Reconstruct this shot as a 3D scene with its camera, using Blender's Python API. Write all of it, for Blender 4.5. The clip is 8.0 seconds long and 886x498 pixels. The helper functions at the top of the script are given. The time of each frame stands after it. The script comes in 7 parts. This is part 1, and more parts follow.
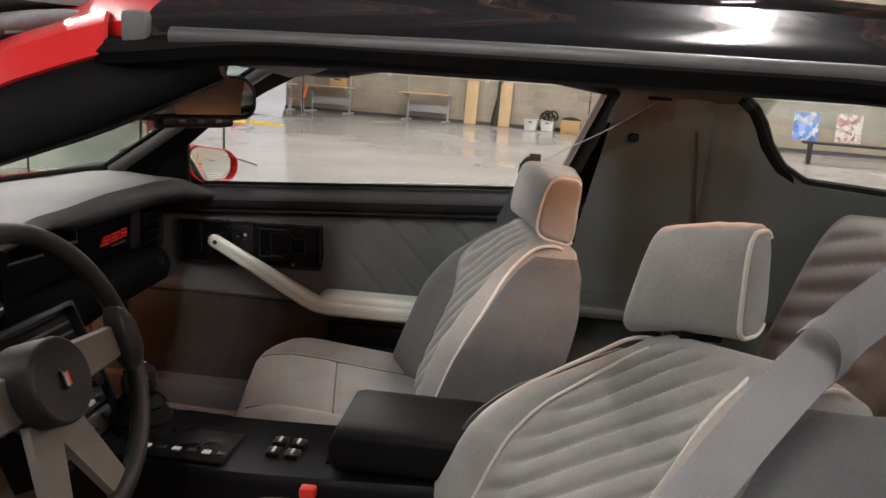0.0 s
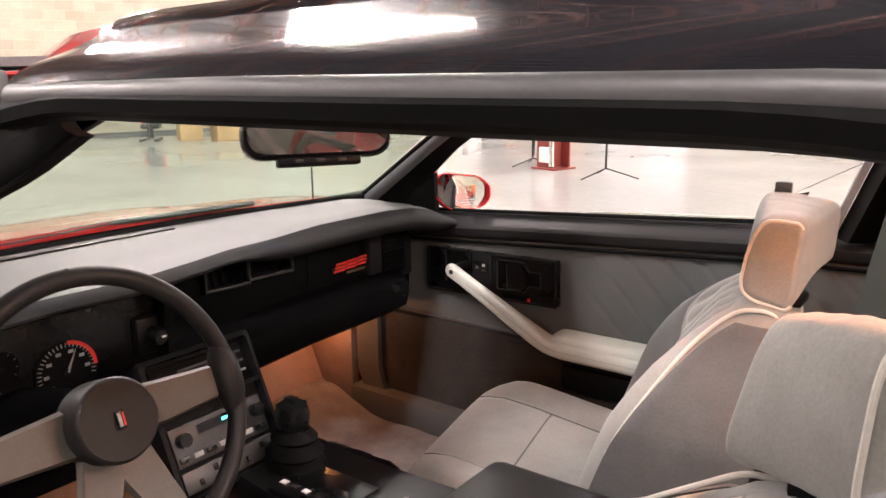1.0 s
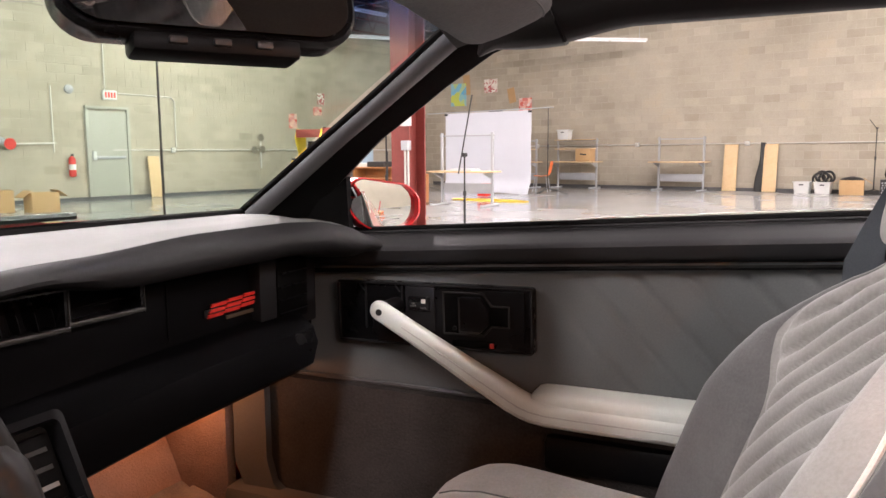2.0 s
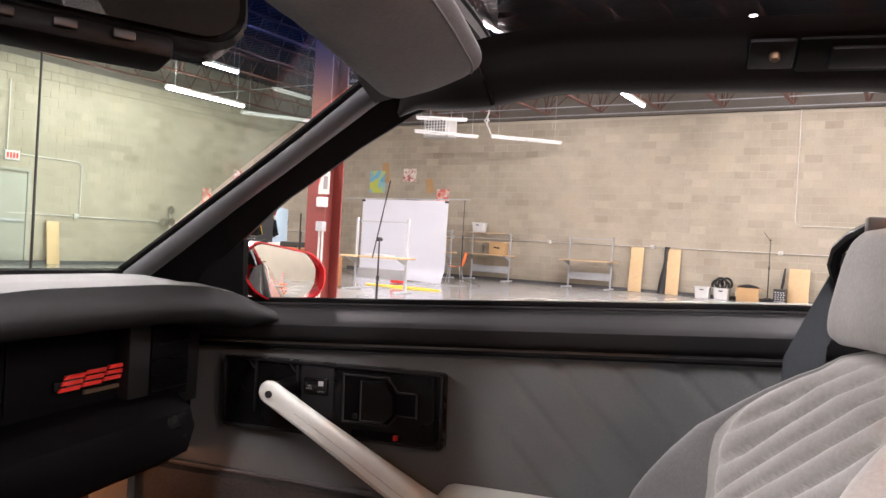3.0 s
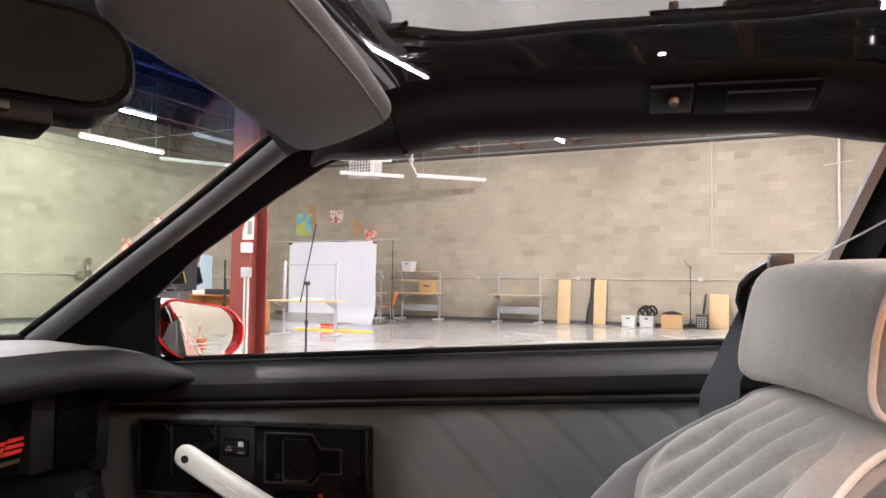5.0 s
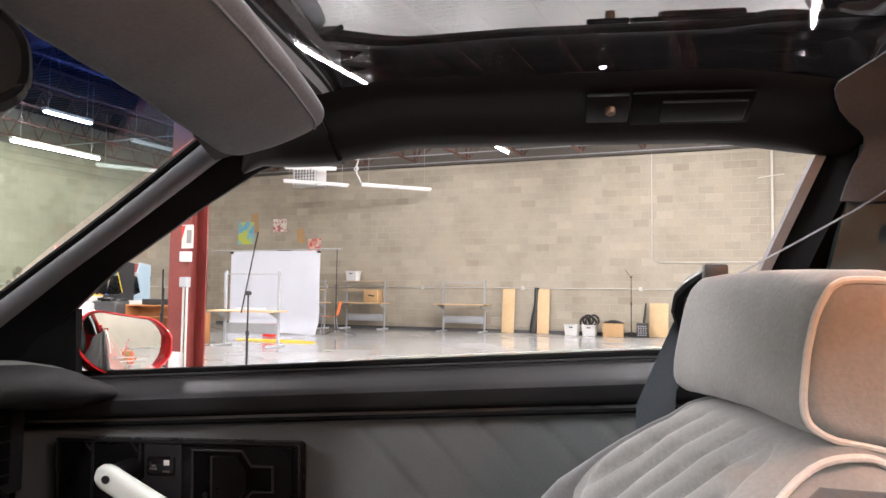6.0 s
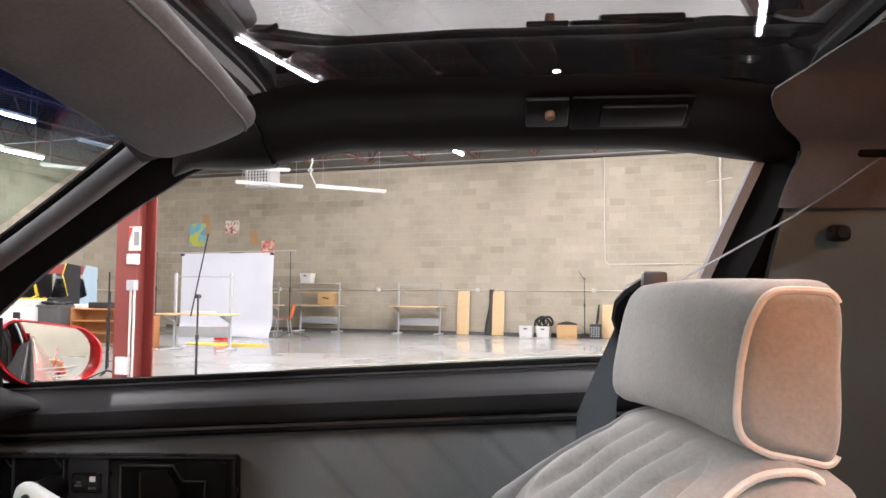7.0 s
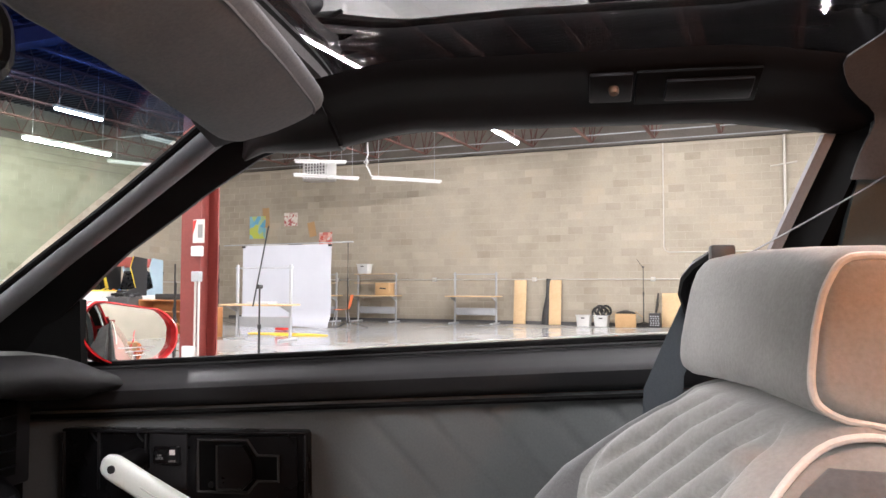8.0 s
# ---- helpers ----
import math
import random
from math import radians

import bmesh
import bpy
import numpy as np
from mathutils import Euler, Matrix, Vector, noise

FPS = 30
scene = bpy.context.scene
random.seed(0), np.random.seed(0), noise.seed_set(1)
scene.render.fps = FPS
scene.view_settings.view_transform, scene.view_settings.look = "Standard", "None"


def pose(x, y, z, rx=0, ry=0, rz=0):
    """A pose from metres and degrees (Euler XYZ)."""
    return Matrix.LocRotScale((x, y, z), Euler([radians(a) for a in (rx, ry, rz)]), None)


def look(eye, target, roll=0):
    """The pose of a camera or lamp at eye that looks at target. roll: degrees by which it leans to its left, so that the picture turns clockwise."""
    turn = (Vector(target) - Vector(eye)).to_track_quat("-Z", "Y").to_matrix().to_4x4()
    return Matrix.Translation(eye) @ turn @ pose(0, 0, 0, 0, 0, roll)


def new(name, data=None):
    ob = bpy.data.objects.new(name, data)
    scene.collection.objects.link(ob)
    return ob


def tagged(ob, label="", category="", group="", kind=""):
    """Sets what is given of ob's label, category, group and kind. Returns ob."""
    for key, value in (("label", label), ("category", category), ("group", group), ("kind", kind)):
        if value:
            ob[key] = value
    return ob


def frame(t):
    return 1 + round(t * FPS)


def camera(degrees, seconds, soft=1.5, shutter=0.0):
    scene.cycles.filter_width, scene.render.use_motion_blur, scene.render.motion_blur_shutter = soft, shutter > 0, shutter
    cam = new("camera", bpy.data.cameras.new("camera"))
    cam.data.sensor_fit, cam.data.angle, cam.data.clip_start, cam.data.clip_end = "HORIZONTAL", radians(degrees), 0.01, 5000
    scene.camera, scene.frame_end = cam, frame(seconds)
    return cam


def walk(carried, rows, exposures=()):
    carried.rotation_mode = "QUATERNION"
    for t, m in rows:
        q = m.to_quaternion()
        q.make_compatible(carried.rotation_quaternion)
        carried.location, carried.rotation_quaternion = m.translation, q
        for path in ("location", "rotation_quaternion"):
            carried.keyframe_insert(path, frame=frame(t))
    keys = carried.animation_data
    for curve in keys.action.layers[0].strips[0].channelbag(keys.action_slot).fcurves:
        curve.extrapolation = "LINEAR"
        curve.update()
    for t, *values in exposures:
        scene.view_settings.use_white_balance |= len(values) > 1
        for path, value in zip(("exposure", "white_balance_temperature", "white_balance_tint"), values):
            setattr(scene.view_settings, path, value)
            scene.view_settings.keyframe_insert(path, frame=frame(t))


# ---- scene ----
cam = camera(60.0, 8.0, soft=1.5, shutter=0.0)
PATH = [
    (0, (0.084, -1.1, 1.177), (-0.108, 0.843, 0.746), 3.9),
    (0.5, (0.315, -0.939, 1.213), (-0.375, 0.885, 0.797), 4.3),
    (1, (0.388, -0.781, 1.205), (-0.773, 0.788, 0.769), -0.5),
    (1.5, (0.177, -0.675, 1.137), (-1.0, 0.883, 0.706), -3.6),
    (2, (-0.026, -0.448, 1.017), (-0.851, 1.357, 0.77), -0.4),
    (2.2, (-0.069, -0.381, 0.984), (-0.831, 1.465, 0.874), 2.2),
    (3.5, (-0.063, -0.333, 0.995), (-0.628, 1.585, 1.006), 1.9),
    (4, (-0.059, -0.328, 1.001), (-0.584, 1.601, 1.049), 1.2),
    (4.5, (-0.057, -0.329, 1.002), (-0.554, 1.607, 1.076), 0.9),
    (6, (-0.048, -0.301, 1.004), (-0.36, 1.671, 1.124), 0.7),
    (6.5, (-0.041, -0.286, 1.004), (-0.278, 1.696, 1.13), 0.6),
    (7, (-0.031, -0.275, 1.011), (-0.229, 1.711, 1.137), 0.5),
    (7.5, (-0.033, -0.278, 1.009), (-0.251, 1.706, 1.128), 0.3),
    (8, (-0.04, -0.288, 0.996), (-0.381, 1.68, 1.096), 0.1),
]
EXPOSURE = [(0.0, 0.95, 6600, 8), (0.5, 1.4, 6600, 8), (1.0, 1.80, 6900, 16), (1.6, 1.74, 6800, 15), (2.2, 1.66, 6550, 16), (4.0, 1.66, 6500, 15), (5.8, 1.69, 6300, 11), (8.0, 1.72, 6200, 10)]
walk(cam, [(t, look(eye, target, roll)) for t, eye, target, roll in PATH], EXPOSURE)

# ---------------------------------------------------------------- light and world
world = bpy.data.worlds.new("world")
scene.world = world
world.use_nodes = True
world.node_tree.nodes["Background"].inputs[0].default_value = (0.02, 0.021, 0.023, 1)
world.node_tree.nodes["Background"].inputs[1].default_value = 1.0
TUBE = 300.0          # glow of the lit fluorescent tubes
COURTESY = 2.4       # watts of the warm courtesy lamps
ROOM_TURN = -13.5    # the hall is turned against the car
ROOM = pose(-1.2, 20.95, 0, 0, 0, ROOM_TURN)   # x along the back wall, -y into the hall


# ---------------------------------------------------------------- materials
def shader(name):
    m = bpy.data.materials.new(name)
    m.use_nodes = True
    nt = m.node_tree
    b = nt.nodes["Principled BSDF"]
    return m, nt, b


def node(nt, kind, **values):
    n = nt.nodes.new(kind)
    for k, v in values.items():
        if k in n.inputs:
            n.inputs[k].default_value = v
    return n


def coords(nt, scale, kind="Object"):
    tc = nt.nodes.new("ShaderNodeTexCoord")
    mp = nt.nodes.new("ShaderNodeMapping")
    mp.inputs["Scale"].default_value = (scale, scale, scale) if isinstance(scale, (int, float)) else scale
    nt.links.new(tc.outputs[kind], mp.inputs["Vector"])
    return mp.outputs["Vector"]


def ramp(nt, fac, stops):
    r = nt.nodes.new("ShaderNodeValToRGB")
    while len(r.color_ramp.elements) < len(stops):
        r.color_ramp.elements.new(0.5)
    for e, (p, c) in zip(r.color_ramp.elements, stops):
        e.position, e.color = p, (*c, 1)
    nt.links.new(fac, r.inputs[0])
    return r.outputs[0]


def surface(name, c1, c2, rough=0.6, metal=0.0, scale=60.0, large=3.0, bump=0.15, depth=0.002, coat=0.0, sheen=0.0, spec=0.5, rough2=None, kind="Object"):
    """Two colours mixed by fine and by large noise, with a fine relief."""
    m, nt, b = shader(name)
    v = coords(nt, 1.0, kind)
    fine = node(nt, "ShaderNodeTexNoise", Scale=scale, Detail=6.0, Roughness=0.6)
    big = node(nt, "ShaderNodeTexNoise", Scale=large, Detail=4.0, Roughness=0.55)
    nt.links.new(v, fine.inputs["Vector"]), nt.links.new(v, big.inputs["Vector"])
    mix = node(nt, "ShaderNodeMath")
    mix.operation = "ADD"
    half = node(nt, "ShaderNodeMath")
    half.operation, half.inputs[1].default_value = "MULTIPLY", 0.5
    nt.links.new(fine.outputs[0], mix.inputs[0]), nt.links.new(big.outputs[0], mix.inputs[1])
    nt.links.new(mix.outputs[0], half.inputs[0])
    nt.links.new(ramp(nt, half.outputs[0], [(0.3, c1), (0.7, c2)]), b.inputs["Base Color"])
    b.inputs["Metallic"].default_value = metal
    b.inputs["Specular IOR Level"].default_value = spec
    r1, r2 = rough, rough + 0.08 if rough2 is None else rough2
    mr = node(nt, "ShaderNodeMapRange")
    mr.inputs["From Min"].default_value, mr.inputs["From Max"].default_value = 0.3, 0.7
    mr.inputs["To Min"].default_value, mr.inputs["To Max"].default_value = r1, r2
    nt.links.new(big.outputs[0], mr.inputs["Value"]), nt.links.new(mr.outputs[0], b.inputs["Roughness"])
    if bump:
        bp = node(nt, "ShaderNodeBump", Strength=bump, Distance=depth)
        nt.links.new(fine.outputs[0], bp.inputs["Height"]), nt.links.new(bp.outputs[0], b.inputs["Normal"])
    if coat:
        b.inputs["Coat Weight"].default_value, b.inputs["Coat Roughness"].default_value = coat, 0.04
    if sheen:
        b.inputs["Sheen Weight"].default_value, b.inputs["Sheen Roughness"].default_value = sheen, 0.45
    return m


def glowing(name, color, strength):
    m, nt, b = shader(name)
    b.inputs["Base Color"].default_value = (*color, 1)
    b.inputs["Emission Color"].default_value, b.inputs["Emission Strength"].default_value = (*color, 1), strength
    return m


def glazing(name, tint, gloss=1.0, band=None, floor=0.035):
    """Thin glass: tinted clear, with a gloss that grows towards a flat view."""
    m = bpy.data.materials.new(name)
    m.use_nodes = True
    nt = m.node_tree
    nt.nodes.remove(nt.nodes["Principled BSDF"])
    out = nt.nodes["Material Output"]
    clear, shine = nt.nodes.new("ShaderNodeBsdfTransparent"), nt.nodes.new("ShaderNodeBsdfGlossy")
    clear.inputs[0].default_value = (*tint, 1)
    shine.inputs["Roughness"].default_value = 0.0
    if band:
        tc = nt.nodes.new("ShaderNodeTexCoord")
        sep = nt.nodes.new("ShaderNodeSeparateXYZ")
        nt.links.new(tc.outputs["Object"], sep.inputs[0])
        mr = nt.nodes.new("ShaderNodeMapRange")
        mr.inputs["From Min"].default_value, mr.inputs["From Max"].default_value = band[0], band[1]
        nt.links.new(sep.outputs["Z"], mr.inputs["Value"])
        nt.links.new(ramp(nt, mr.outputs[0], [(0.0, tint), (1.0, band[2])]), clear.inputs[0])
    lw = node(nt, "ShaderNodeLayerWeight", Blend=0.5)
    pw = nt.nodes.new("ShaderNodeMath")
    pw.operation, pw.inputs[1].default_value = "POWER", 5.0
    ml = nt.nodes.new("ShaderNodeMath")
    ml.operation, ml.inputs[1].default_value, ml.inputs[2].default_value = "MULTIPLY_ADD", (0.935 - floor) * gloss, floor * gloss
    mix = nt.nodes.new("ShaderNodeMixShader")
    nt.links.new(lw.outputs["Facing"], pw.inputs[0]), nt.links.new(pw.outputs[0], ml.inputs[0])
    nt.links.new(ml.outputs[0], mix.inputs[0])
    nt.links.new(clear.outputs[0], mix.inputs[1]), nt.links.new(shine.outputs[0], mix.inputs[2])
    nt.links.new(mix.outputs[0], out.inputs[0])
    return m


def blockwork(name, by_island):
    """Painted-over concrete block: each block its own shade, stains over several blocks."""
    m, nt, b = shader(name)
    v = coords(nt, 1.0, "Object")
    geo = nt.nodes.new("ShaderNodeNewGeometry")
    info = nt.nodes.new("ShaderNodeObjectInfo")
    world_v = geo.outputs["Position"]
    rnd = geo.outputs["Random Per Island"] if by_island else info.outputs["Random"]
    base = ramp(nt, rnd, [(0.0, (0.362, 0.322, 0.250)), (0.10, (0.396, 0.355, 0.280)), (0.30, (0.412, 0.370, 0.294)), (0.88, (0.432, 0.389, 0.311)), (1.0, (0.470, 0.424, 0.340))])
    big = node(nt, "ShaderNodeTexNoise", Scale=1.1, Detail=5.0, Roughness=0.6)
    fine = node(nt, "ShaderNodeTexNoise", Scale=55.0, Detail=5.0, Roughness=0.7)
    nt.links.new(world_v, big.inputs["Vector"]), nt.links.new(world_v, fine.inputs["Vector"])
    stain = ramp(nt, big.outputs[0], [(0.3, (0.86, 0.85, 0.82)), (0.55, (1.0, 1.0, 1.0)), (0.72, (1.04, 1.0, 0.93))])
    grain = ramp(nt, fine.outputs[0], [(0.3, (0.84, 0.84, 0.84)), (0.6, (1.03, 1.03, 1.03))])
    m1, m2 = nt.nodes.new("ShaderNodeMixRGB"), nt.nodes.new("ShaderNodeMixRGB")
    for q in (m1, m2):
        q.blend_type = "MULTIPLY"
        q.inputs[0].default_value = 1.0
    nt.links.new(base, m1.inputs[1]), nt.links.new(stain, m1.inputs[2])
    nt.links.new(m1.outputs[0], m2.inputs[1]), nt.links.new(grain, m2.inputs[2])
    nt.links.new(m2.outputs[0], b.inputs["Base Color"])
    b.inputs["Roughness"].default_value = 0.85
    bp = node(nt, "ShaderNodeBump", Strength=0.5, Distance=0.004)
    nt.links.new(fine.outputs[0], bp.inputs["Height"]), nt.links.new(bp.outputs[0], b.inputs["Normal"])
    return m


def picture(name, a, b_, c, scale):
    """A printed sheet: blotches of three colours."""
    m, nt, b = shader(name)
    v = coords(nt, scale)
    n = node(nt, "ShaderNodeTexVoronoi", Scale=1.0)
    nt.links.new(v, n.inputs["Vector"])
    g = nt.nodes.new("ShaderNodeSeparateColor")
    nt.links.new(n.outputs["Color"], g.inputs[0])
    nt.links.new(ramp(nt, g.outputs[0], [(0.0, a), (0.4, b_), (0.75, c)]), b.inputs["Base Color"])
    b.inputs["Roughness"].default_value = 0.5
    return m


BLACK_TRIM = surface("black_grained_vinyl", (0.004, 0.004, 0.0045), (0.0075, 0.0075, 0.008), 0.38, spec=0.085, scale=420, large=9, bump=0.25, depth=0.0006)
RAIL_TRIM = surface("charcoal_rail_trim", (0.0052, 0.005, 0.0054), (0.0085, 0.008, 0.0086), 0.5, spec=0.10, scale=420, large=9, bump=0.2, depth=0.0005)
BLACK_GLOSS = surface("black_gloss_plastic", (0.003, 0.003, 0.0035), (0.006, 0.006, 0.0065), 0.24, spec=0.35, scale=200, large=12, bump=0.05, depth=0.0003)
BLACK_RUBBER = surface("black_rubber_seal", (0.0025, 0.0025, 0.0025), (0.005, 0.005, 0.005), 0.5, spec=0.04, scale=150, large=14, bump=0.1, depth=0.0006)
# pad top: colour lightened for the light coming through the windscreen
DASH_TOP = surface("lit_dash_pad", (0.074, 0.078, 0.074), (0.100, 0.104, 0.099), 0.52, spec=0.32, scale=380, large=6, bump=0.3, depth=0.0006)
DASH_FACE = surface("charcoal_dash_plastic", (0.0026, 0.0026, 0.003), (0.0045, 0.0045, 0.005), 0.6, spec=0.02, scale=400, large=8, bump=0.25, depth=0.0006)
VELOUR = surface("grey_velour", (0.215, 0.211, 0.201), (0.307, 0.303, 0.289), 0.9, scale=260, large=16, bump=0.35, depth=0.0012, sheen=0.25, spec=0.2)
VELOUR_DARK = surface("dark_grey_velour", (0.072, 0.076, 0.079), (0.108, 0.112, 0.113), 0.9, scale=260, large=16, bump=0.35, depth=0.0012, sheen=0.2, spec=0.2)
VELOUR_SHADED = surface("shaded_grey_velour", (0.098, 0.098, 0.099), (0.142, 0.141, 0.140), 0.9, scale=260, large=16, bump=0.35, depth=0.0012, sheen=0.2, spec=0.2)
DASH_MID = surface("dark_grey_vent_plastic", (0.010, 0.010, 0.011), (0.015, 0.015, 0.016), 0.5, spec=0.15, scale=300, large=9, bump=0.15, depth=0.0005)
SILL_PAD = surface("grained_sill_vinyl", (0.013, 0.013, 0.014), (0.019, 0.019, 0.020), 0.50, spec=0.28, scale=420, large=9, bump=0.2, depth=0.0005)
PIPING = surface("pale_piping", (0.52, 0.50, 0.46), (0.66, 0.63, 0.58), 0.55, scale=300, large=30, bump=0.1, depth=0.0005)
DOOR_CLOTH = surface("grey_door_cloth", (0.084, 0.091, 0.092), (0.114, 0.121, 0.122), 0.88, scale=320, large=7, bump=0.3, depth=0.0008, sheen=0.15, spec=0.2)
CARPET = surface("grey_brown_carpet", (0.115, 0.100, 0.092), (0.235, 0.205, 0.188), 0.95, scale=330, large=22, bump=0.8, depth=0.004, spec=0.1)
DOOR_CARPET = surface("mottled_door_carpet", (0.026, 0.024, 0.023), (0.062, 0.056, 0.053), 0.95, scale=200, large=14, bump=0.8, depth=0.004, spec=0.1)
KICK_CARPET = surface("pale_footwell_carpet", (0.22, 0.145, 0.115), (0.33, 0.225, 0.18), 0.95, scale=260, large=18, bump=0.8, depth=0.004, spec=0.1)
PALE_VINYL = surface("pale_grey_vinyl", (0.60, 0.635, 0.585), (0.67, 0.705, 0.645), 0.45, scale=300, large=9, bump=0.15, depth=0.0005)
SILL_PLASTIC = surface("grey_sill_plastic", (0.055, 0.055, 0.055), (0.082, 0.081, 0.080), 0.5, scale=280, large=8, bump=0.15, depth=0.0006)
HEADLINER = surface("grey_headliner_cloth", (0.060, 0.060, 0.061), (0.088, 0.088, 0.088), 0.95, scale=280, large=12, bump=0.4, depth=0.0012, spec=0.15)
VISOR_CLOTH = surface("pale_grey_visor_cloth", (0.125, 0.130, 0.135), (0.185, 0.190, 0.195), 0.85, scale=240, large=9, bump=0.4, depth=0.0012, spec=0.2)
# front roll of the same pad: shade put into the colour
PAD_LIP = surface("shaded_pad_vinyl", (0.0065, 0.0065, 0.007), (0.010, 0.010, 0.0105), 0.5, spec=0.15, scale=380, large=8, bump=0.25, depth=0.0006)
BAR_SHADE = surface("bar_groove_shade", (0.42, 0.43, 0.40), (0.48, 0.49, 0.455), 0.5, scale=300, large=9, bump=0.0)
SAIL = surface("grey_green_trim_panel", (0.047, 0.062, 0.062), (0.066, 0.083, 0.082), 0.5, scale=330, large=4, bump=0.2, depth=0.0006)
RED_PAINT = surface("red_car_paint", (0.50, 0.013, 0.016), (0.53, 0.015, 0.018), 0.25, scale=90, large=4, bump=0.0, coat=1.0)
ROOF_BLACK = surface("black_gloss_roof", (0.006, 0.006, 0.008), (0.010, 0.010, 0.012), 0.12, scale=60, large=5, bump=0.0, coat=1.0)
RIM_DARK = surface("worn_wheel_rim_leather", (0.008, 0.008, 0.008), (0.017, 0.016, 0.015), 0.40, spec=0.2, scale=260, large=14, bump=0.2, depth=0.0006)
SPOKE = surface("brown_grey_spoke", (0.055, 0.048, 0.041), (0.085, 0.073, 0.062), 0.45, metal=0.2, scale=240, large=18, bump=0.1, depth=0.0004)
CHROME = surface("chrome", (0.72, 0.72, 0.72), (0.8, 0.8, 0.8), 0.12, metal=1.0, scale=40, large=12, bump=0.0)
STEEL = surface("grey_painted_steel", (0.34, 0.355, 0.37), (0.43, 0.445, 0.46), 0.45, scale=60, large=3, bump=0.05)
MIRROR = surface("mirror_silver", (0.56, 0.575, 0.57), (0.60, 0.615, 0.61), 0.0, metal=1.0, scale=4, large=1, bump=0.0, rough2=0.0)
WHITE_MARK = surface("white_marking", (0.65, 0.65, 0.63), (0.75, 0.75, 0.73), 0.6, scale=200, large=20, bump=0.0)
RED_MARK = surface("red_marking", (0.55, 0.02, 0.015), (0.7, 0.035, 0.02), 0.4, scale=200, large=20, bump=0.0)
BRASS = surface("dark_brass", (0.16, 0.11, 0.07), (0.22, 0.15, 0.10), 0.35, metal=0.8, scale=120, large=20, bump=0.05)
GREY_MARK = surface("dull_grey_marking", (0.20, 0.20, 0.19), (0.26, 0.26, 0.25), 0.5, scale=120, large=20, bump=0.0)
RADIO = surface("grey_radio_face", (0.013, 0.0125, 0.012), (0.027, 0.026, 0.024), 0.4, scale=120, large=40, bump=0.05)
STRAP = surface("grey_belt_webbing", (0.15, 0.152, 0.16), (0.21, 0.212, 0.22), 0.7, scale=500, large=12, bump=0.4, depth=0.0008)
STRAP_SHADED = surface("shaded_belt_webbing", (0.05, 0.06, 0.072), (0.075, 0.088, 0.10), 0.7, scale=500, large=12, bump=0.4, depth=0.0008)
EDGE = surface("pale_glass_edge", (0.55, 0.62, 0.58), (0.65, 0.7, 0.66), 0.3, scale=100, large=8, bump=0.0)
TYRE = surface("tyre_rubber", (0.012, 0.012, 0.012), (0.022, 0.022, 0.022), 0.8, scale=90, large=8)
ALLOY = surface("alloy_rim", (0.5, 0.5, 0.5), (0.6, 0.6, 0.6), 0.3, metal=1.0, scale=60, large=8, bump=0.05)

SCREEN_GLASS = glazing("green_windscreen_glass", (0.805, 0.885, 0.835), 0.8, (1.166, 1.214, (0.17, 0.27, 0.60)))
ROOF_GLASS = glazing("smoked_roof_glass", (0.46, 0.45, 0.45), 1.0, floor=0.40)
PILLAR_STRIP = surface("shining_weatherstrip", (0.22, 0.22, 0.225), (0.30, 0.30, 0.305), 0.4, scale=200, large=9, bump=0.1, depth=0.0005)
PILLAR_TRIM = surface("grey_pillar_trim", (0.085, 0.090, 0.096), (0.115, 0.120, 0.128), 0.32, spec=0.5, scale=300, large=9, bump=0.15, depth=0.0005)
MOULDING = surface("dark_satin_moulding", (0.030, 0.030, 0.032), (0.045, 0.045, 0.047), 0.45, scale=200, large=9, bump=0.05, depth=0.0004)
SIDE_GLASS = glazing("pale_green_side_glass", (0.925, 0.96, 0.915), 0.5)
REAR_GLASS = glazing("grey_hatch_glass", (0.90, 0.94, 0.92), 0.6)

FLOOR = surface("grey_epoxy_floor", (0.35, 0.355, 0.345), (0.44, 0.44, 0.425), 0.11, scale=9, large=0.35, bump=0.008, depth=0.001, rough2=0.22)
WALL_BACK = surface("mortar", (0.37, 0.33, 0.265), (0.52, 0.468, 0.378), 0.9, scale=50, large=0.8, bump=0.3)
BLOCK_ONE = blockwork("concrete_block", False)
BLOCK_MANY = blockwork("concrete_blockwork", True)
DECK = surface("dark_roof_deck", (0.035, 0.036, 0.042), (0.060, 0.061, 0.070), 0.34, metal=0.6, scale=30, large=1.0)
BAND = surface("grey_brown_wall_band", (0.15, 0.135, 0.12), (0.21, 0.19, 0.165), 0.8, scale=30, large=1.2)
JOIST = surface("red_oxide_steel", (0.085, 0.036, 0.029), (0.135, 0.057, 0.044), 0.7, scale=40, large=3)
COLUMN_RED = surface("dark_red_column_paint", (0.16, 0.028, 0.023), (0.23, 0.045, 0.036), 0.45, scale=30, large=2, bump=0.1)
FIXTURE = surface("white_lamp_housing", (0.50, 0.50, 0.49), (0.56, 0.56, 0.545), 0.4, scale=60, large=5, bump=0.0)
TUBE_LIT = glowing("lit_tube", (1.0, 0.935, 0.925), TUBE)
TUBE_OFF = surface("dim_tube", (0.58, 0.59, 0.58), (0.63, 0.64, 0.63), 0.3, scale=60, large=5, bump=0.0)
CONDUIT = surface("pale_conduit", (0.55, 0.53, 0.48), (0.64, 0.62, 0.57), 0.45, metal=0.2, scale=60, large=3, bump=0.05)
PLYWOOD = surface("pale_plywood", (0.60, 0.42, 0.22), (0.72, 0.53, 0.31), 0.6, scale=18, large=2, bump=0.1)
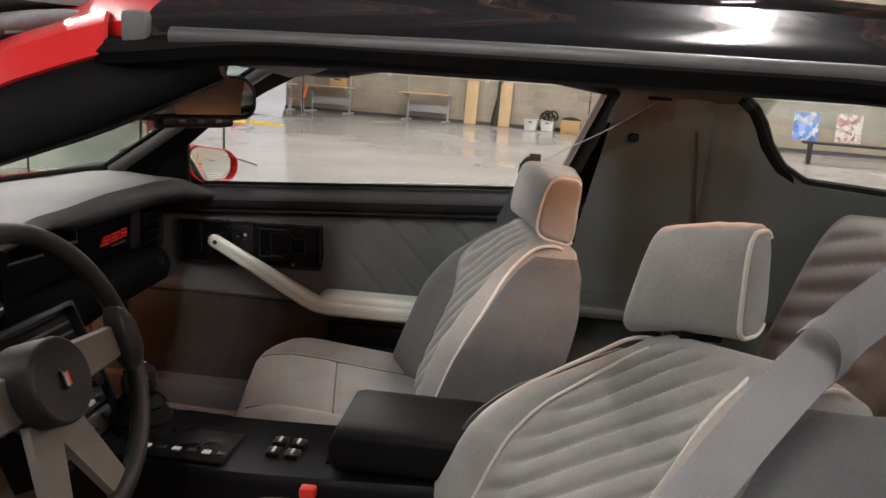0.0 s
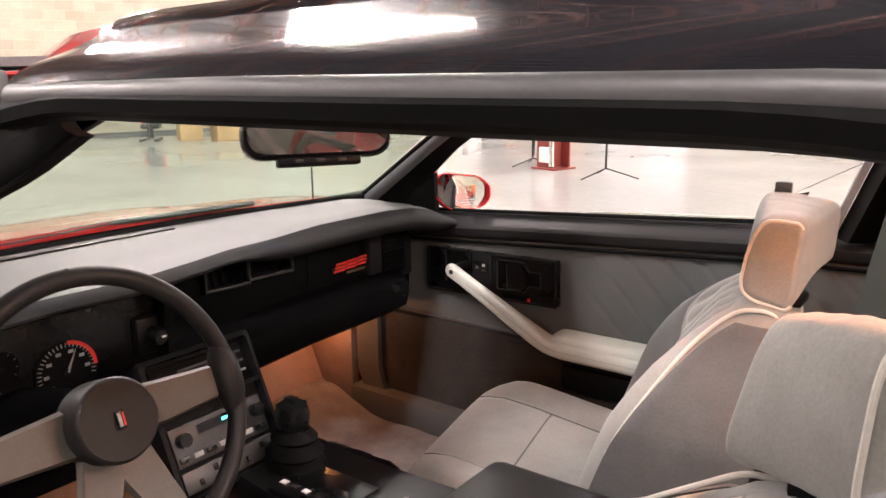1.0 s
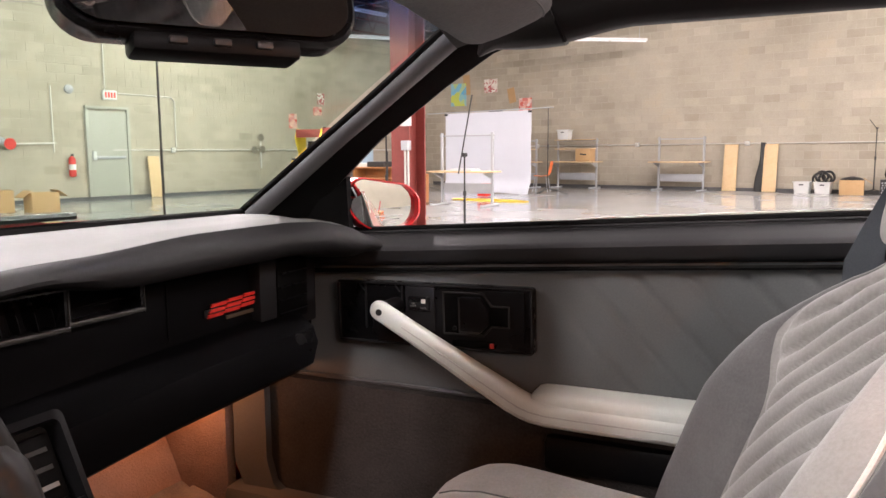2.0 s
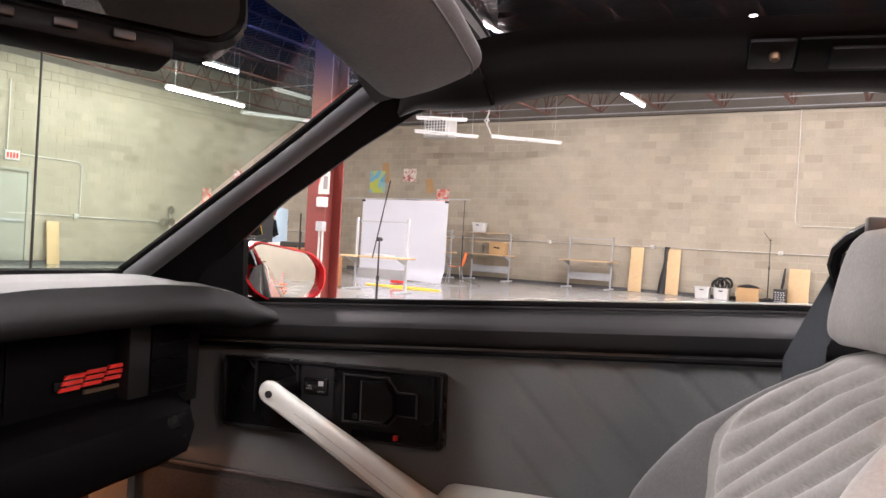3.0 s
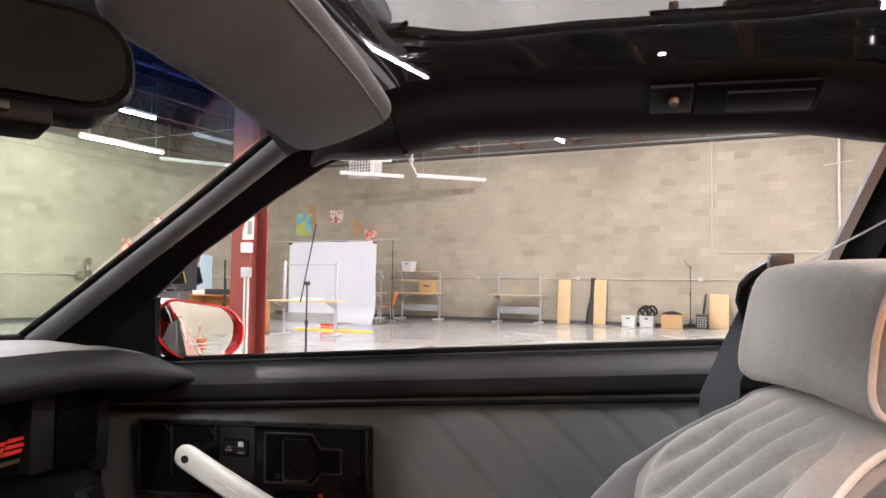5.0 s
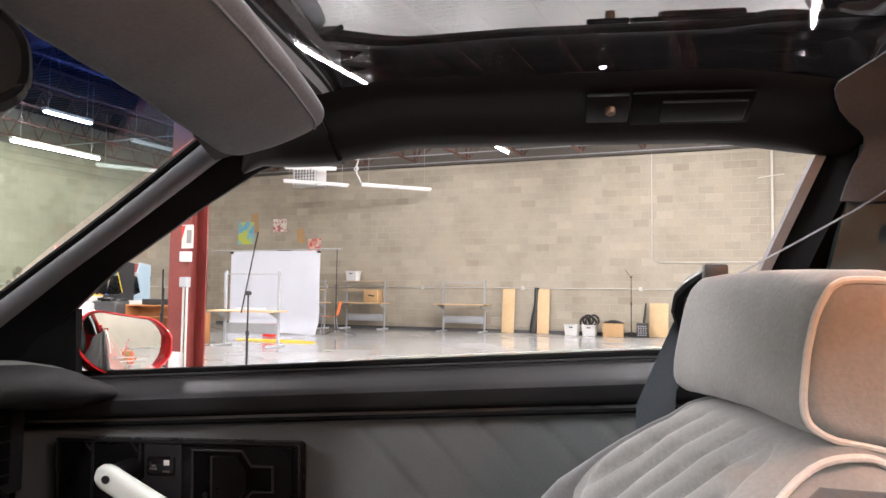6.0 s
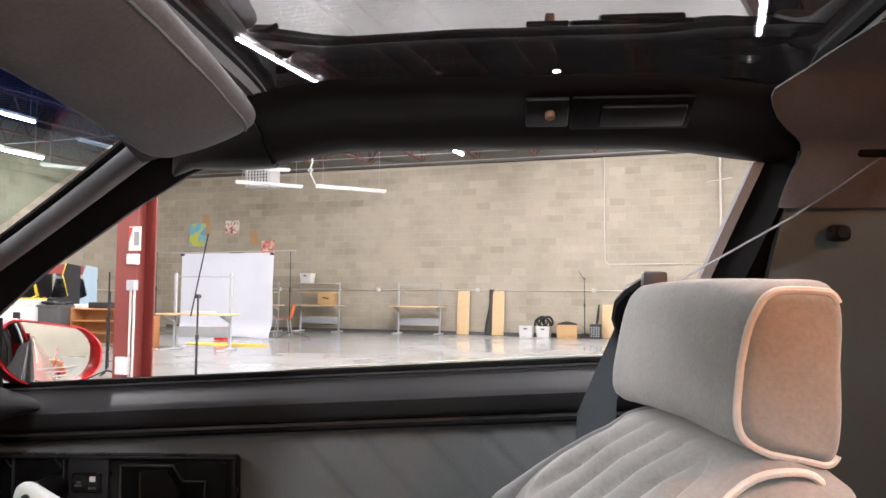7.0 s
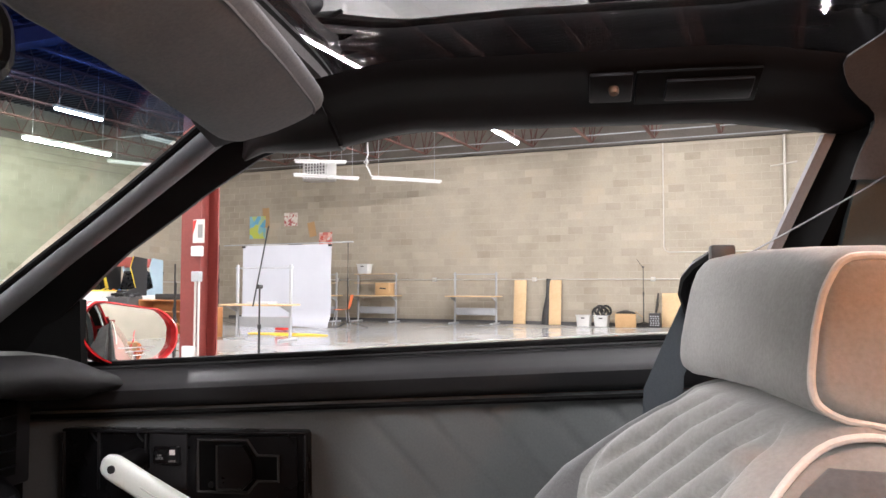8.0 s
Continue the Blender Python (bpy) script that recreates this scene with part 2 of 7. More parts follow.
CARDBOARD = surface("brown_cardboard", (0.42, 0.26, 0.12), (0.52, 0.34, 0.17), 0.8, scale=60, large=4, bump=0.1)
SHEET = surface("white_cloth_sheet", (0.53, 0.55, 0.60), (0.58, 0.60, 0.645), 0.85, scale=120, large=2, bump=0.1)
BLACK_METAL = surface("black_stand_metal", (0.012, 0.012, 0.012), (0.022, 0.022, 0.022), 0.4, scale=80, large=6, bump=0.05)
WHITE_PLASTIC = surface("white_plastic", (0.56, 0.57, 0.56), (0.64, 0.65, 0.63), 0.4, scale=60, large=5, bump=0.05)
ORANGE = surface("orange_plastic", (0.72, 0.15, 0.03), (0.82, 0.2, 0.05), 0.4, scale=60, large=5, bump=0.05)
ORANGE_WOOD = surface("orange_brown_wood", (0.36, 0.15, 0.05), (0.48, 0.22, 0.08), 0.5, scale=20, large=3, bump=0.05)
BLUE = surface("blue_plastic", (0.03, 0.09, 0.3), (0.05, 0.14, 0.42), 0.4, scale=60, large=5, bump=0.05)
YELLOW = surface("yellow_plastic", (0.75, 0.52, 0.03), (0.85, 0.62, 0.06), 0.5, scale=60, large=5, bump=0.05)
DOOR_PAINT = surface("pale_grey_green_door_paint", (0.34, 0.34, 0.29), (0.40, 0.40, 0.345), 0.5, scale=30, large=2, bump=0.05)
GREY_STEP = surface("dark_kerb_paint", (0.06, 0.06, 0.062), (0.1, 0.1, 0.1), 0.6, scale=30, large=2)
MAP_PRINT = picture("blue_green_print", (0.12, 0.42, 0.66), (0.20, 0.50, 0.66), (0.55, 0.62, 0.10), 4.5)
RED_PRINT = picture("red_white_print", (0.75, 0.72, 0.68), (0.62, 0.08, 0.06), (0.8, 0.5, 0.4), 11.0)
GRID_PRINT = picture("red_spotted_print", (0.78, 0.75, 0.7), (0.7, 0.66, 0.6), (0.45, 0.12, 0.12), 16.0)
PALE_BLUE = surface("pale_blue_panel", (0.30, 0.43, 0.52), (0.42, 0.54, 0.60), 0.5, scale=40, large=4, bump=0.05)
BLUE_PRINT = picture("blue_print", (0.06, 0.16, 0.5), (0.16, 0.32, 0.7), (0.6, 0.6, 0.62), 9.0)


# ---------------------------------------------------------------- mesh helpers
def lerp(a, b, t):
    return a + (b - a) * t


def smooth(a, b, x):
    t = min(1.0, max(0.0, (x - a) / (b - a)))
    return t * t * (3 - 2 * t)


def curve_at(points, x):
    """A value read off a list of (x, value), straight between them."""
    if x <= points[0][0]:
        return points[0][1]
    for (x0, v0), (x1, v1) in zip(points, points[1:]):
        if x <= x1:
            return lerp(v0, v1, (x - x0) / (x1 - x0))
    return points[-1][1]


def box(bm, c, s, bevel=0.0, m=None, seg=2):
    t = Matrix.Translation(c) @ Matrix.Diagonal((*s, 1))
    made = bmesh.ops.create_cube(bm, size=1.0, matrix=(m @ t) if m else t)["verts"]
    if bevel:
        edges = list({e for v in made for e in v.link_edges})
        bmesh.ops.bevel(bm, geom=edges, offset=bevel, segments=seg, profile=0.5, affect="EDGES")
    return bm


def tube(bm, pts, r, seg=10, caps=True):
    """A round bar along a line of points; r may be one radius or one for each point."""
    pts = [Vector(p) for p in pts]
    rs = r if isinstance(r, (list, tuple)) else [r] * len(pts)
    rings, up = [], None
    for i, p in enumerate(pts):
        d = (pts[min(i + 1, len(pts) - 1)] - pts[max(i - 1, 0)]).normalized()
        if up is None:
            up = Vector((0, 0, 1)) if abs(d.z) < 0.9 else Vector((1, 0, 0))
        a = d.cross(up).normalized()
        b = a.cross(d).normalized()
        up = b
        rings.append([bm.verts.new(p + a * (rs[i] * math.cos(k * math.tau / seg)) + b * (rs[i] * math.sin(k * math.tau / seg))) for k in range(seg)])
    for r0, r1 in zip(rings, rings[1:]):
        for k in range(seg):
            bm.faces.new((r0[k], r0[(k + 1) % seg], r1[(k + 1) % seg], r1[k]))
    if caps:
        bm.faces.new(rings[0][::-1]), bm.faces.new(rings[-1])
    return bm


def loft(bm, rows, closed=False, caps=False):
    """A skin over rows of points, each row as long as the others."""
    vs = [[bm.verts.new(p) for p in row] for row in rows]
    n = len(vs[0])
    for r0, r1 in zip(vs, vs[1:]):
        for k in range(n if closed else n - 1):
            bm.faces.new((r0[k], r0[(k + 1) % n], r1[(k + 1) % n], r1[k]))
    if caps:
        bm.faces.new(vs[0][::-1]), bm.faces.new(vs[-1])
    return bm


def slab(bm, rows, thick):
    """A skin with thickness: rows of points and the same rows moved by the vector thick."""
    t = Vector(thick)
    n = len(rows[0])
    a = [[bm.verts.new(Vector(p)) for p in row] for row in rows]
    b = [[bm.verts.new(Vector(p) + t) for p in row] for row in rows]
    for i in range(len(rows) - 1):
        for k in range(n - 1):
            bm.faces.new((a[i][k], a[i][k + 1], a[i + 1][k + 1], a[i + 1][k]))
            bm.faces.new((b[i][k], b[i + 1][k], b[i + 1][k + 1], b[i][k + 1]))
    for i in range(len(rows) - 1):
        bm.faces.new((a[i][0], a[i + 1][0], b[i + 1][0], b[i][0]))
        bm.faces.new((a[i][-1], b[i][-1], b[i + 1][-1], a[i + 1][-1]))
    for k in range(n - 1):
        bm.faces.new((a[0][k], b[0][k], b[0][k + 1], a[0][k + 1]))
        bm.faces.new((a[-1][k], a[-1][k + 1], b[-1][k + 1], b[-1][k]))
    return bm


def prism(bm, pts, move):
    """A flat outline given as 3D points, drawn out by the vector move."""
    mv = Vector(move)
    a = [bm.verts.new(Vector(p)) for p in pts]
    b = [bm.verts.new(Vector(p) + mv) for p in pts]
    bm.faces.new(a[::-1]), bm.faces.new(b)
    for k in range(len(pts)):
        bm.faces.new((a[k], a[(k + 1) % len(pts)], b[(k + 1) % len(pts)], b[k]))
    return bm


def rounded(w, h, r, n=5):
    """Corner points of a rounded rectangle round (0, 0)."""
    out = []
    for cx, cy, a0 in ((w / 2 - r, h / 2 - r, 0), (-w / 2 + r, h / 2 - r, 90), (-w / 2 + r, -h / 2 + r, 180), (w / 2 - r, -h / 2 + r, 270)):
        for k in range(n + 1):
            a = radians(a0 + 90 * k / n)
            out.append((cx + r * math.cos(a), cy + r * math.sin(a)))
    return out


def bm_new():
    return bmesh.new()


def finish(name, bm, material, smoothed=True, angle=40):
    bmesh.ops.recalc_face_normals(bm, faces=bm.faces)
    me = bpy.data.meshes.new(name)
    bm.to_mesh(me)
    bm.free()
    me.materials.append(material)
    if smoothed:
        me.shade_smooth()
        me.set_sharp_from_angle(angle=radians(angle))
    return me


def part(name, bm, material, parent, label="", m=None, smoothed=True, angle=40):
    ob = new(name, finish(name, bm, material, smoothed, angle))
    ob.parent = parent
    if m is not None:
        ob.matrix_basis = m
    elif parent.name in BASES:
        ob.matrix_basis = BASES[parent.name]
    if label:
        tagged(ob, label)
    return ob


BASES = {}


def car_thing(name, label, category, base, group=""):
    """An empty at base whose parts are built in the car's own metres."""
    ob = thing(name, label, category, Matrix.Translation(base), group)
    BASES[ob.name] = Matrix.Translation(base).inverted()
    return ob


def thing(name, label, category, m=None, group="", kind=""):
    ob = new(name)
    ob.empty_display_size = 0.1
    if m is not None:
        ob.matrix_basis = m
    return tagged(ob, label, category, group, kind)


def single(name, bm, material, label, category, m=None, kind="", smoothed=True, angle=40, group=""):
    ob = new(name, finish(name, bm, material, smoothed, angle))
    if m is not None:
        ob.matrix_basis = m
    return tagged(ob, label, category, group, kind)


def lettering(name, text, size, material, parent, m, depth=0.0004):
    """Raised letters as a mesh, centred, in the local x-y plane of m."""
    cu = bpy.data.curves.new(name, "FONT")
    cu.body, cu.size, cu.extrude, cu.align_x, cu.align_y, cu.resolution_u = text, size, depth, "CENTER", "CENTER", 2
    tmp = bpy.data.objects.new(name, cu)
    me = bpy.data.meshes.new_from_object(tmp)
    bpy.data.objects.remove(tmp)
    me.materials.clear()
    me.materials.append(material)
    ob = new(name, me)
    ob.parent, ob.matrix_basis = parent, m
    return ob


# ---------------------------------------------------------------- the hall
def at(u, off, z=0.0, turn=0.0):
    """A pose in the hall: u along the back wall, off metres in front of it."""
    return ROOM @ pose(u, -off, z, 0, 0, turn)


HALL_W, HALL_E, HALL_S, HALL_H = -11.2, 15.0, -36.0, 4.75

bm = bm_new()
bmesh.ops.create_grid(bm, x_segments=26, y_segments=37, size=0.5, matrix=Matrix.Translation(((HALL_W + HALL_E) / 2, HALL_S / 2, 0)) @ Matrix.Diagonal((HALL_E - HALL_W + 0.6, -HALL_S + 0.6, 1, 1)))
single("floor", bm, FLOOR, "glossy pale grey epoxy hall floor", "floor", ROOM, "structure", False)

wall_n = single("wall_north", box(bm_new(), ((HALL_W + HALL_E) / 2, 0.12, HALL_H / 2), (HALL_E - HALL_W + 0.6, 0.2, HALL_H)), WALL_BACK, "beige concrete block wall of the hall", "wall", ROOM, "structure", False)
wall_w = single("wall_west", box(bm_new(), (HALL_W - 0.12, HALL_S / 2, HALL_H / 2 - 0.25), (0.2, -HALL_S, HALL_H - 0.5)), WALL_BACK, "beige concrete block wall of the hall", "wall", ROOM, "structure", False)
single("wall_east", box(bm_new(), (HALL_E + 0.12, HALL_S / 2, HALL_H / 2), (0.2, -HALL_S, HALL_H)), WALL_BACK, "plain beige block side wall of the hall", "wall", ROOM, "structure", False)
single("wall_south", box(bm_new(), ((HALL_W + HALL_E) / 2, HALL_S - 0.12, HALL_H / 2), (HALL_E - HALL_W + 0.6, 0.2, HALL_H)), WALL_BACK, "plain beige block end wall of the hall", "wall", ROOM, "structure", False)

# roof deck: ribbed sheet on open-web joists
bm = bm_new()
rows = []
y = HALL_S - 0.3
while y < 0.3:
    for dy, dz in ((0.0, 0.0), (0.06, 0.0), (0.085, 0.05), (0.15, 0.05), (0.175, 0.0)):
        rows.append([(x, y + dy, 5.55 + dz) for x in (HALL_W - 0.3, HALL_E + 0.3)])
    y += 0.175
loft(bm, rows)
single("ceiling", bm, DECK, "dark ribbed metal roof deck", "ceiling", ROOM, "structure", False)
bm = bm_new()
for c, s in (((2.35, 0.12, 5.2), (26, 0.2, 0.85)), ((2.35, HALL_S - 0.12, 5.2), (26, 0.2, 0.85)), ((HALL_W - 0.12, HALL_S / 2, 4.9), (0.2, 36.4, 1.4)), ((HALL_E + 0.12, HALL_S / 2, 5.2), (0.2, 36.4, 0.85))):
    box(bm, c, s)
single("trim", bm, BAND, "grey-brown band between wall tops and roof", "trim", ROOM, "structure", False)


def joist(u):
    """An open-web joist that runs towards the back wall and bears on it."""
    ob = thing("roof_joist", "red-brown open-web steel roof joist", "roof joist", at(u, 0), "roof joists", "structure")
    part("bottom_chord", box(bm_new(), (0, -18.2, 4.66), (0.08, 33.8, 0.035)), JOIST, ob, smoothed=False)
    part("top_chord", box(bm_new(), (0, -17.6, 5.49), (0.10, 35.4, 0.05)), JOIST, ob, smoothed=False)
    bm = bm_new()
    for d in (-0.045, 0.045):
        tube(bm, [(d, -1.32, 4.67), (d * 4, -0.1, 5.47)], 0.016, 5)
        tube(bm, [(d, -1.32, 4.67), (d * 2, -1.0, 5.47)], 0.014, 5)
    for i in range(42):
        a = -1.32 - 0.8 * i
        tube(bm, [(0, a, 4.67), (0, a - 0.4, 5.47)], 0.013, 5), tube(bm, [(0, a - 0.8, 4.67), (0, a - 0.4, 5.47)], 0.013, 5)
    part("web", bm, JOIST, ob)


for k in range(17):
    joist(-10.32 + 1.53 * k)
for off, z in ((0.75, 4.71), (1.9, 4.71), (6.2, 4.70)):
    single("bridging_rod", tube(bm_new(), [(HALL_W + 0.1, -off, z), (HALL_E - 0.1, -off, z)], 0.014, 6), STEEL, "thin pale bridging rod across the roof joists", "bridging", ROOM, "structure", group="bridging rods")
for off in (13.0, 25.0):
    bm = bm_new()
    box(bm, (2, 0, 0.13), (25.6, 0.2, 0.02)), box(bm, (2, 0, -0.13), (25.6, 0.2, 0.02)), box(bm, (2, 0, 0), (25.6, 0.015, 0.24))
    single("steel_girder", bm, JOIST, "red-brown steel roof girder", "girder", ROOM @ pose(0, -off, 4.49), "structure", False, group="girders")


def strip_light(u, off, z, turn, lit, length=2.44):
    ob = thing("strip_light", "long white fluorescent strip light, " + ("lit" if lit else "switched off"), "ceiling light", at(u, off, z, turn), "strip lights")
    part("housing", box(bm_new(), (0, 0, 0.035), (0.11, length, 0.06), 0.008), FIXTURE, ob)
    for s in (-1, 1):
        part("tube", tube(bm_new(), [(0, s * 0.02, -0.012), (0, s * (length / 2 - 0.02), -0.012)], 0.019 if lit else 0.016, 8), TUBE_LIT if lit else TUBE_OFF, ob, "glowing tube" if lit else "dark tube")
    for s in (-1, 1):
        part("hanger", tube(bm_new(), [(0, s * length * 0.4, 0.06), (0, s * length * 0.4, 5.555 - z)], 0.006, 5), STEEL, ob)


for u, off in ((0.42, 10.95), (0.74, 4.9), (6.7, 11.5), (6.7, 5.0), (12.6, 5.0), (12.6, 11.3), (-6.0, 16.8), (0.5, 17.0), (6.7, 17.3), (12.6, 17.2), (-6.0, 23.0), (0.5, 23.2), (6.7, 23.2), (12.6, 23.0), (-6.0, 29.0), (0.5, 29.2), (6.7, 29.2)):
    strip_light(u, off, 4.3, 0, True)
strip_light(-6.06, 9.8, 4.3, 0, True, 1.1)
strip_light(-7.28, 8.96, 3.9, 0, True, 2.15)
strip_light(-4.6, 3.3, 3.86, -43, False, 1.75)
strip_light(-2.9, 2.0, 3.86, -43, False, 2.0)
strip_light(-4.4, 3.9, 4.15, -60, False, 1.3)
strip_light(-9.0, 4.9, 4.2, -30, False, 2.2)
strip_light(-7.4, 6.2, 4.5, 0, False, 1.3)

# unit heater hung by the corner
ob = thing("unit_heater", "white ceiling-hung unit heater with a square grid grille", "heater", at(-5.0, 3.0, 3.8))
part("casing", box(bm_new(), (0, 0, 0.28), (0.78, 0.45, 0.52), 0.015), FIXTURE, ob)
for i in range(6):
    part("louvre", box(bm_new(), (0, -0.235, 0.08 + 0.08 * i), (0.66, 0.03, 0.030)), FIXTURE, ob)
for i in range(8):
    part("louvre", box(bm_new(), (-0.315 + 0.09 * i, -0.240, 0.28), (0.030, 0.03, 0.44)), FIXTURE, ob)
# black sheet added for the shaded depth between the bars
part("grille_shade", box(bm_new(), (0, -0.222, 0.28), (0.66, 0.012, 0.44)), BLACK_METAL, ob, "black sheet for the shade behind the grille")
for s in (-1, 1):
    part("hanger", tube(bm_new(), [(s * 0.33, 0, 0.5), (s * 0.33, 0, 1.7)], 0.01, 5), STEEL, ob)
single("power_cord", tube(bm_new(), [(0, 0, 0.9), (0.02, 0, 0.5), (-0.04, 0, 0.36), (-0.10, 0, 0.30), (-0.03, 0, 0.24), (0.04, 0, 0.30), (0.0, 0, 0.38), (-0.03, 0, 0.2), (0.06, 0, 0.05), (0.11, 0, -0.06), (0.16, 0, -0.14)], 0.020, 6), WHITE_PLASTIC, "white looped power cord hanging between strip lights", "cord", at(-3.72, 2.7, 4.0))
ob = thing("spot_lamp", "small clamped spot lamp under the roof", "spot lamp", at(4.0, 9.4, 4.35))
part("can", tube(bm_new(), [(0, 0, 0.25), (0, 0.04, 0.0)], [0.05, 0.08], 12), BLACK_METAL, ob)
part("bulb", tube(bm_new(), [(0, 0.035, 0.02), (0, 0.05, -0.02)], [0.05, 0.045], 10), TUBE_LIT, ob, "glowing bulb")
part("stem", tube(bm_new(), [(0, 0, 0.25), (0, 0, 1.15)], 0.012, 6), BLACK_METAL, ob)

# steel column
ob = thing("steel_column", "dark red painted steel column with boxes and conduits", "column", at(-0.31, 13.0), kind="structure")
bm = bm_new()
box(bm, (0, -0.15, 2.27), (0.30, 0.02, 4.54)), box(bm, (0, 0.15, 2.27), (0.30, 0.02, 4.54)), box(bm, (0, 0, 2.27), (0.016, 0.28, 4.54))
part("shaft", bm, COLUMN_RED, ob, smoothed=False)
part("base_plate", box(bm_new(), (0, 0, 0.012), (0.42, 0.42, 0.024), 0.004), COLUMN_RED, ob)
part("switch_box", box(bm_new(), (0.13, -0.2, 1.42), (0.13, 0.08, 0.12), 0.01), WHITE_PLASTIC, ob, "white wall box")
part("switch_box", box(bm_new(), (0.13, -0.2, 1.12), (0.11, 0.08, 0.12), 0.01), STEEL, ob, "grey switch box")
nt_ = part("notice", box(bm_new(), (0.12, -0.168, 1.66), (0.17, 0.006, 0.28)), CONDUIT, ob, "white paper notice with a red corner")
part("red_corner", prism(bm_new(), [(0.037, -0.172, 1.79), (0.09, -0.172, 1.79), (0.037, -0.172, 1.62)], (0, -0.002, 0)), RED_MARK, nt_)
part("print_block", box(bm_new(), (0.145, -0.172, 1.66), (0.07, 0.003, 0.16)), GREY_MARK, nt_)
for dx in (0.10, 0.15):
    part("conduit", tube(bm_new(), [(dx, -0.185, 0.05), (dx, -0.185, 1.06)], 0.014, 8), CONDUIT, ob)
part("lower_box", box(bm_new(), (0.03, -0.2, 0.2), (0.16, 0.08, 0.2), 0.01), WHITE_PLASTIC, ob, "white outlet box near the floor")


# conduits and outlets on the walls
def pipe_run(label, pts, r=0.016, group="conduits"):
    return single("conduit", tube(bm_new(), pts, r, 8), CONDUIT, label, "conduit", ROOM, "structure", group=group)


pipe_run("pale horizontal conduit along the block wall", [(-9.8, -0.03, 1.22), (14.8, -0.03, 1.22)])
pipe_run("pale conduit running down the block wall", [(3.5, -0.03, 4.75), (3.5, -0.03, 2.05), (3.53, -0.03, 1.96), (3.62, -0.03, 1.91), (6.1, -0.03, 1.91)])
pipe_run("pale conduit running down the block wall", [(6.37, -0.03, 4.75), (6.37, -0.03, 0.9)], 0.03)
pipe_run("short crossbar on the wall conduit", [(6.05, -0.05, 3.98), (6.65, -0.05, 4.06)], 0.02)
pipe_run("pale conduit on the side wall", [(HALL_W + 0.03, -0.4, 1.15), (HALL_W + 0.03, -11.0, 1.15)])
pipe_run("pale conduit on the side wall", [(HALL_W + 0.03, -9.3, 1.2), (HALL_W + 0.03, -9.3, 2.35), (HALL_W + 0.03, -9.4, 2.45), (HALL_W + 0.03, -10.8, 2.47)])
for u in (-2.95, 0.05, 3.22, -6.2):
    ob = thing("outlet_box", "small white outlet box on the conduit", "outlet", at(u, 0.05, 1.22), "outlets")
    part("case", box(bm_new(), (0, 0, 0), (0.11, 0.06, 0.11), 0.008), WHITE_PLASTIC, ob)
    part("cover", box(bm_new(), (0, -0.033, 0), (0.08, 0.008, 0.085), 0.003), CONDUIT, ob)
ob = thing("outlet_box", "small white outlet box on the conduit", "outlet", ROOM @ pose(HALL_W + 0.05, -9.4, 1.15), "outlets")
part("case", box(bm_new(), (0, 0, 0), (0.06, 0.12, 0.12), 0.008), WHITE_PLASTIC, ob)
part("cover", box(bm_new(), (0.033, 0, 0), (0.008, 0.08, 0.09), 0.003), CONDUIT, ob)
single("baseboard", box(bm_new(), (2.35, -0.06, 0.04), (25.2, 0.12, 0.08)), GREY_STEP, "dark painted kerb along the wall foot", "kerb", ROOM, "structure", False)
single("baseboard", box(bm_new(), (HALL_W + 0.06, HALL_S / 2, 0.04), (0.12, -HALL_S, 0.08)), GREY_STEP, "dark painted kerb along the wall foot", "kerb", ROOM, "structure", False)


# boards leaning on the wall
def leaning_board(u, w, h, label, material, lean=6.0, thick=0.03, off=0.22):
    return single("board", box(bm_new(), (0, 0, h / 2), (w, thick, h), 0.003), material, label, "board", at(u, off, 0.004) @ pose(0, 0, 0, -lean), group="leaning boards")


leaning_board(-0.33, 0.35, 1.2, "pale plywood board leaning on the block wall", PLYWOOD)
leaning_board(0.66, 0.33, 1.2, "pale plywood board leaning on the block wall", PLYWOOD)
leaning_board(3.68, 0.46, 0.86, "short plywood board leaning on the block wall", PLYWOOD)
single("board", box(bm_new(), (0, 0, 0.5), (0.03, 0.3, 1.0), 0.003), PLYWOOD, "pale plywood board leaning on the side wall", "board", ROOM @ pose(HALL_W + 0.2, -10.0, 0.004, 0, -6, 0), group="leaning boards")
single("folded_cloth", loft(bm_new(), [[(0.05 * math.cos(a) * (1 + 0.9 * (1 - z)) + 0.02 * math.sin(7 * z + a), 0.04 * math.sin(a) * (1 + 0.7 * (1 - z)), z * 1.24) for a in [i * math.tau / 14 for i in range(14)]] for z in [j / 12 for j in range(13)]], True, True), BLACK_METAL, "black rolled cloth leaning beside the plywood boards", "cloth roll", at(0.38, 0.18, 0.0) @ pose(0, 0, 0, -4, 4))


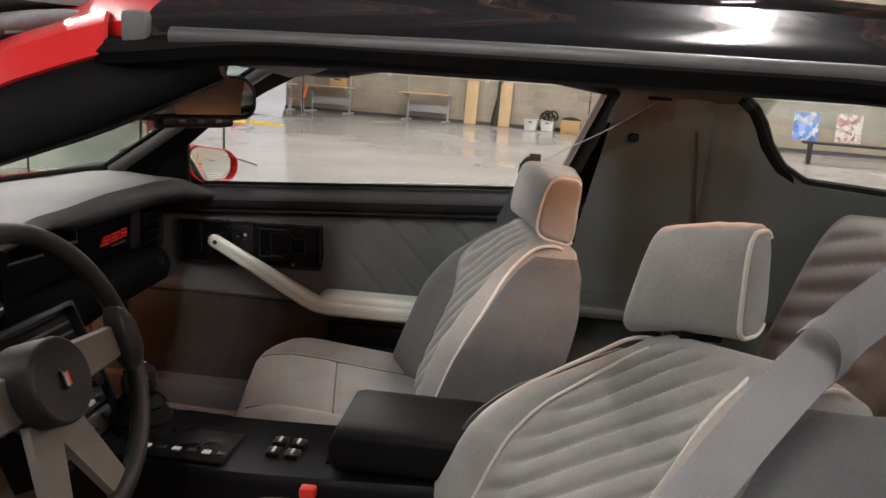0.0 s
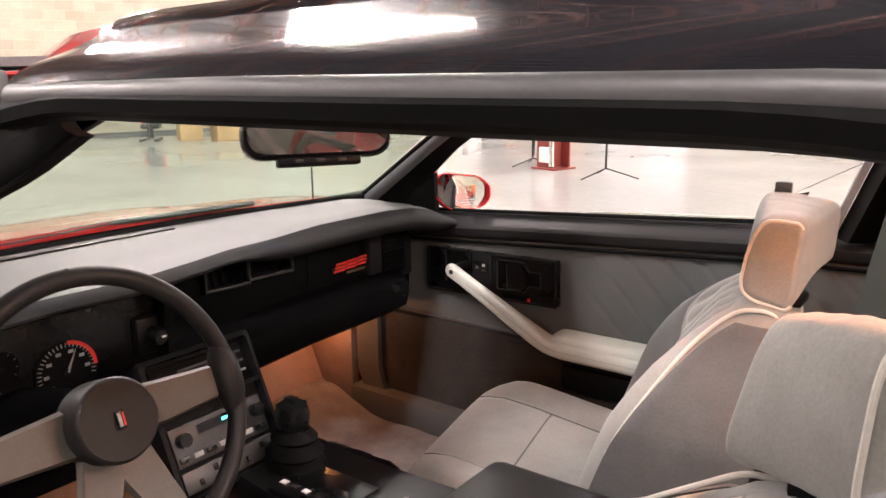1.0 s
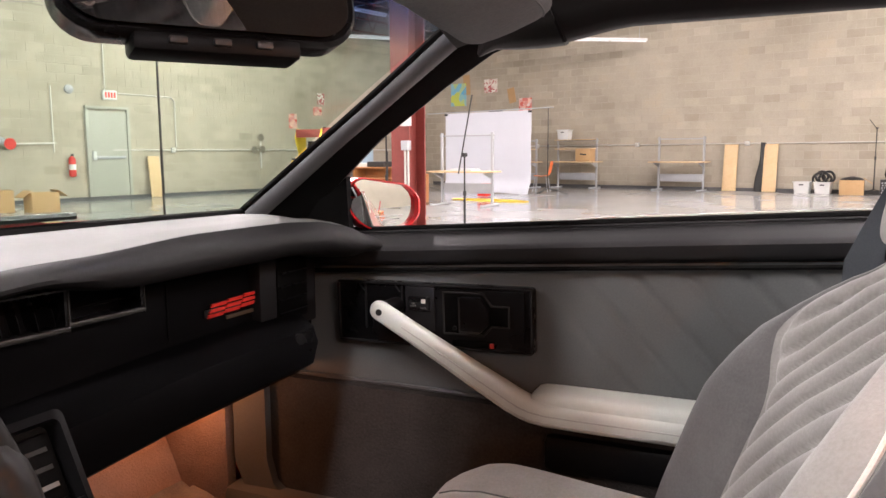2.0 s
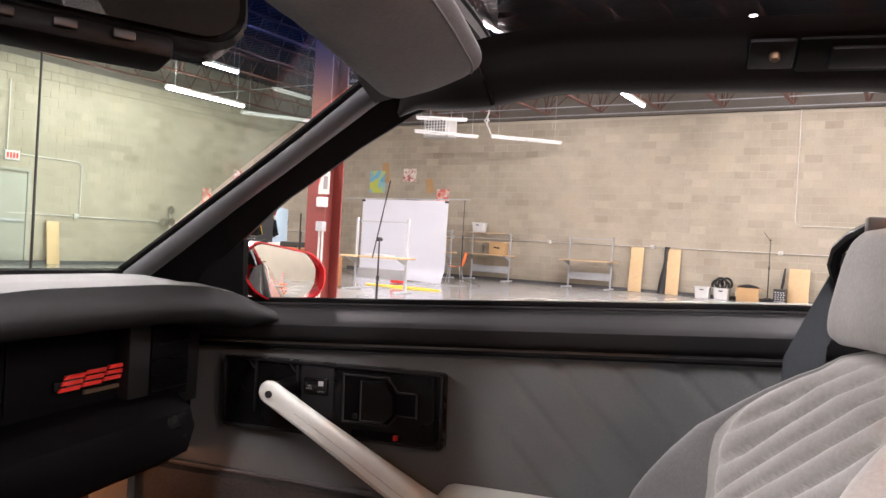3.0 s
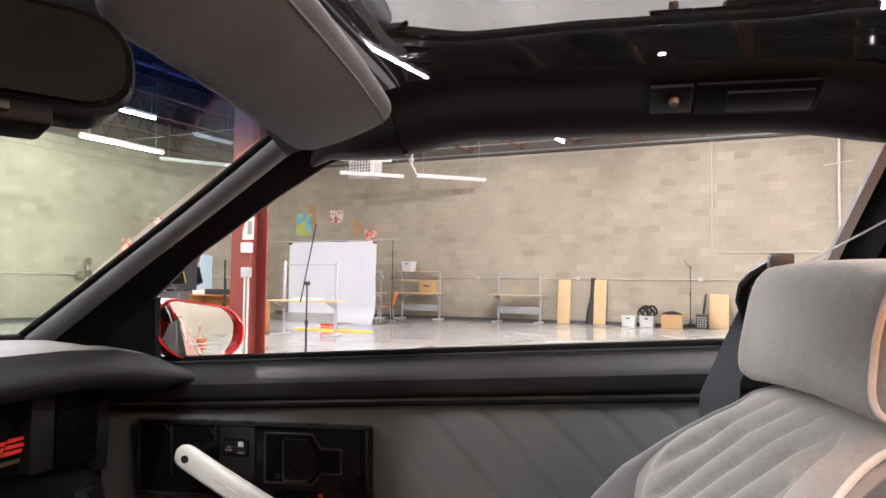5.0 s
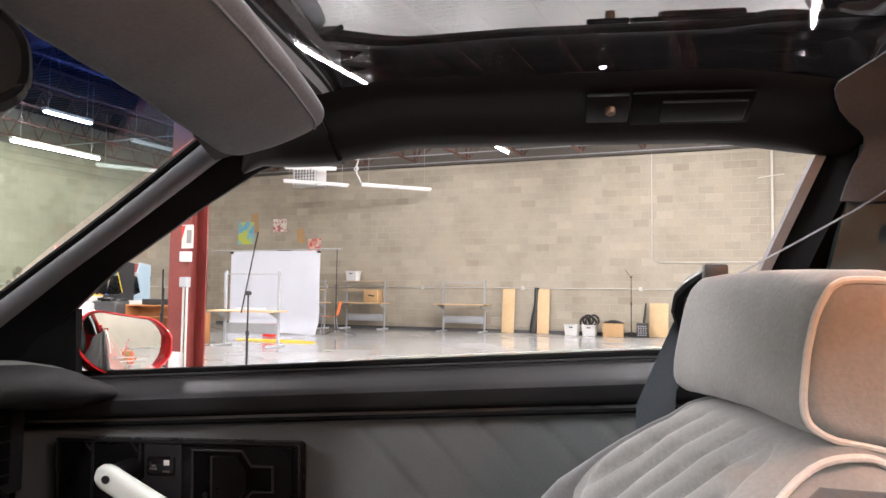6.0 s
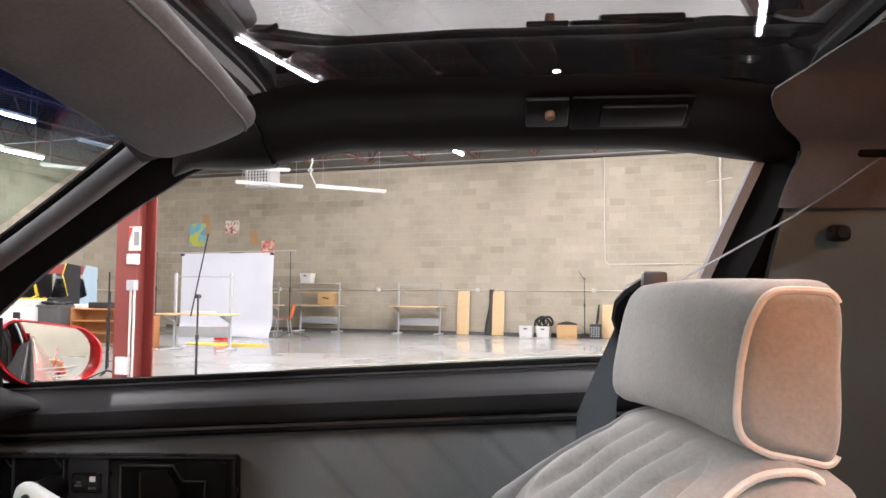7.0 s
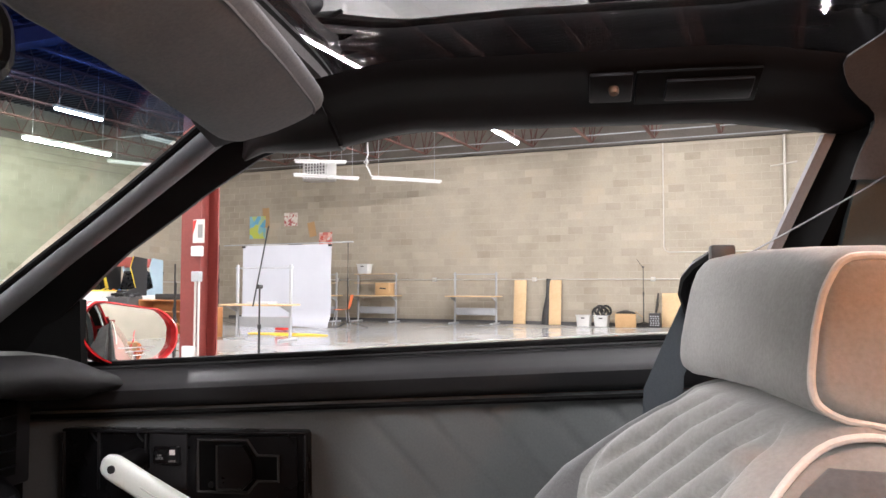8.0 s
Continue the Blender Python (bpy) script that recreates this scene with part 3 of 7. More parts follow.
# work benches with an upper frame
def work_bench(m, w, label, shelves, top=0.75):
    ob = thing("work_bench", label, "work bench", m, "work benches")
    part("tabletop", box(bm_new(), (0, -0.05, top), (w + 0.25, 0.62, 0.03), 0.006), PLYWOOD, ob, "thin wooden tabletop")
    for s in (-1, 1):
        part("upright", box(bm_new(), (s * w / 2, 0.1, 0.72), (0.05, 0.04, 1.40), 0.004), STEEL, ob)
        part("foot", box(bm_new(), (s * w / 2, 0, 0.018), (0.06, 0.66, 0.035), 0.006), STEEL, ob)
        part("bracket", prism(bm_new(), [(s * w / 2 - 0.01, 0.08, top - 0.02), (s * w / 2 - 0.01, -0.3, top - 0.02), (s * w / 2 - 0.01, 0.08, top - 0.15)], (0.02, 0, 0)), STEEL, ob)
    part("crossbar", box(bm_new(), (0, 0.1, 1.36), (w + 0.1, 0.03, 0.03), 0.003), STEEL, ob)
    part("modesty_panel", box(bm_new(), (0, 0.12, 0.33), (w, 0.015, 0.2), 0.003), STEEL, ob, "grey steel panel")
    for z in shelves:
        part("shelf", box(bm_new(), (0, 0.02, z), (w, 0.32, 0.02), 0.003), PLYWOOD, ob)
    return ob


work_bench(at(-1.53, 0.55), 1.22, "grey steel work bench with a wooden top", [])
work_bench(at(-4.62, 0.55), 1.25, "grey steel work bench with two upper shelves", [1.12, 1.38])
work_bench(at(-2.86, 8.35, 0, 6), 1.14, "grey steel work bench standing before the white sheet", [], 0.66)
single("paper_stack", box(bm_new(), (0, 0, 0.02), (0.5, 0.3, 0.04), 0.004), WHITE_PLASTIC, "flat stack of white papers on the work bench", "papers", at(-2.8, 8.4, 0.677))
work_bench(at(-6.2, 1.2), 1.2, "grey steel work bench with an upper shelf", [1.12])


def carton(m, w, d, h, label, flaps=False, mark=False):
    ob = thing("cardboard_box", label, "box", m, "cardboard boxes")
    bm = bm_new()
    for c, s in (((0, 0, 0.004), (w, d, 0.008)), ((0, -d / 2, h / 2), (w, 0.008, h)), ((0, d / 2, h / 2), (w, 0.008, h)), ((-w / 2, 0, h / 2), (0.008, d, h)), ((w / 2, 0, h / 2), (0.008, d, h))):
        box(bm, c, s, 0.002)
    part("body", bm, CARDBOARD, ob)
    if flaps:
        for s in (-1, 1):
            part("flap", box(bm_new(), (0, 0, 0), (w * 0.45, d, 0.006), 0.001), CARDBOARD, ob, m=pose(s * (w / 2 + 0.16 * w), 0, h - 0.02, 0, s * 35, 0))
    else:
        part("lid", box(bm_new(), (0, 0, h), (w, d, 0.008), 0.002), CARDBOARD, ob)
    if mark:
        part("mark", box(bm_new(), (0, -d / 2 - 0.006, h * 0.55), (w * 0.45, 0.003, 0.04)), BLACK_METAL, ob, "dark printed bar", m=pose(0, 0, 0, 0, 6, 0))
    return ob


carton(at(-4.28, 0.6, 0.768), 0.44, 0.34, 0.36, "brown cardboard box on the bench top", mark=True)
carton(at(2.60, 0.55, 0.0, 8), 0.5, 0.4, 0.34, "open brown cardboard box on the floor", flaps=True)
single("dark_bundle", loft(bm_new(), [[(r * math.cos(a) * 1.5, r * math.sin(a), z + 0.015 * math.sin(5 * a)) for a in [i * math.tau / 12 for i in range(12)]] for r, z in ((0.16, 0), (0.18, 0.04), (0.14, 0.08), (0.05, 0.11))], True, True), BLACK_METAL, "dark crumpled bundle on the cardboard box", "bundle", at(2.60, 0.55, 0.30))


def tub(m, label):
    ob = thing("storage_tub", label, "storage tub", m, "storage tubs")
    bm = bm_new()
    loft(bm, [[(x * k, y * k, z) for x, y in rounded(0.38, 0.3, 0.04)] for k, z in ((0.86, 0.0), (1.0, 0.27))], True)
    loft(bm, [[(x * k, y * k, z) for x, y in rounded(0.37, 0.29, 0.04)] for k, z in ((0.86, 0.005), (1.0, 0.27))], True)
    bm.faces.new([bm.verts.new((x * 0.86, y * 0.86, 0.004)) for x, y in rounded(0.38, 0.3, 0.04)])
    part("body", bm, WHITE_PLASTIC, ob)
    bm = bm_new()
    loft(bm, [[(x * k, y * k, z) for x, y in rounded(0.4, 0.32, 0.04)] for k, z in ((0.96, 0.265), (1.03, 0.265), (1.03, 0.285), (0.96, 0.285))], True)
    part("rim", bm, WHITE_PLASTIC, ob)
    part("grip_slot", box(bm_new(), (0, -0.152, 0.21), (0.1, 0.012, 0.03), 0.004), BLACK_METAL, ob)
    return ob


tub(at(1.52, 0.5), "white plastic tub on the floor by the wall")
tub(at(1.98, 0.5), "white plastic tub on the floor heaped with dark gear")
bm = bm_new()
for i in range(4):
    c = Vector(((i - 1.5) * 0.07, 0, 0.1 + 0.05 * (i % 2)))
    tube(bm, [c + Vector((0.13 * math.cos(a), 0.03 * math.sin(3 * a + i), 0.13 * math.sin(a))) for a in [k * math.tau / 20 for k in range(21)]], 0.03, 7)
single("cable_coil", bm, BLACK_METAL, "black coiled cable heaped in a tub", "cable coil", at(1.98, 0.5, 0.25))
ob = thing("perforated_crate", "black plastic crate with round holes in its side", "crate", at(3.32, 0.5))
part("body", box(bm_new(), (0, 0, 0.18), (0.27, 0.26, 0.36), 0.012), BLACK_METAL, ob)
for i in range(4):
    for j in range(5):
        part("hole", tube(bm_new(), [(-0.09 + 0.06 * i + 0.015 * (j % 2), -0.129, 0.06 + 0.055 * j), (-0.09 + 0.06 * i + 0.015 * (j % 2), -0.134, 0.06 + 0.055 * j)], 0.019, 8), STEEL, ob)
single("umbrella", tube(bm_new(), [(0, 0, 0.0), (0.03, 0, 0.2), (0.06, 0, 0.5)], [0.03, 0.035, 0.02], 8), BLACK_METAL, "black folded umbrella standing in the crate", "umbrella", at(3.34, 0.45, 0.362))
tub(at(-4.95, 0.6, 1.392), "white plastic tub on the bench shelf")


def stand(m, height, label, boom=None, legs=0.42):
    ob = thing("tripod_stand", label, "tripod stand", m, "tripod stands")
    part("pole", tube(bm_new(), [(0, 0, 0.12), (0, 0, height * 0.55)], 0.014, 8), BLACK_METAL, ob)
    part("pole", tube(bm_new(), [(0, 0, height * 0.5), (0, 0, height)], 0.010, 8), BLACK_METAL, ob)
    part("collar", tube(bm_new(), [(0, 0, height * 0.53), (0, 0, height * 0.58)], 0.022, 10), BLACK_METAL, ob)
    for k in range(3):
        a = k * math.tau / 3 + 0.4
        part("leg", tube(bm_new(), [(0, 0, min(0.22, legs * 0.3)), (legs * math.cos(a), legs * math.sin(a), 0.012)], 0.009, 6), BLACK_METAL, ob)
    if boom:
        part("boom", tube(bm_new(), [boom[0], boom[1]], 0.008, 6), BLACK_METAL, ob)
        part("clamp", tube(bm_new(), [(0, -0.03, height), (0, 0.03, height)], 0.025, 8), BLACK_METAL, ob)
    return ob


stand(at(0.80, 13.3), 1.0, "black microphone stand with a raised boom", ((-0.09, 0, 0.78), (0.11, 0, 1.68)), 0.4)
stand(at(3.04, 0.5), 1.52, "black music stand by the wall", ((0, 0, 1.5), (-0.16, 0, 1.72)))
stand(at(-3.52, 4.0), 2.1, "tall black stand that holds the backdrop bar", None, 0.5)
stand(at(-7.3, 4.2), 2.1, "tall black stand that holds the backdrop bar", None, 0.5)
stand(at(-0.74, 12.95), 1.28, "black tripod stand beside the column", None, 0.35)
stand(at(-0.86, 12.8), 1.05, "black tripod stand beside the column", None, 0.3)

# white sheet on its bar
ob = thing("backdrop_sheet", "white cloth sheet hanging from a bar to the floor", "backdrop sheet", at(-5.24, 4.15))
rows = []
for j in range(25):
    z = 2.06 - 2.05 * j / 24
    rows.append([(-1.33 + 2.66 * i / 60, 0.006 * math.sin(i * 0.31 + 0.4 * math.sin(j * 0.3)) * (0.25 + 0.75 * j / 24) + 0.012 * smooth(52, 60, i) * math.sin(j * 0.5) - 0.14 * smooth(20, 24, j), z + (0.012 * math.sin(i * 0.2)) * (j > 20)) for i in range(61)])
part("cloth", slab(bm_new(), rows, (0, 0.004, 0)), SHEET, ob)
part("bar", tube(bm_new(), [(-1.95, 0, 2.08), (1.95, 0, 2.1)], 0.014, 8), STEEL, ob)
for s in (-1, 1):
    part("clip", box(bm_new(), (s * 1.3, -0.01, 2.03), (0.09, 0.05, 0.05), 0.006), BLACK_METAL, ob)
bm = bm_new()
tube(bm, [(0.28 * math.cos(0.9 * k) * (1 + 0.5 * math.sin(k * 0.37)) * 2.4, 0.22 * math.sin(0.9 * k) * (1 + 0.4 * math.cos(k * 0.53)), 0.014) for k in range(60)], 0.013, 6)
single("yellow_hose", bm, YELLOW, "yellow cord lying coiled on the floor", "cord", at(-3.3, 6.9))


def plastic_chair(m):
    ob = thing("plastic_chair", "orange moulded plastic chair with steel legs", "chair", m)
    rows = [[(x, y + 0.02 * (abs(x) / 0.2) ** 2, z) for x in (-0.2, -0.12, 0, 0.12, 0.2)] for y, z in ((-0.2, 0.43), (0.0, 0.42), (0.14, 0.44), (0.19, 0.52), (0.22, 0.66), (0.25, 0.8))]
    part("seat_shell", slab(bm_new(), rows, (0, 0.004, -0.01)), ORANGE, ob, "orange moulded shell")
    for sx in (-1, 1):
        for sy in (-1, 1):
            part("leg", tube(bm_new(), [(sx * 0.15, sy * 0.13, 0.425), (sx * 0.2, sy * 0.2, 0.01)], 0.011, 6), STEEL, ob)
    return ob


plastic_chair(at(-4.20, 3.15, 0, -70))


# papers and prints on the back wall
def pinned(u, z, w, h, material, label, category, turn=0.0):
    return single("pinned_sheet", box(bm_new(), (0, 0, 0), (w, 0.008, h)), material, label, category, at(u, 0.018, z) @ pose(0, 0, 0, 0, turn, 0), smoothed=False, group="pinned sheets")


pinned(-9.23, 2.92, 0.62, 0.72, MAP_PRINT, "blue and green printed poster on the block wall", "poster")
pinned(-8.9, 3.22, 0.26, 0.64, CARDBOARD, "brown cardboard piece on the block wall", "cardboard", -3)
pinned(-7.95, 3.14, 0.5, 0.42, GRID_PRINT, "white sheet with red printed spots", "poster")
pinned(-7.16, 2.8, 0.26, 0.46, CARDBOARD, "brown cardboard piece on the block wall", "cardboard", -12)
pinned(-6.66, 2.45, 0.46, 0.5, RED_PRINT, "red and white printed poster on the block wall", "poster")
pinned(-7.76, 2.3, 0.52, 0.1, BLACK_METAL, "narrow dark sign on the block wall", "sign")
for y, z, w, h, mat, lab in ((-4.37, 1.98, 0.3, 0.42, RED_PRINT, "red and blue printed poster on the side wall"), (-3.25, 2.66, 0.28, 0.34, GRID_PRINT, "white printed notice on the side wall"), (-3.4, 2.3, 0.34, 0.26, RED_PRINT, "red and yellow print on the side wall")):
    single("pinned_sheet", box(bm_new(), (0, 0, 0), (0.008, w, h)), mat, lab, "poster", ROOM @ pose(HALL_W + 0.02, y - 1.07, z), smoothed=False, group="pinned sheets")


# the corner work area: benches, cabinets and arcade machines
ob = thing("wooden_sideboard", "orange-brown wooden shelf unit with records on it", "shelf unit", at(-5.36, 8.0, 0, 3))
for z in (0.24, 0.48, 0.72):
    part("shelf", box(bm_new(), (0, 0, z), (1.3, 0.4, 0.025), 0.003), ORANGE_WOOD, ob)
for s in (-1, 1):
    part("side_panel", box(bm_new(), (s * 0.66, 0, 0.37), (0.025, 0.42, 0.74), 0.003), ORANGE_WOOD, ob)
part("back_panel", box(bm_new(), (0, 0.2, 0.37), (1.3, 0.012, 0.7)), ORANGE_WOOD, ob)
single("orange_cabinet", box(bm_new(), (0, 0, 0.48), (0.62, 0.4, 0.6), 0.008), ORANGE_WOOD, "orange-brown wooden cabinet on short legs", "cabinet", at(-4.35, 8.2, -0.18))
single("dark_case", box(bm_new(), (0, 0, 0.06), (0.5, 0.32, 0.12), 0.02), BLACK_METAL, "dark flat case lying on the shelf unit", "case", at(-5.42, 8.0, 0.7335))
single("paper_stack", box(bm_new(), (0, 0, 0.04), (0.42, 0.3, 0.08), 0.004), WHITE_PLASTIC, "stack of white papers on the shelf unit", "papers", at(-5.82, 8.0, 0.7335))


def arcade(m, body, label):
    ob = thing("arcade_cabinet", label, "arcade cabinet", m, "arcade cabinets")
    side = [(0, -0.35, 0), (0, 0.35, 0), (0, 0.35, 1.62), (0, -0.1, 1.66), (0, -0.2, 1.42), (0, -0.02, 0.98), (0, -0.42, 0.86), (0, -0.42, 0.74), (0, -0.3, 0.7)]
    for s in (-1, 1):
        part("side_panel", prism(bm_new(), [(s * 0.33, y, z) for _, y, z in side], (s * 0.02, 0, 0)), body, ob)
    part("marquee", box(bm_new(), (0, -0.14, 1.54), (0.66, 0.05, 0.2), 0.004), COLUMN_RED, ob, "red header panel")
    part("screen", box(bm_new(), (0, 0.0, 1.2), (0.62, 0.03, 0.44), 0.004, pose(0, 0, 0, -18)), BLACK_GLOSS, ob, "dark screen")
    part("control_panel", box(bm_new(), (0, -0.22, 0.9), (0.66, 0.42, 0.05), 0.01), BLACK_METAL, ob)
    part("front_panel", box(bm_new(), (0, -0.3, 0.36), (0.66, 0.03, 0.72)), body, ob)
    if body == BLACK_METAL:
        part("edge_strip", tube(bm_new(), [(0.34, y - 0.006, z) for _, y, z in side[3:6]], 0.009, 6), YELLOW, ob, "yellow edge strip")
    for i in range(3):
        part("button", tube(bm_new(), [(-0.15 + 0.15 * i, -0.3, 0.92), (-0.15 + 0.15 * i, -0.3, 0.95)], 0.025, 8), (YELLOW, ORANGE, BLUE)[i], ob)
    return ob


arcade(at(-7.02, 7.7, 0, 8), BLACK_METAL, "black arcade cabinet with a dark screen")
arcade(at(-7.45, 6.75, 0, 12), PALE_BLUE, "pale blue arcade cabinet with a dark screen")
arcade(at(-8.5, 7.2, 0, 20), YELLOW, "yellow arcade cabinet with a dark screen")
ob = thing("white_cabinet", "white cabinet with a yellow drawer box on top", "cabinet", at(-6.92, 8.55, 0, 6))
part("body", box(bm_new(), (0, 0, 0.38), (0.82, 0.5, 0.76), 0.02), WHITE_PLASTIC, ob)
part("top_box", box(bm_new(), (0.03, 0, 0.835), (0.70, 0.4, 0.14), 0.01), WHITE_PLASTIC, ob, "white drawer box")
part("yellow_rim", box(bm_new(), (0.03, -0.004, 0.915), (0.72, 0.41, 0.022), 0.004), YELLOW, ob, "yellow rim")
part("dark_grip", box(bm_new(), (0.08, -0.253, 0.55), (0.16, 0.012, 0.2), 0.02), BLACK_METAL, ob)
ob = thing("waste_bin", "dark grey plastic bin heaped with black gear", "bin", at(-6.30, 8.35, 0, 4))
part("body", loft(bm_new(), [[(x * k, y * k, z) for x, y in rounded(0.6, 0.46, 0.05)] for k, z in ((0.8, 0.0), (0.98, 0.74), (1.03, 0.75), (1.03, 0.79), (0.95, 0.79))], True, True), GREY_STEP, ob)
random.seed(11)
for i in range(7):
    part("gear", tube(bm_new(), [(random.uniform(-0.25, 0.25), random.uniform(-0.15, 0.15), 0.80 + random.uniform(0, 0.05)) for _ in range(4)], 0.03, 6), (BLACK_METAL, GREY_STEP, BLACK_GLOSS)[i % 3], ob)
single("red_crate", box(bm_new(), (0, 0, 0.16), (0.26, 0.24, 0.3), 0.02), RED_MARK, "red plastic crate on the floor", "crate", at(-4.3, 5.6))

# by the side wall
ob = thing("gaming_chair", "black and red racing seat with a wheel stand", "chair", ROOM @ pose(-9.4, -15.1, 0, 0, 0, 60) @ Matrix.Diagonal((0.74, 0.74, 0.72, 1)))
part("seat", box(bm_new(), (0, 0, 0.4), (0.5, 0.5, 0.14), 0.05), BLACK_METAL, ob)
part("backrest", box(bm_new(), (0, 0, 0.42), (0.5, 0.14, 0.85), 0.06, pose(0, 0.25, 0.42, -14)), BLACK_METAL, ob)
for s in (-1, 1):
    part("bolster", box(bm_new(), (s * 0.25, -0.04, 0.42), (0.07, 0.18, 0.8), 0.03, pose(0, 0.25, 0.42, -14)), RED_MARK, ob, "red bolster")
    part("runner", box(bm_new(), (s * 0.2, -0.15, 0.03), (0.06, 0.95, 0.06), 0.01), BLACK_METAL, ob)
part("pedestal", tube(bm_new(), [(0, 0, 0.05), (0, 0, 0.35)], 0.06, 10), BLACK_METAL, ob)
part("wheel_post", tube(bm_new(), [(0, -0.5, 0.05), (0, -0.38, 0.75)], 0.03, 8), BLACK_METAL, ob)
part("steering_ring", tube(bm_new(), [(0.15 * math.cos(a), -0.35, 0.8 + 0.15 * math.sin(a)) for a in [k * math.tau / 20 for k in range(21)]], 0.018, 6), BLACK_METAL, ob)
carton(ROOM @ pose(-8.9, -14.5, 0, 0, 0, 80), 0.44, 0.38, 0.4, "brown cardboard box on the floor by the side wall")
carton(ROOM @ pose(-8.4, -13.95, 0, 0, 0, 88), 0.48, 0.38, 0.36, "open brown cardboard box by the side wall", flaps=True)
ob = thing("fire_extinguisher", "red fire extinguisher hung on the side wall", "fire extinguisher", ROOM @ pose(HALL_W + 0.10, -12.0, 0.55))
part("cylinder", tube(bm_new(), [(0, 0, 0), (0, 0, 0.02), (0, 0, 0.4), (0, 0, 0.46)], [0.05, 0.075, 0.075, 0.03], 14), RED_MARK, ob)
part("label_band", tube(bm_new(), [(0, 0, 0.16), (0, 0, 0.28)], 0.0765, 14), WHITE_MARK, ob, "white label band")
part("valve", box(bm_new(), (0.02, 0, 0.49), (0.09, 0.03, 0.05), 0.006), BLACK_METAL, ob)
ob = thing("sprinkler_valve", "grey pipe valve with a red hand wheel on the side wall", "valve", ROOM @ pose(HALL_W + 0.14, -13.55, 1.28))
part("hand_wheel", tube(bm_new(), [(0.08, 0.2, 0), (0.11, 0.2, 0)], 0.12, 16), RED_MARK, ob, "red hand wheel")
part("valve_body", tube(bm_new(), [(0, -0.2, 0.1), (0, -0.05, 0.1), (0.02, 0.08, 0.05), (0.06, 0.2, 0)], [0.09, 0.11, 0.08, 0.05], 12), STEEL, ob)
part("pipe", tube(bm_new(), [(0, -0.12, -1.26), (0, -0.12, 0.35), (0, -0.2, 0.4)], 0.05, 10), STEEL, ob)
part("pipe", tube(bm_new(), [(0, 0.2, 0.0), (0, 1.2, 0.02)], 0.02, 8), CONDUIT, ob, "thin pale side pipe")
ob = thing("gas_valve", "chrome valve wheels on the side wall pipe", "valve", ROOM @ pose(HALL_W + 0.14, -7.0, 1.15))
for dy, dz in ((0, 0), (0.28, 0.02), (0.24, 0.34)):
    part("valve_wheel", tube(bm_new(), [(0.02, dy, dz), (0.06, dy, dz)], 0.1, 14), CHROME, ob)
part("pipe", tube(bm_new(), [(0, 0.26, -0.5), (0, 0.26, 0.36)], 0.025, 8), CONDUIT, ob)
# side wall door with its push bar, the sign over it and small fittings
ob = thing("door_1", "pale grey-green steel door with a push bar", "door", ROOM @ pose(HALL_W + 0.02, -11.08, 0), kind="structure")
part("leaf", box(bm_new(), (0, 0, 1.02), (0.04, 0.92, 2.04), 0.004), DOOR_PAINT, ob)
for s in (-1, 1):
    part("jamb", box(bm_new(), (0.01, s * 0.5, 1.04), (0.08, 0.07, 2.1), 0.004), DOOR_PAINT, ob)
part("head", box(bm_new(), (0.01, 0, 2.12), (0.08, 1.07, 0.07), 0.004), DOOR_PAINT, ob)
part("push_bar", box(bm_new(), (0.06, 0.0, 0.98), (0.05, 0.78, 0.06), 0.01), STEEL, ob, "grey push bar")
part("lock_case", box(bm_new(), (0.06, -0.38, 1.02), (0.06, 0.09, 0.2), 0.01), WHITE_PLASTIC, ob)
ob = thing("exit_sign", "small white sign with red bars over the door", "sign", ROOM @ pose(HALL_W + 0.05, -11.0, 2.32))
part("case", box(bm_new(), (0, 0, 0.1), (0.06, 0.34, 0.22), 0.01), WHITE_PLASTIC, ob)
for k in range(4):
    part("letter_bar", box(bm_new(), (0.032, -0.105 + 0.07 * k, 0.1), (0.006, 0.045, 0.12)), RED_MARK, ob, "red letter bar")
pipe_run("pale conduit up the side wall", [(HALL_W + 0.03, -11.1, 2.54), (HALL_W + 0.03, -11.1, 4.1)])
pipe_run("pale conduit up the side wall", [(HALL_W + 0.03, -12.35, 1.1), (HALL_W + 0.03, -12.35, 2.55)])
ob = thing("wall_bell", "small grey round bell on the side wall", "bell", ROOM @ pose(HALL_W + 0.03, -11.95, 2.5))
part("gong", tube(bm_new(), [(0, 0, 0), (0.05, 0, 0), (0.08, 0, 0)], [0.10, 0.10, 0.04], 14), STEEL, ob)
# low wall with leaning prints, seen through the hatch
for u, off, mat, lab in ((7.95, 4.2, BLUE_PRINT, "blue printed picture leaning on the low shelf"), (8.75, 4.0, GRID_PRINT, "pale printed picture leaning on the low shelf")):
    single("framed_print", box(bm_new(), (0, 0, 0.3), (0.46, 0.02, 0.56), 0.004), mat, lab, "picture", at(u, off, 0.45) @ pose(0, 0, 0, -8), group="leaning prints")
ob = thing("low_shelf", "long low dark shelf along the floor", "shelf", at(10.2, 4.0))
part("top", box(bm_new(), (0, 0, 0.43), (4.5, 0.5, 0.04), 0.005), BLACK_METAL, ob)
for s in (-1, 0, 1):
    part("leg", box(bm_new(), (s * 2.1, 0, 0.2), (0.06, 0.45, 0.42), 0.004), BLACK_METAL, ob)
single("yellow_toy", tube(bm_new(), [(0, 0, 0), (0, 0, 0.1), (0, 0, 0.22)], [0.1, 0.13, 0.05], 12), YELLOW, "small yellow plastic pot on the low shelf", "pot", at(10.5, 3.85, 0.452))

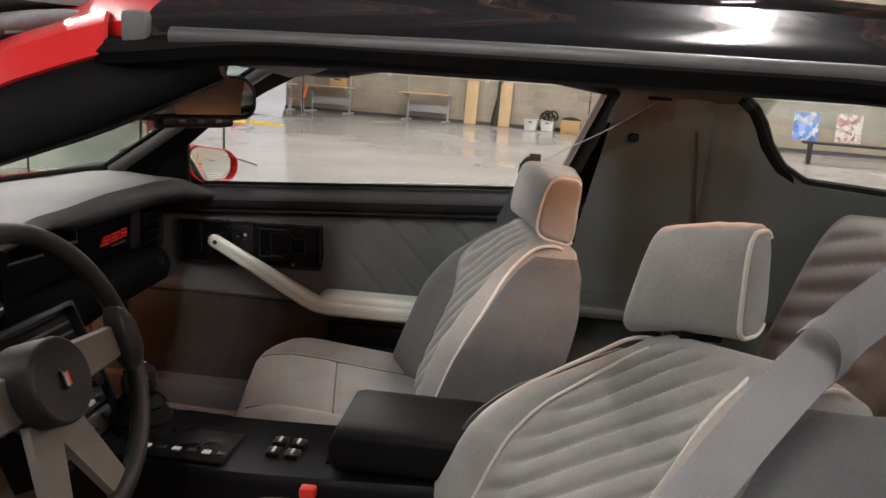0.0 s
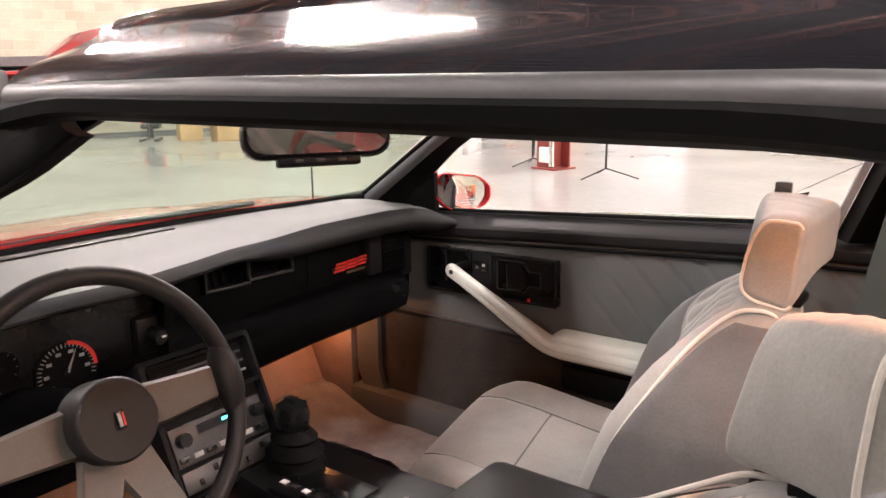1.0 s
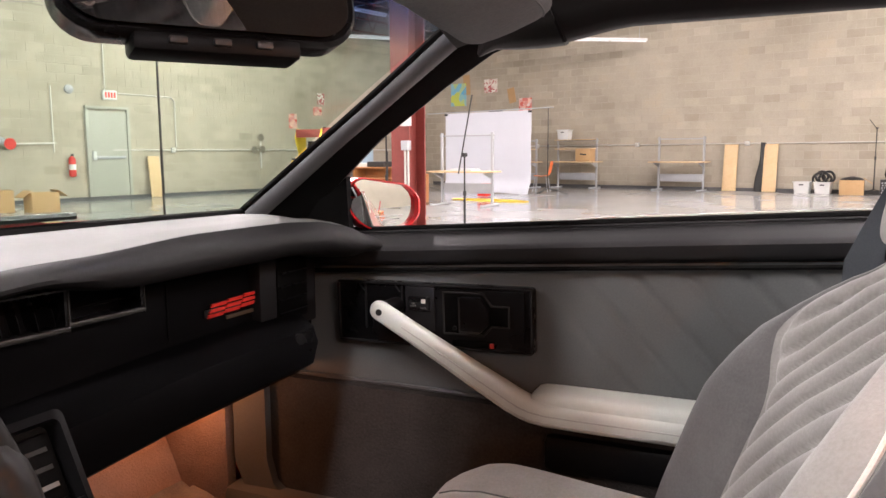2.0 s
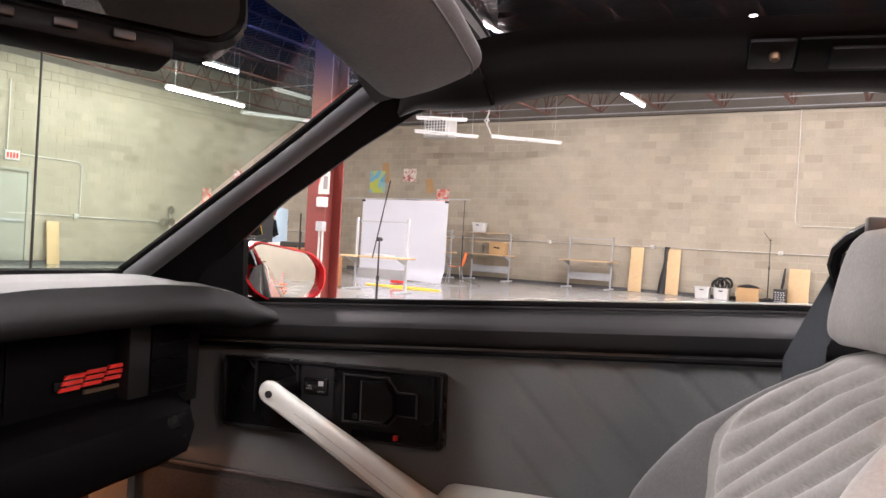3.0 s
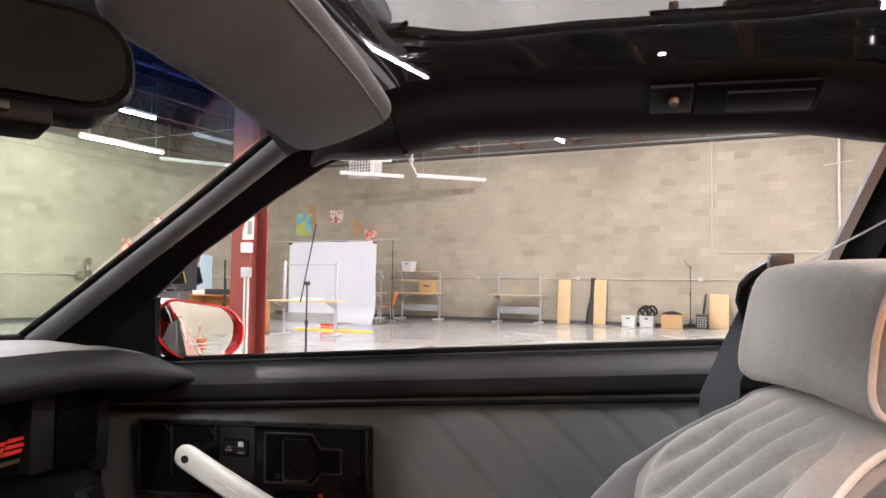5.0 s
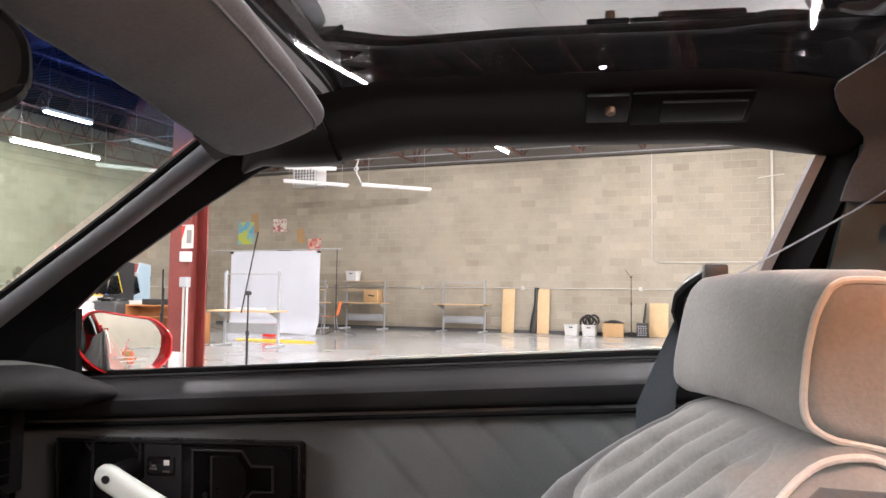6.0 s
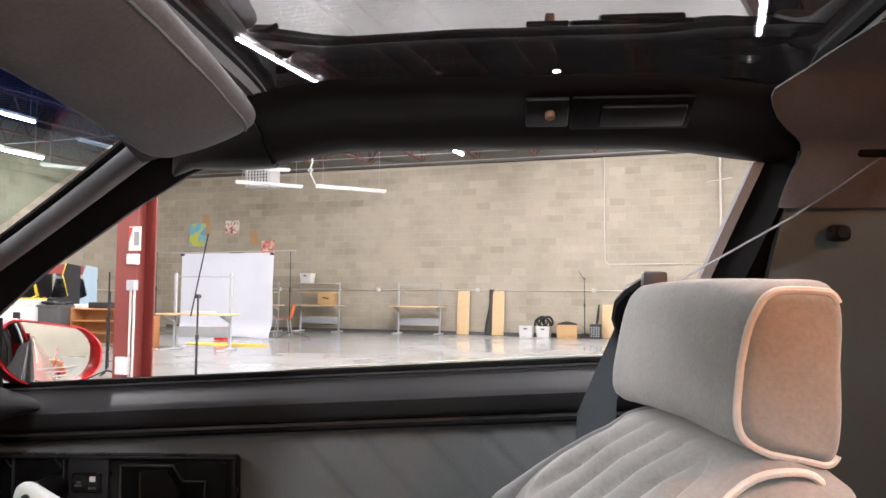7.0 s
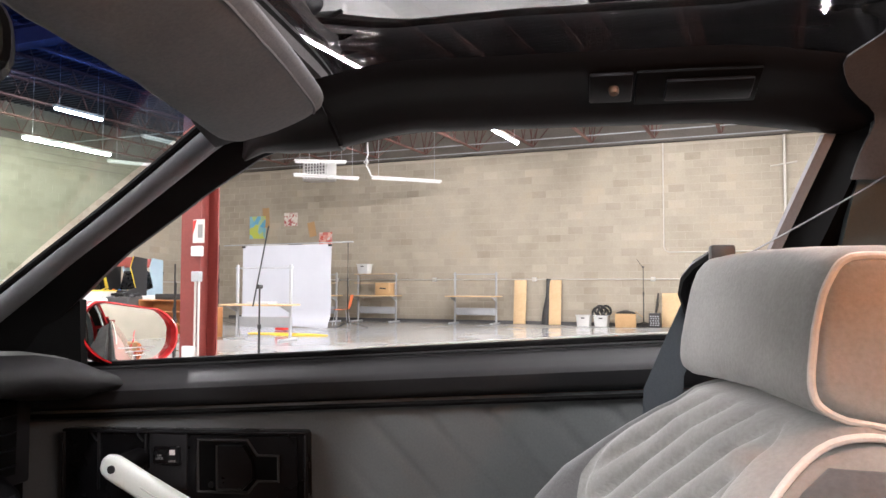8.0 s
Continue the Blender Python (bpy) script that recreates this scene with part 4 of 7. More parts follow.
# floor things behind the car: red jack, carton and a coil of orange cord
ob = thing("floor_jack", "red trolley jack standing on the floor", "floor jack", pose(3.8, 1.20, 0, 0, 0, 25))
part("frame", loft(bm_new(), [[(x, y, z) for y, z in ((-w, 0.06), (w, 0.06), (w, h), (-w, h))] for x, w, h in ((-0.32, 0.13, 0.17), (-0.1, 0.12, 0.22), (0.25, 0.15, 0.2), (0.34, 0.15, 0.14))], True, True), RED_PAINT, ob)
part("lift_arm", tube(bm_new(), [(0.2, 0, 0.2), (-0.1, 0, 0.3), (-0.28, 0, 0.38)], [0.04, 0.035, 0.05], 10), RED_PAINT, ob)
part("handle", tube(bm_new(), [(0.3, 0, 0.2), (0.5, 0, 0.55), (0.58, 0, 0.72)], 0.018, 8), RED_PAINT, ob)
for sx in (-0.27, 0.27):
    for sy in (-1, 1):
        part("wheel", tube(bm_new(), [(sx, sy * 0.13, 0.06), (sx, sy * 0.17, 0.06)], 0.06, 14), BLACK_METAL, ob)
ob = thing("cord_coil", "coil of orange extension cord on the floor", "cord", pose(4.14, 1.52, 0), "")
for k in range(6):
    part("loop", tube(bm_new(), [(0.16 * math.cos(a) + 0.012 * k, 0.03 * math.sin(3 * a + k) + 0.02 * k - 0.05, 0.20 + 0.19 * math.sin(a)) for a in [i * math.tau / 28 for i in range(29)]], 0.009, 6, False), ORANGE, ob)
ob = thing("carton", "open brown carton standing on the floor", "box", pose(4.35, 1.36, 0, 0, 0, 10))
part("body", box(bm_new(), (0, 0, 0.2), (0.4, 0.3, 0.4), 0.004), CARDBOARD, ob)
part("label", box(bm_new(), (-0.203, 0, 0.24), (0.004, 0.14, 0.1)), WHITE_PLASTIC, ob)


# ---------------------------------------------------------------- the car: shell
def belt(x):
    """Height of the window sill along the car."""
    return curve_at([(-2.4, 0.66), (-1.6, 0.80), (-0.95, 0.865), (-0.7, 0.879), (0.06, 0.926), (0.5, 0.94), (1.2, 0.95), (2.2, 0.93)], x)


def side_y(x):
    """Half width of the body at the shoulder."""
    return curve_at([(-2.4, 0.76), (-1.9, 0.85), (-0.9, 0.885), (0.3, 0.895), (1.4, 0.895), (2.2, 0.84)], x)


def side_rows(x0, x1, n, s):
    rows = []
    for i in range(n + 1):
        x = lerp(x0, x1, i / n)
        w, h = side_y(x), belt(x)
        rows.append([(x, s * y, z) for y, z in ((w - 0.125, h - 0.004), (w - 0.10, h - 0.012), (w - 0.05, h - 0.07), (w - 0.005, h - 0.2), (w, h - 0.32), (w + 0.005, 0.42), (w - 0.03, 0.26), (w - 0.06, 0.2))])
    return rows


car = car_thing("car", "red coupe with a black glass roof, parked indoors", "car", (0, 0, 0))
for s in (-1, 1):
    part("front_fender", slab(bm_new(), side_rows(-2.3, -0.97, 10, s), (0, -s * 0.012, 0)), RED_PAINT, car, "glossy red front fender")
    part("quarter_panel", slab(bm_new(), side_rows(0.33, 2.2, 12, s), (0, -s * 0.012, 0)), RED_PAINT, car, "glossy red rear quarter panel")
    part("rocker", box(bm_new(), (-0.3, s * 0.80, 0.26), (1.6, 0.14, 0.14), 0.03), RED_PAINT, car)


def hood_z(x, y):
    return lerp(0.69, 0.903, smooth(-2.6, -0.9, x)) + 0.025 * (1 - (y / 0.78) ** 2) + 0.012 * smooth(0.30, 0.24, abs(y)) - 0.02 * smooth(0.6, 0.78, abs(y))


rows = [[(x, y, hood_z(x, y)) for y in [lerp(-0.785, 0.785, k / 30) for k in range(31)]] for x in [lerp(-2.28, -0.995, i / 16) for i in range(17)]]
part("hood", slab(bm_new(), rows, (0, 0, -0.015)), RED_PAINT, car, "glossy red hood")
part("cowl", slab(bm_new(), [[(x, y, z) for y in [lerp(-0.78, 0.78, k / 20) for k in range(21)]] for x, z in ((-1.02, 0.908), (-0.97, 0.912), (-0.93, 0.915))], (0, 0, -0.02)), BLACK_RUBBER, car, "black cowl strip")
part("nose", slab(bm_new(), [[(x - 0.10 * (1 - (y / 0.8) ** 2), y, z) for y in [lerp(-0.77, 0.77, k / 16) for k in range(17)]] for x, z in ((-2.27, 0.70), (-2.36, 0.64), (-2.40, 0.5), (-2.38, 0.3))], (0.012, 0, 0)), RED_PAINT, car, "red nose panel")
part("tail", slab(bm_new(), [[(x, y, z) for y in [lerp(-0.84, 0.84, k / 8) for k in range(9)]] for x, z in ((1.95, 0.95), (2.2, 0.93), (2.26, 0.75), (2.28, 0.4), (2.2, 0.25))], (-0.012, 0, 0)), RED_PAINT, car, "red tail panel")
bm = bm_new()
box(bm, (-0.05, 0, 0.20), (4.3, 1.5, 0.03))
part("underbody", bm, BLACK_RUBBER, car)
for s in (-1, 1):
    for x in (-1.5, 1.1):
        w = part("wheel", tube(bm_new(), [(x, s * 0.66, 0.32), (x, s * 0.68, 0.32), (x, s * 0.86, 0.32), (x, s * 0.88, 0.32)], [0.29, 0.32, 0.32, 0.29], 36), TYRE, car, "black rubber tyre")
        part("rim", tube(bm_new(), [(x, s * 0.87, 0.32), (x, s * 0.89, 0.32), (x, s * 0.885, 0.32)], [0.21, 0.2, 0.06], 30), ALLOY, w, "silver alloy rim")


def roof_z(x, y):
    """Outer skin of the roof."""
    across = curve_at([(0, 1.2700), (0.2, 1.2695), (0.3, 1.2682), (0.4, 1.2650), (0.485, 1.2616), (0.498, 1.256), (0.507, 1.245), (0.55, 1.229), (0.59, 1.218), (0.615, 1.208), (0.63, 1.194)], abs(y))
    flat = curve_at([(0, 1.2700), (0.2, 1.2695), (0.3, 1.2682), (0.4, 1.2650), (0.485, 1.2616), (0.53, 1.2565), (0.575, 1.246), (0.61, 1.222), (0.63, 1.194)], abs(y))
    if y > 0:
        across = lerp(across, flat, smooth(-0.40, -0.335, x) * smooth(0.275, 0.225, x))
    along = curve_at([(-0.50, -0.035), (-0.42, -0.014), (-0.30, -0.004), (-0.1, 0.0), (0.15, 0.0), (0.3, -0.008), (0.5, -0.03), (0.7, -0.06)], x)
    return across + along


def warp(x, y, z):
    """The driver's half of the roof lies nearer and further back."""
    return (x + lerp(0.10, 0.2, smooth(-0.35, 0.2, x)) * max(0.0, 0.1 - y) / 0.72, y if y > 0.1 else 0.1 + (y - 0.1) * 0.835, z)


def roof_patch(x0, x1, y0, y1, nx, ny, lift=0.0):
    return [[warp(x, y, roof_z(x, y) + lift) for y in [lerp(y0, y1, k / ny) for k in range(ny + 1)]] for x in [lerp(x0, x1, i / nx) for i in range(nx + 1)]]


T0, T1 = -0.325, 0.262      # the roof glass, front and rear edge
part("roof_bar", slab(bm_new(), roof_patch(T0 - 0.02, T1 + 0.02, -0.07, 0.07, 10, 6, 0.002), (0, 0, -0.02)), ROOF_BLACK, car, "black centre roof bar")
part("bar_trim", slab(bm_new(), roof_patch(T0 - 0.02, T1 + 0.02, -0.08, 0.08, 10, 6, -0.022), (0, 0, -0.018)), HEADLINER, car, "grey cloth under the centre bar")
part("roof_hoop", slab(bm_new(), roof_patch(T1 + 0.004, 0.50, -0.615, 0.615, 12, 40), (0, 0, -0.012)), ROOF_BLACK, car, "black rear roof panel")
part("header", slab(bm_new(), roof_patch(-0.455, T0 - 0.004, -0.60, 0.60, 8, 40), (0, 0, -0.012)), RED_PAINT, car, "red roof header above the windscreen")
part("header_seal", tube(bm_new(), [warp(T0 + 0.004, y, roof_z(T0 + 0.004, y) - 0.011) for y in [lerp(-0.58, 0.59, k / 40) for k in range(41)]], 0.009, 8), BLACK_RUBBER, car, "black rubber seal along the header")
part("header_trim", slab(bm_new(), roof_patch(-0.47, T0 + 0.013, -0.545, 0.575, 8, 40, -0.018), (0.0, 0, -0.012)), HEADLINER, car, "grey cloth header lining")
part("hoop_seal", tube(bm_new(), [warp(T1 - 0.001, y, roof_z(T1 - 0.001, y) - 0.010) for y in [lerp(-0.58, 0.56, k / 40) for k in range(41)]], 0.010, 8), BLACK_RUBBER, car, "black rubber seal behind the roof glass")
part("rear_headliner", slab(bm_new(), roof_patch(T1 - 0.004, 0.52, -0.58, 0.40, 12, 40, -0.014), (0, 0, -0.010)), HEADLINER, car, "grey cloth rear headliner")
for s in (-1, 1):
    ob = part("roof_glass", slab(bm_new(), roof_patch(T0, T1, s * 0.068, s * (0.510 if s < 0 else 0.572), 32, 34, 0.004), (0, 0, -0.005)), ROOF_GLASS, car, "smoked lift-out roof glass")
    ob.visible_shadow = False
    # painted edge of the glass and the seal round it
    part("glass_border", slab(bm_new(), roof_patch(T0, T1, s * (0.508 if s < 0 else 0.570), s * 0.628, 32, 12, 0.007), (0, 0, -0.003)), ROOF_BLACK if s < 0 else BLACK_RUBBER, ob, "black border of the roof glass")
    # side rail: hollow box section, its inner face is black trim
    rows = []
    for i in range(31):
        x = lerp(-0.36 if s > 0 else -0.325, 0.288, i / 30)
        d = (0.022 - 0.019 * smooth(-0.22, -0.36, x) - 0.018 * smooth(0.10, 0.27, x)) if s > 0 else 0.017 - 0.014 * smooth(-0.22, -0.36, x) - 0.013 * smooth(0.12, 0.27, x)
        rows.append([warp(x, s * y, z + d) for y, z in ((0.505, 1.217), (0.512, 1.207), (0.53, 1.199), (0.552, 1.190), (0.572, 1.182), (0.585, 1.172), (0.600, 1.164), (0.618, 1.162), (0.630, 1.166), (0.632, 1.172), (0.618, 1.180), (0.592, 1.192), (0.55, 1.203))])
    part("side_rail", loft(bm_new(), rows, True, True), RAIL_TRIM, car, "black roof side rail")
    part("seal", tube(bm_new(), [warp(x, s * 0.628, (1.198 if s > 0 else 1.194) - (0.018 if s > 0 else 0.014) * smooth(-0.22, -0.36, x) - (0.017 if s > 0 else 0.013) * smooth(0.10, 0.27, x)) for x in [lerp(-0.36, 0.27, i / 24) for i in range(25)]], 0.012, 8), BLACK_RUBBER, car, "black rubber window seal")
    part("drip_rail", tube(bm_new(), [warp(x, s * 0.632, roof_z(x, 0.625) - 0.002) for x in [lerp(-0.40 if s > 0 else -0.30, 0.45, i / 24) for i in range(25)]], 0.008, 14), MOULDING, car, "dark satin drip moulding")
    if s < 0:
        continue
    # latch plate with bolt, and the hand grip in its recess
    lp = part("latch_plate", box(bm_new(), (0, 0, 0), (0.045, 0.006, 0.046), 0.002), BLACK_TRIM, car, m=pose(-0.002, 0.541, 1.2095, 66, 0, 0))
    part("bolt", tube(bm_new(), [(0.003, -0.002, 0.002), (0.003, -0.008, 0.002), (0.003, -0.010, 0.002)], [0.0055, 0.0055, 0.0042], 12), BRASS, lp, "small brass bolt")
    gp = part("grip_recess", box(bm_new(), (0, 0, 0), (0.125, 0.005, 0.054), 0.002), BLACK_RUBBER, car, m=pose(0.086, 0.543, 1.2085, 66, 0, 0))
    part("grip", box(bm_new(), (0.012, -0.004, 0.0), (0.088, 0.007, 0.034), 0.003), BLACK_TRIM, gp)
    prof = ((0.505, 1.217), (0.512, 1.207), (0.53, 1.199), (0.552, 1.190), (0.572, 1.182), (0.585, 1.172), (0.600, 1.164), (0.618, 1.162), (0.630, 1.166), (0.632, 1.172), (0.618, 1.180), (0.592, 1.192), (0.55, 1.203))
    rows = [[(x, lerp(cy, y, k), lerp(cz, z + d, k)) for y, z in prof] for x, d, k, cy, cz in ((-0.322, 0.003, 1.0, 0.6, 1.18), (-0.35, 0.001, 1.0, 0.6, 1.18), (-0.39, 0.0, 0.93, 0.625, 1.172), (-0.43, 0.0, 0.52, 0.642, 1.172), (-0.465, 0.0, 0.08, 0.652, 1.160))]
    part("corner_trim", loft(bm_new(), rows, True, True), BLACK_TRIM, car, "black trim between rail and pillar")
    # cloth that wraps from the rear headliner over the rail's end down to the quarter trim
    rows = []
    for y, z, xf in ((0.36, 1.2335, 0.256), (0.40, 1.2335, 0.251), (0.443, 1.233, 0.246), (0.475, 1.2305, 0.241), (0.49, 1.226, 0.232), (0.50, 1.2185, 0.2195), (0.510, 1.2135, 0.2190), (0.52, 1.2065, 0.223), (0.535, 1.197, 0.232), (0.550, 1.1885, 0.246), (0.560, 1.183, 0.258), (0.572, 1.177, 0.268), (0.578, 1.169, 0.270), (0.581, 1.160, 0.267), (0.584, 1.145, 0.260), (0.587, 1.128, 0.254), (0.589, 1.111, 0.249)):
        sag = 0.03 * smooth(1.13, 1.22, z)
        rows.append([(lerp(xf, 0.50, k / 16), y - 0.004 - 0.0022 * math.sin(k * 1.9) * smooth(1.20, 1.15, z) * smooth(0.0, 3.0, k), z - sag * (k / 16) ** 2) for k in range(17)])
    part("quarter_lining", slab(bm_new(), rows, (0, 0.003, 0.002)), HEADLINER, car, "grey cloth lining above the quarter trim")
    part("rail_joint", tube(bm_new(), [(-0.326, 0.500, 1.2335), (-0.324, 0.53, 1.209), (-0.322, 0.57, 1.188), (-0.320, 0.60, 1.169)], 0.0035, 6), BLACK_RUBBER, car)


def strip(bm, rows, a, b):
    """A four-sided bar along rows of centres; a and b are its cross directions."""
    sections = []
    for x, y, z, w in rows:
        c = Vector((x, y, z))
        sections.append([c - a - b, c + a - b, c + a + b, c - a + b])
    return loft(bm, sections, True, True)


# front pillars: grey trim beside the screen, black seal towards the door, red skin outside
PILLAR_IN = [(0, -0.93, 0.905), (0.33, -0.752, 1.028), (0.66, -0.606, 1.122), (0.85, -0.53, 1.170), (1, -0.47, 1.207)]
PILLAR_OUT = [(0, -0.83, 0.895), (0.33, -0.665, 1.038), (0.66, -0.53, 1.121), (0.85, -0.446, 1.164), (1, -0.355, 1.190)]


def along(table, t):
    return curve_at([(a, b) for a, b, _ in table], t), curve_at([(a, b) for a, _, b in table], t)


trim_rows, seal_rows, skin_rows, frit_rows = [], [], [], []
for k in range(21):
    t = k / 20
    (ax, az), (cx, cz) = along(PILLAR_IN, t), along(PILLAR_OUT, t)
    yi, yo = lerp(0.645, 0.585, t * t), lerp(0.70, 0.635, t * t)
    n = Vector((cx - ax - 0.026, yo - yi - 0.009, cz - az))
    base = Vector((ax + 0.026, yi + 0.009, az))
    a0, b0 = Vector((ax, yi, az)), base + n * 0.22
    trim_rows.append([a0.lerp(b0, q) + Vector((0.003, -0.008, -0.003)) * math.sin(math.pi * q) ** 0.8 for q in [j / 10 for j in range(11)]])
    seal_rows.append([base, base + n * 0.35 + Vector((-0.002, -0.004, 0.0)), base + n * 0.8, base + n])
    frit_rows.append((ax - 0.006, yi + 0.004, az + 0.004))
    skin_rows.append([(lerp(ax, cx, q), lerp(yi, yo, q) + 0.028, lerp(az, cz, q) + 0.012 * math.sin(math.pi * q)) for q in (0.12, 0.35, 0.55, 0.72)])
part("pillar_trim", slab(bm_new(), trim_rows, (-0.004, 0.012, 0.004)), PILLAR_TRIM, car, "grey rounded inner pillar trim")
part("pillar_seal", slab(bm_new(), seal_rows, (-0.004, 0.02, 0.004)), BLACK_RUBBER, car, "black pillar seal")
part("screen_frit", tube(bm_new(), frit_rows, 0.006, 8), BLACK_RUBBER, car, "black windscreen edge")
part("pillar_skin", slab(bm_new(), skin_rows, (0, 0.01, 0.002)), RED_PAINT, car, "red front pillar")
part("mirror_patch", prism(bm_new(), [(-0.93, 0.705, 0.86), (-0.738, 0.712, 0.875), (-0.738, 0.705, 0.978), (-0.80, 0.69, 0.955)], (0, 0.015, 0)), BLACK_RUBBER, car, "black corner patch")
red_rows, black_rows, inner_rows = [], [], []
for k in range(25):
    x = lerp(-0.84, -0.165, k / 24)
    y = curve_at([(-0.84, -0.66), (-0.55, -0.61), (-0.313, -0.55), (-0.274, -0.528), (-0.234, -0.512), (-0.165, -0.502)], x)
    zt = curve_at([(-0.84, 0.90), (-0.55, 1.06), (-0.313, 1.182), (-0.274, 1.200), (-0.234, 1.214), (-0.165, 1.218)], x)
    zm = curve_at([(-0.84, 0.865), (-0.55, 1.025), (-0.313, 1.152), (-0.274, 1.170), (-0.234, 1.185), (-0.165, 1.195)], x)
    zb = curve_at([(-0.84, 0.81), (-0.55, 0.965), (-0.376, 1.068), (-0.313, 1.094), (-0.274, 1.110), (-0.234, 1.130), (-0.165, 1.165)], x)
    if x < -0.23:
        red_rows.append([(x - 0.02, y + 0.05, zt + 0.004), (x - 0.008, y + 0.02, zt + 0.004), (x, y + 0.003, zt - 0.006), (x, y, zm)])
    black_rows.append([(x, y + 0.004, zm), (x, y + 0.008, lerp(zm, zb, 0.3)), (x, y + 0.004, lerp(zm, zb, 0.5)), (x, y + 0.010, lerp(zm, zb, 0.85)), (x, y + 0.02, zb)])
    inner_rows.append([(x - 0.02, y + 0.06, zt - 0.01), (x - 0.012, y + 0.06, lerp(zm, zb, 0.5)), (x, y + 0.02, zb)])
part("pillar_skin", slab(bm_new(), red_rows, (0, 0.006, -0.002)), RED_PAINT, car, "red front pillar")
part("pillar_seal", slab(bm_new(), black_rows, (0, 0.012, 0)), BLACK_TRIM, car, "black pillar seal")
part("pillar_trim", slab(bm_new(), inner_rows, (0, -0.006, 0)), BLACK_TRIM, car)
part("roof_joint", box(bm_new(), (-0.226, -0.509, 1.197), (0.022, 0.014, 0.034), 0.005), SILL_PLASTIC, car, "grey weatherstrip end")

# windscreen, bowed forwards in the middle
rows = []
for i in range(17):
    t = i / 16
    rows.append([(lerp(-0.93, -0.445, t) + t * 0.14 * max(0.0, 0.1 - y) / 0.72 - 0.075 * (1 - (y / 0.62) ** 2), y, lerp(0.912, 1.212, t) + 0.02 * (1 - (y / 0.62) ** 2) * t + 0.012 * math.sin(math.pi * t)) for y in [lerp(-lerp(0.645, 0.565, t), lerp(0.645, 0.565, t), k / 24) for k in range(25)]])
screen = part("windscreen", slab(bm_new(), rows, (-0.003, 0, 0.004)), SCREEN_GLASS, car, "green-tinted windscreen with a blue top band")
screen.visible_shadow = False
part("screen_seal", tube(bm_new(), [(-0.925 - 0.075 * (1 - (y / 0.62) ** 2), y, 0.913) for y in [lerp(-0.645, 0.645, k / 24) for k in range(25)]], 0.009, 8), BLACK_RUBBER, car, "black windscreen seal")
wp = part("wiper", tube(bm_new(), [(-1.0, -0.35, 0.925), (-1.0, 0.0, 0.935), (-0.985, 0.35, 0.93)], 0.006, 6), BLACK_METAL, car, "black wiper arm")
part("aerial", tube(bm_new(), [(-1.15, 0.695, 0.87), (-1.15, 0.695, 1.45)], [0.0028, 0.0016], 6), BLACK_METAL, car, "thin black aerial")

# rear: hatch glass, its frame, and the sail panels beside the rear seat
rows = [[(lerp(0.50, 1.60, t), y, lerp(1.222, 0.985, t ** 1.25) - 0.07 * (y / 0.55) ** 2 * (1 - 0.4 * t)) for y in [lerp(-0.555, 0.555, k / 20) for k in range(21)]] for t in [i / 14 for i in range(15)]]
ob = part("hatch_glass", slab(bm_new(), rows, (0, 0, 0.005)), REAR_GLASS, car, "large curved hatch glass")
ob.visible_shadow = False
part("hatch_lid", slab(bm_new(), [[(x, y, z) for y in [lerp(-0.75, 0.75, k / 8) for k in range(9)]] for x, z in ((1.58, 0.99), (1.75, 0.975), (1.98, 0.96))], (0, 0, -0.015)), RED_PAINT, car, "red hatch edge")


SAIL_TOP = [(0.275, 1.19), (0.50, 1.19), (0.547, 1.149), (0.572, 1.09), (0.601, 1.047), (0.649, 1.017), (0.8, 1.007), (0.98, 1.0)]


def sail_rows(s):
    """Inner trim beside the rear seat, from the door opening back to the hatch."""
    rows = []
    for i in range(41):
        x = lerp(0.275, 0.98, i / 40)
        top = curve_at(SAIL_TOP, x)
        y_low, y_top = lerp(0.66, 0.60, i / 40), lerp(0.585, 0.50, i / 40)
        lean = curve_at([(0.235, 0.0), (0.36, 0.0), (0.7, 0.03)], x)
        fold = 0.010 * math.exp(-((x - 0.47) / 0.012) ** 2)
        rows.append([(x - (0.09 * (1 - k / 8) if i == 0 else 0) + (0.25 * (1 - i / 40) if s < 0 else 0), s * (lerp(y_low, y_top, (k / 8) ** 1.5) - lean + fold), lerp(0.70, top, k / 8)) for k in range(9)])
    return rows


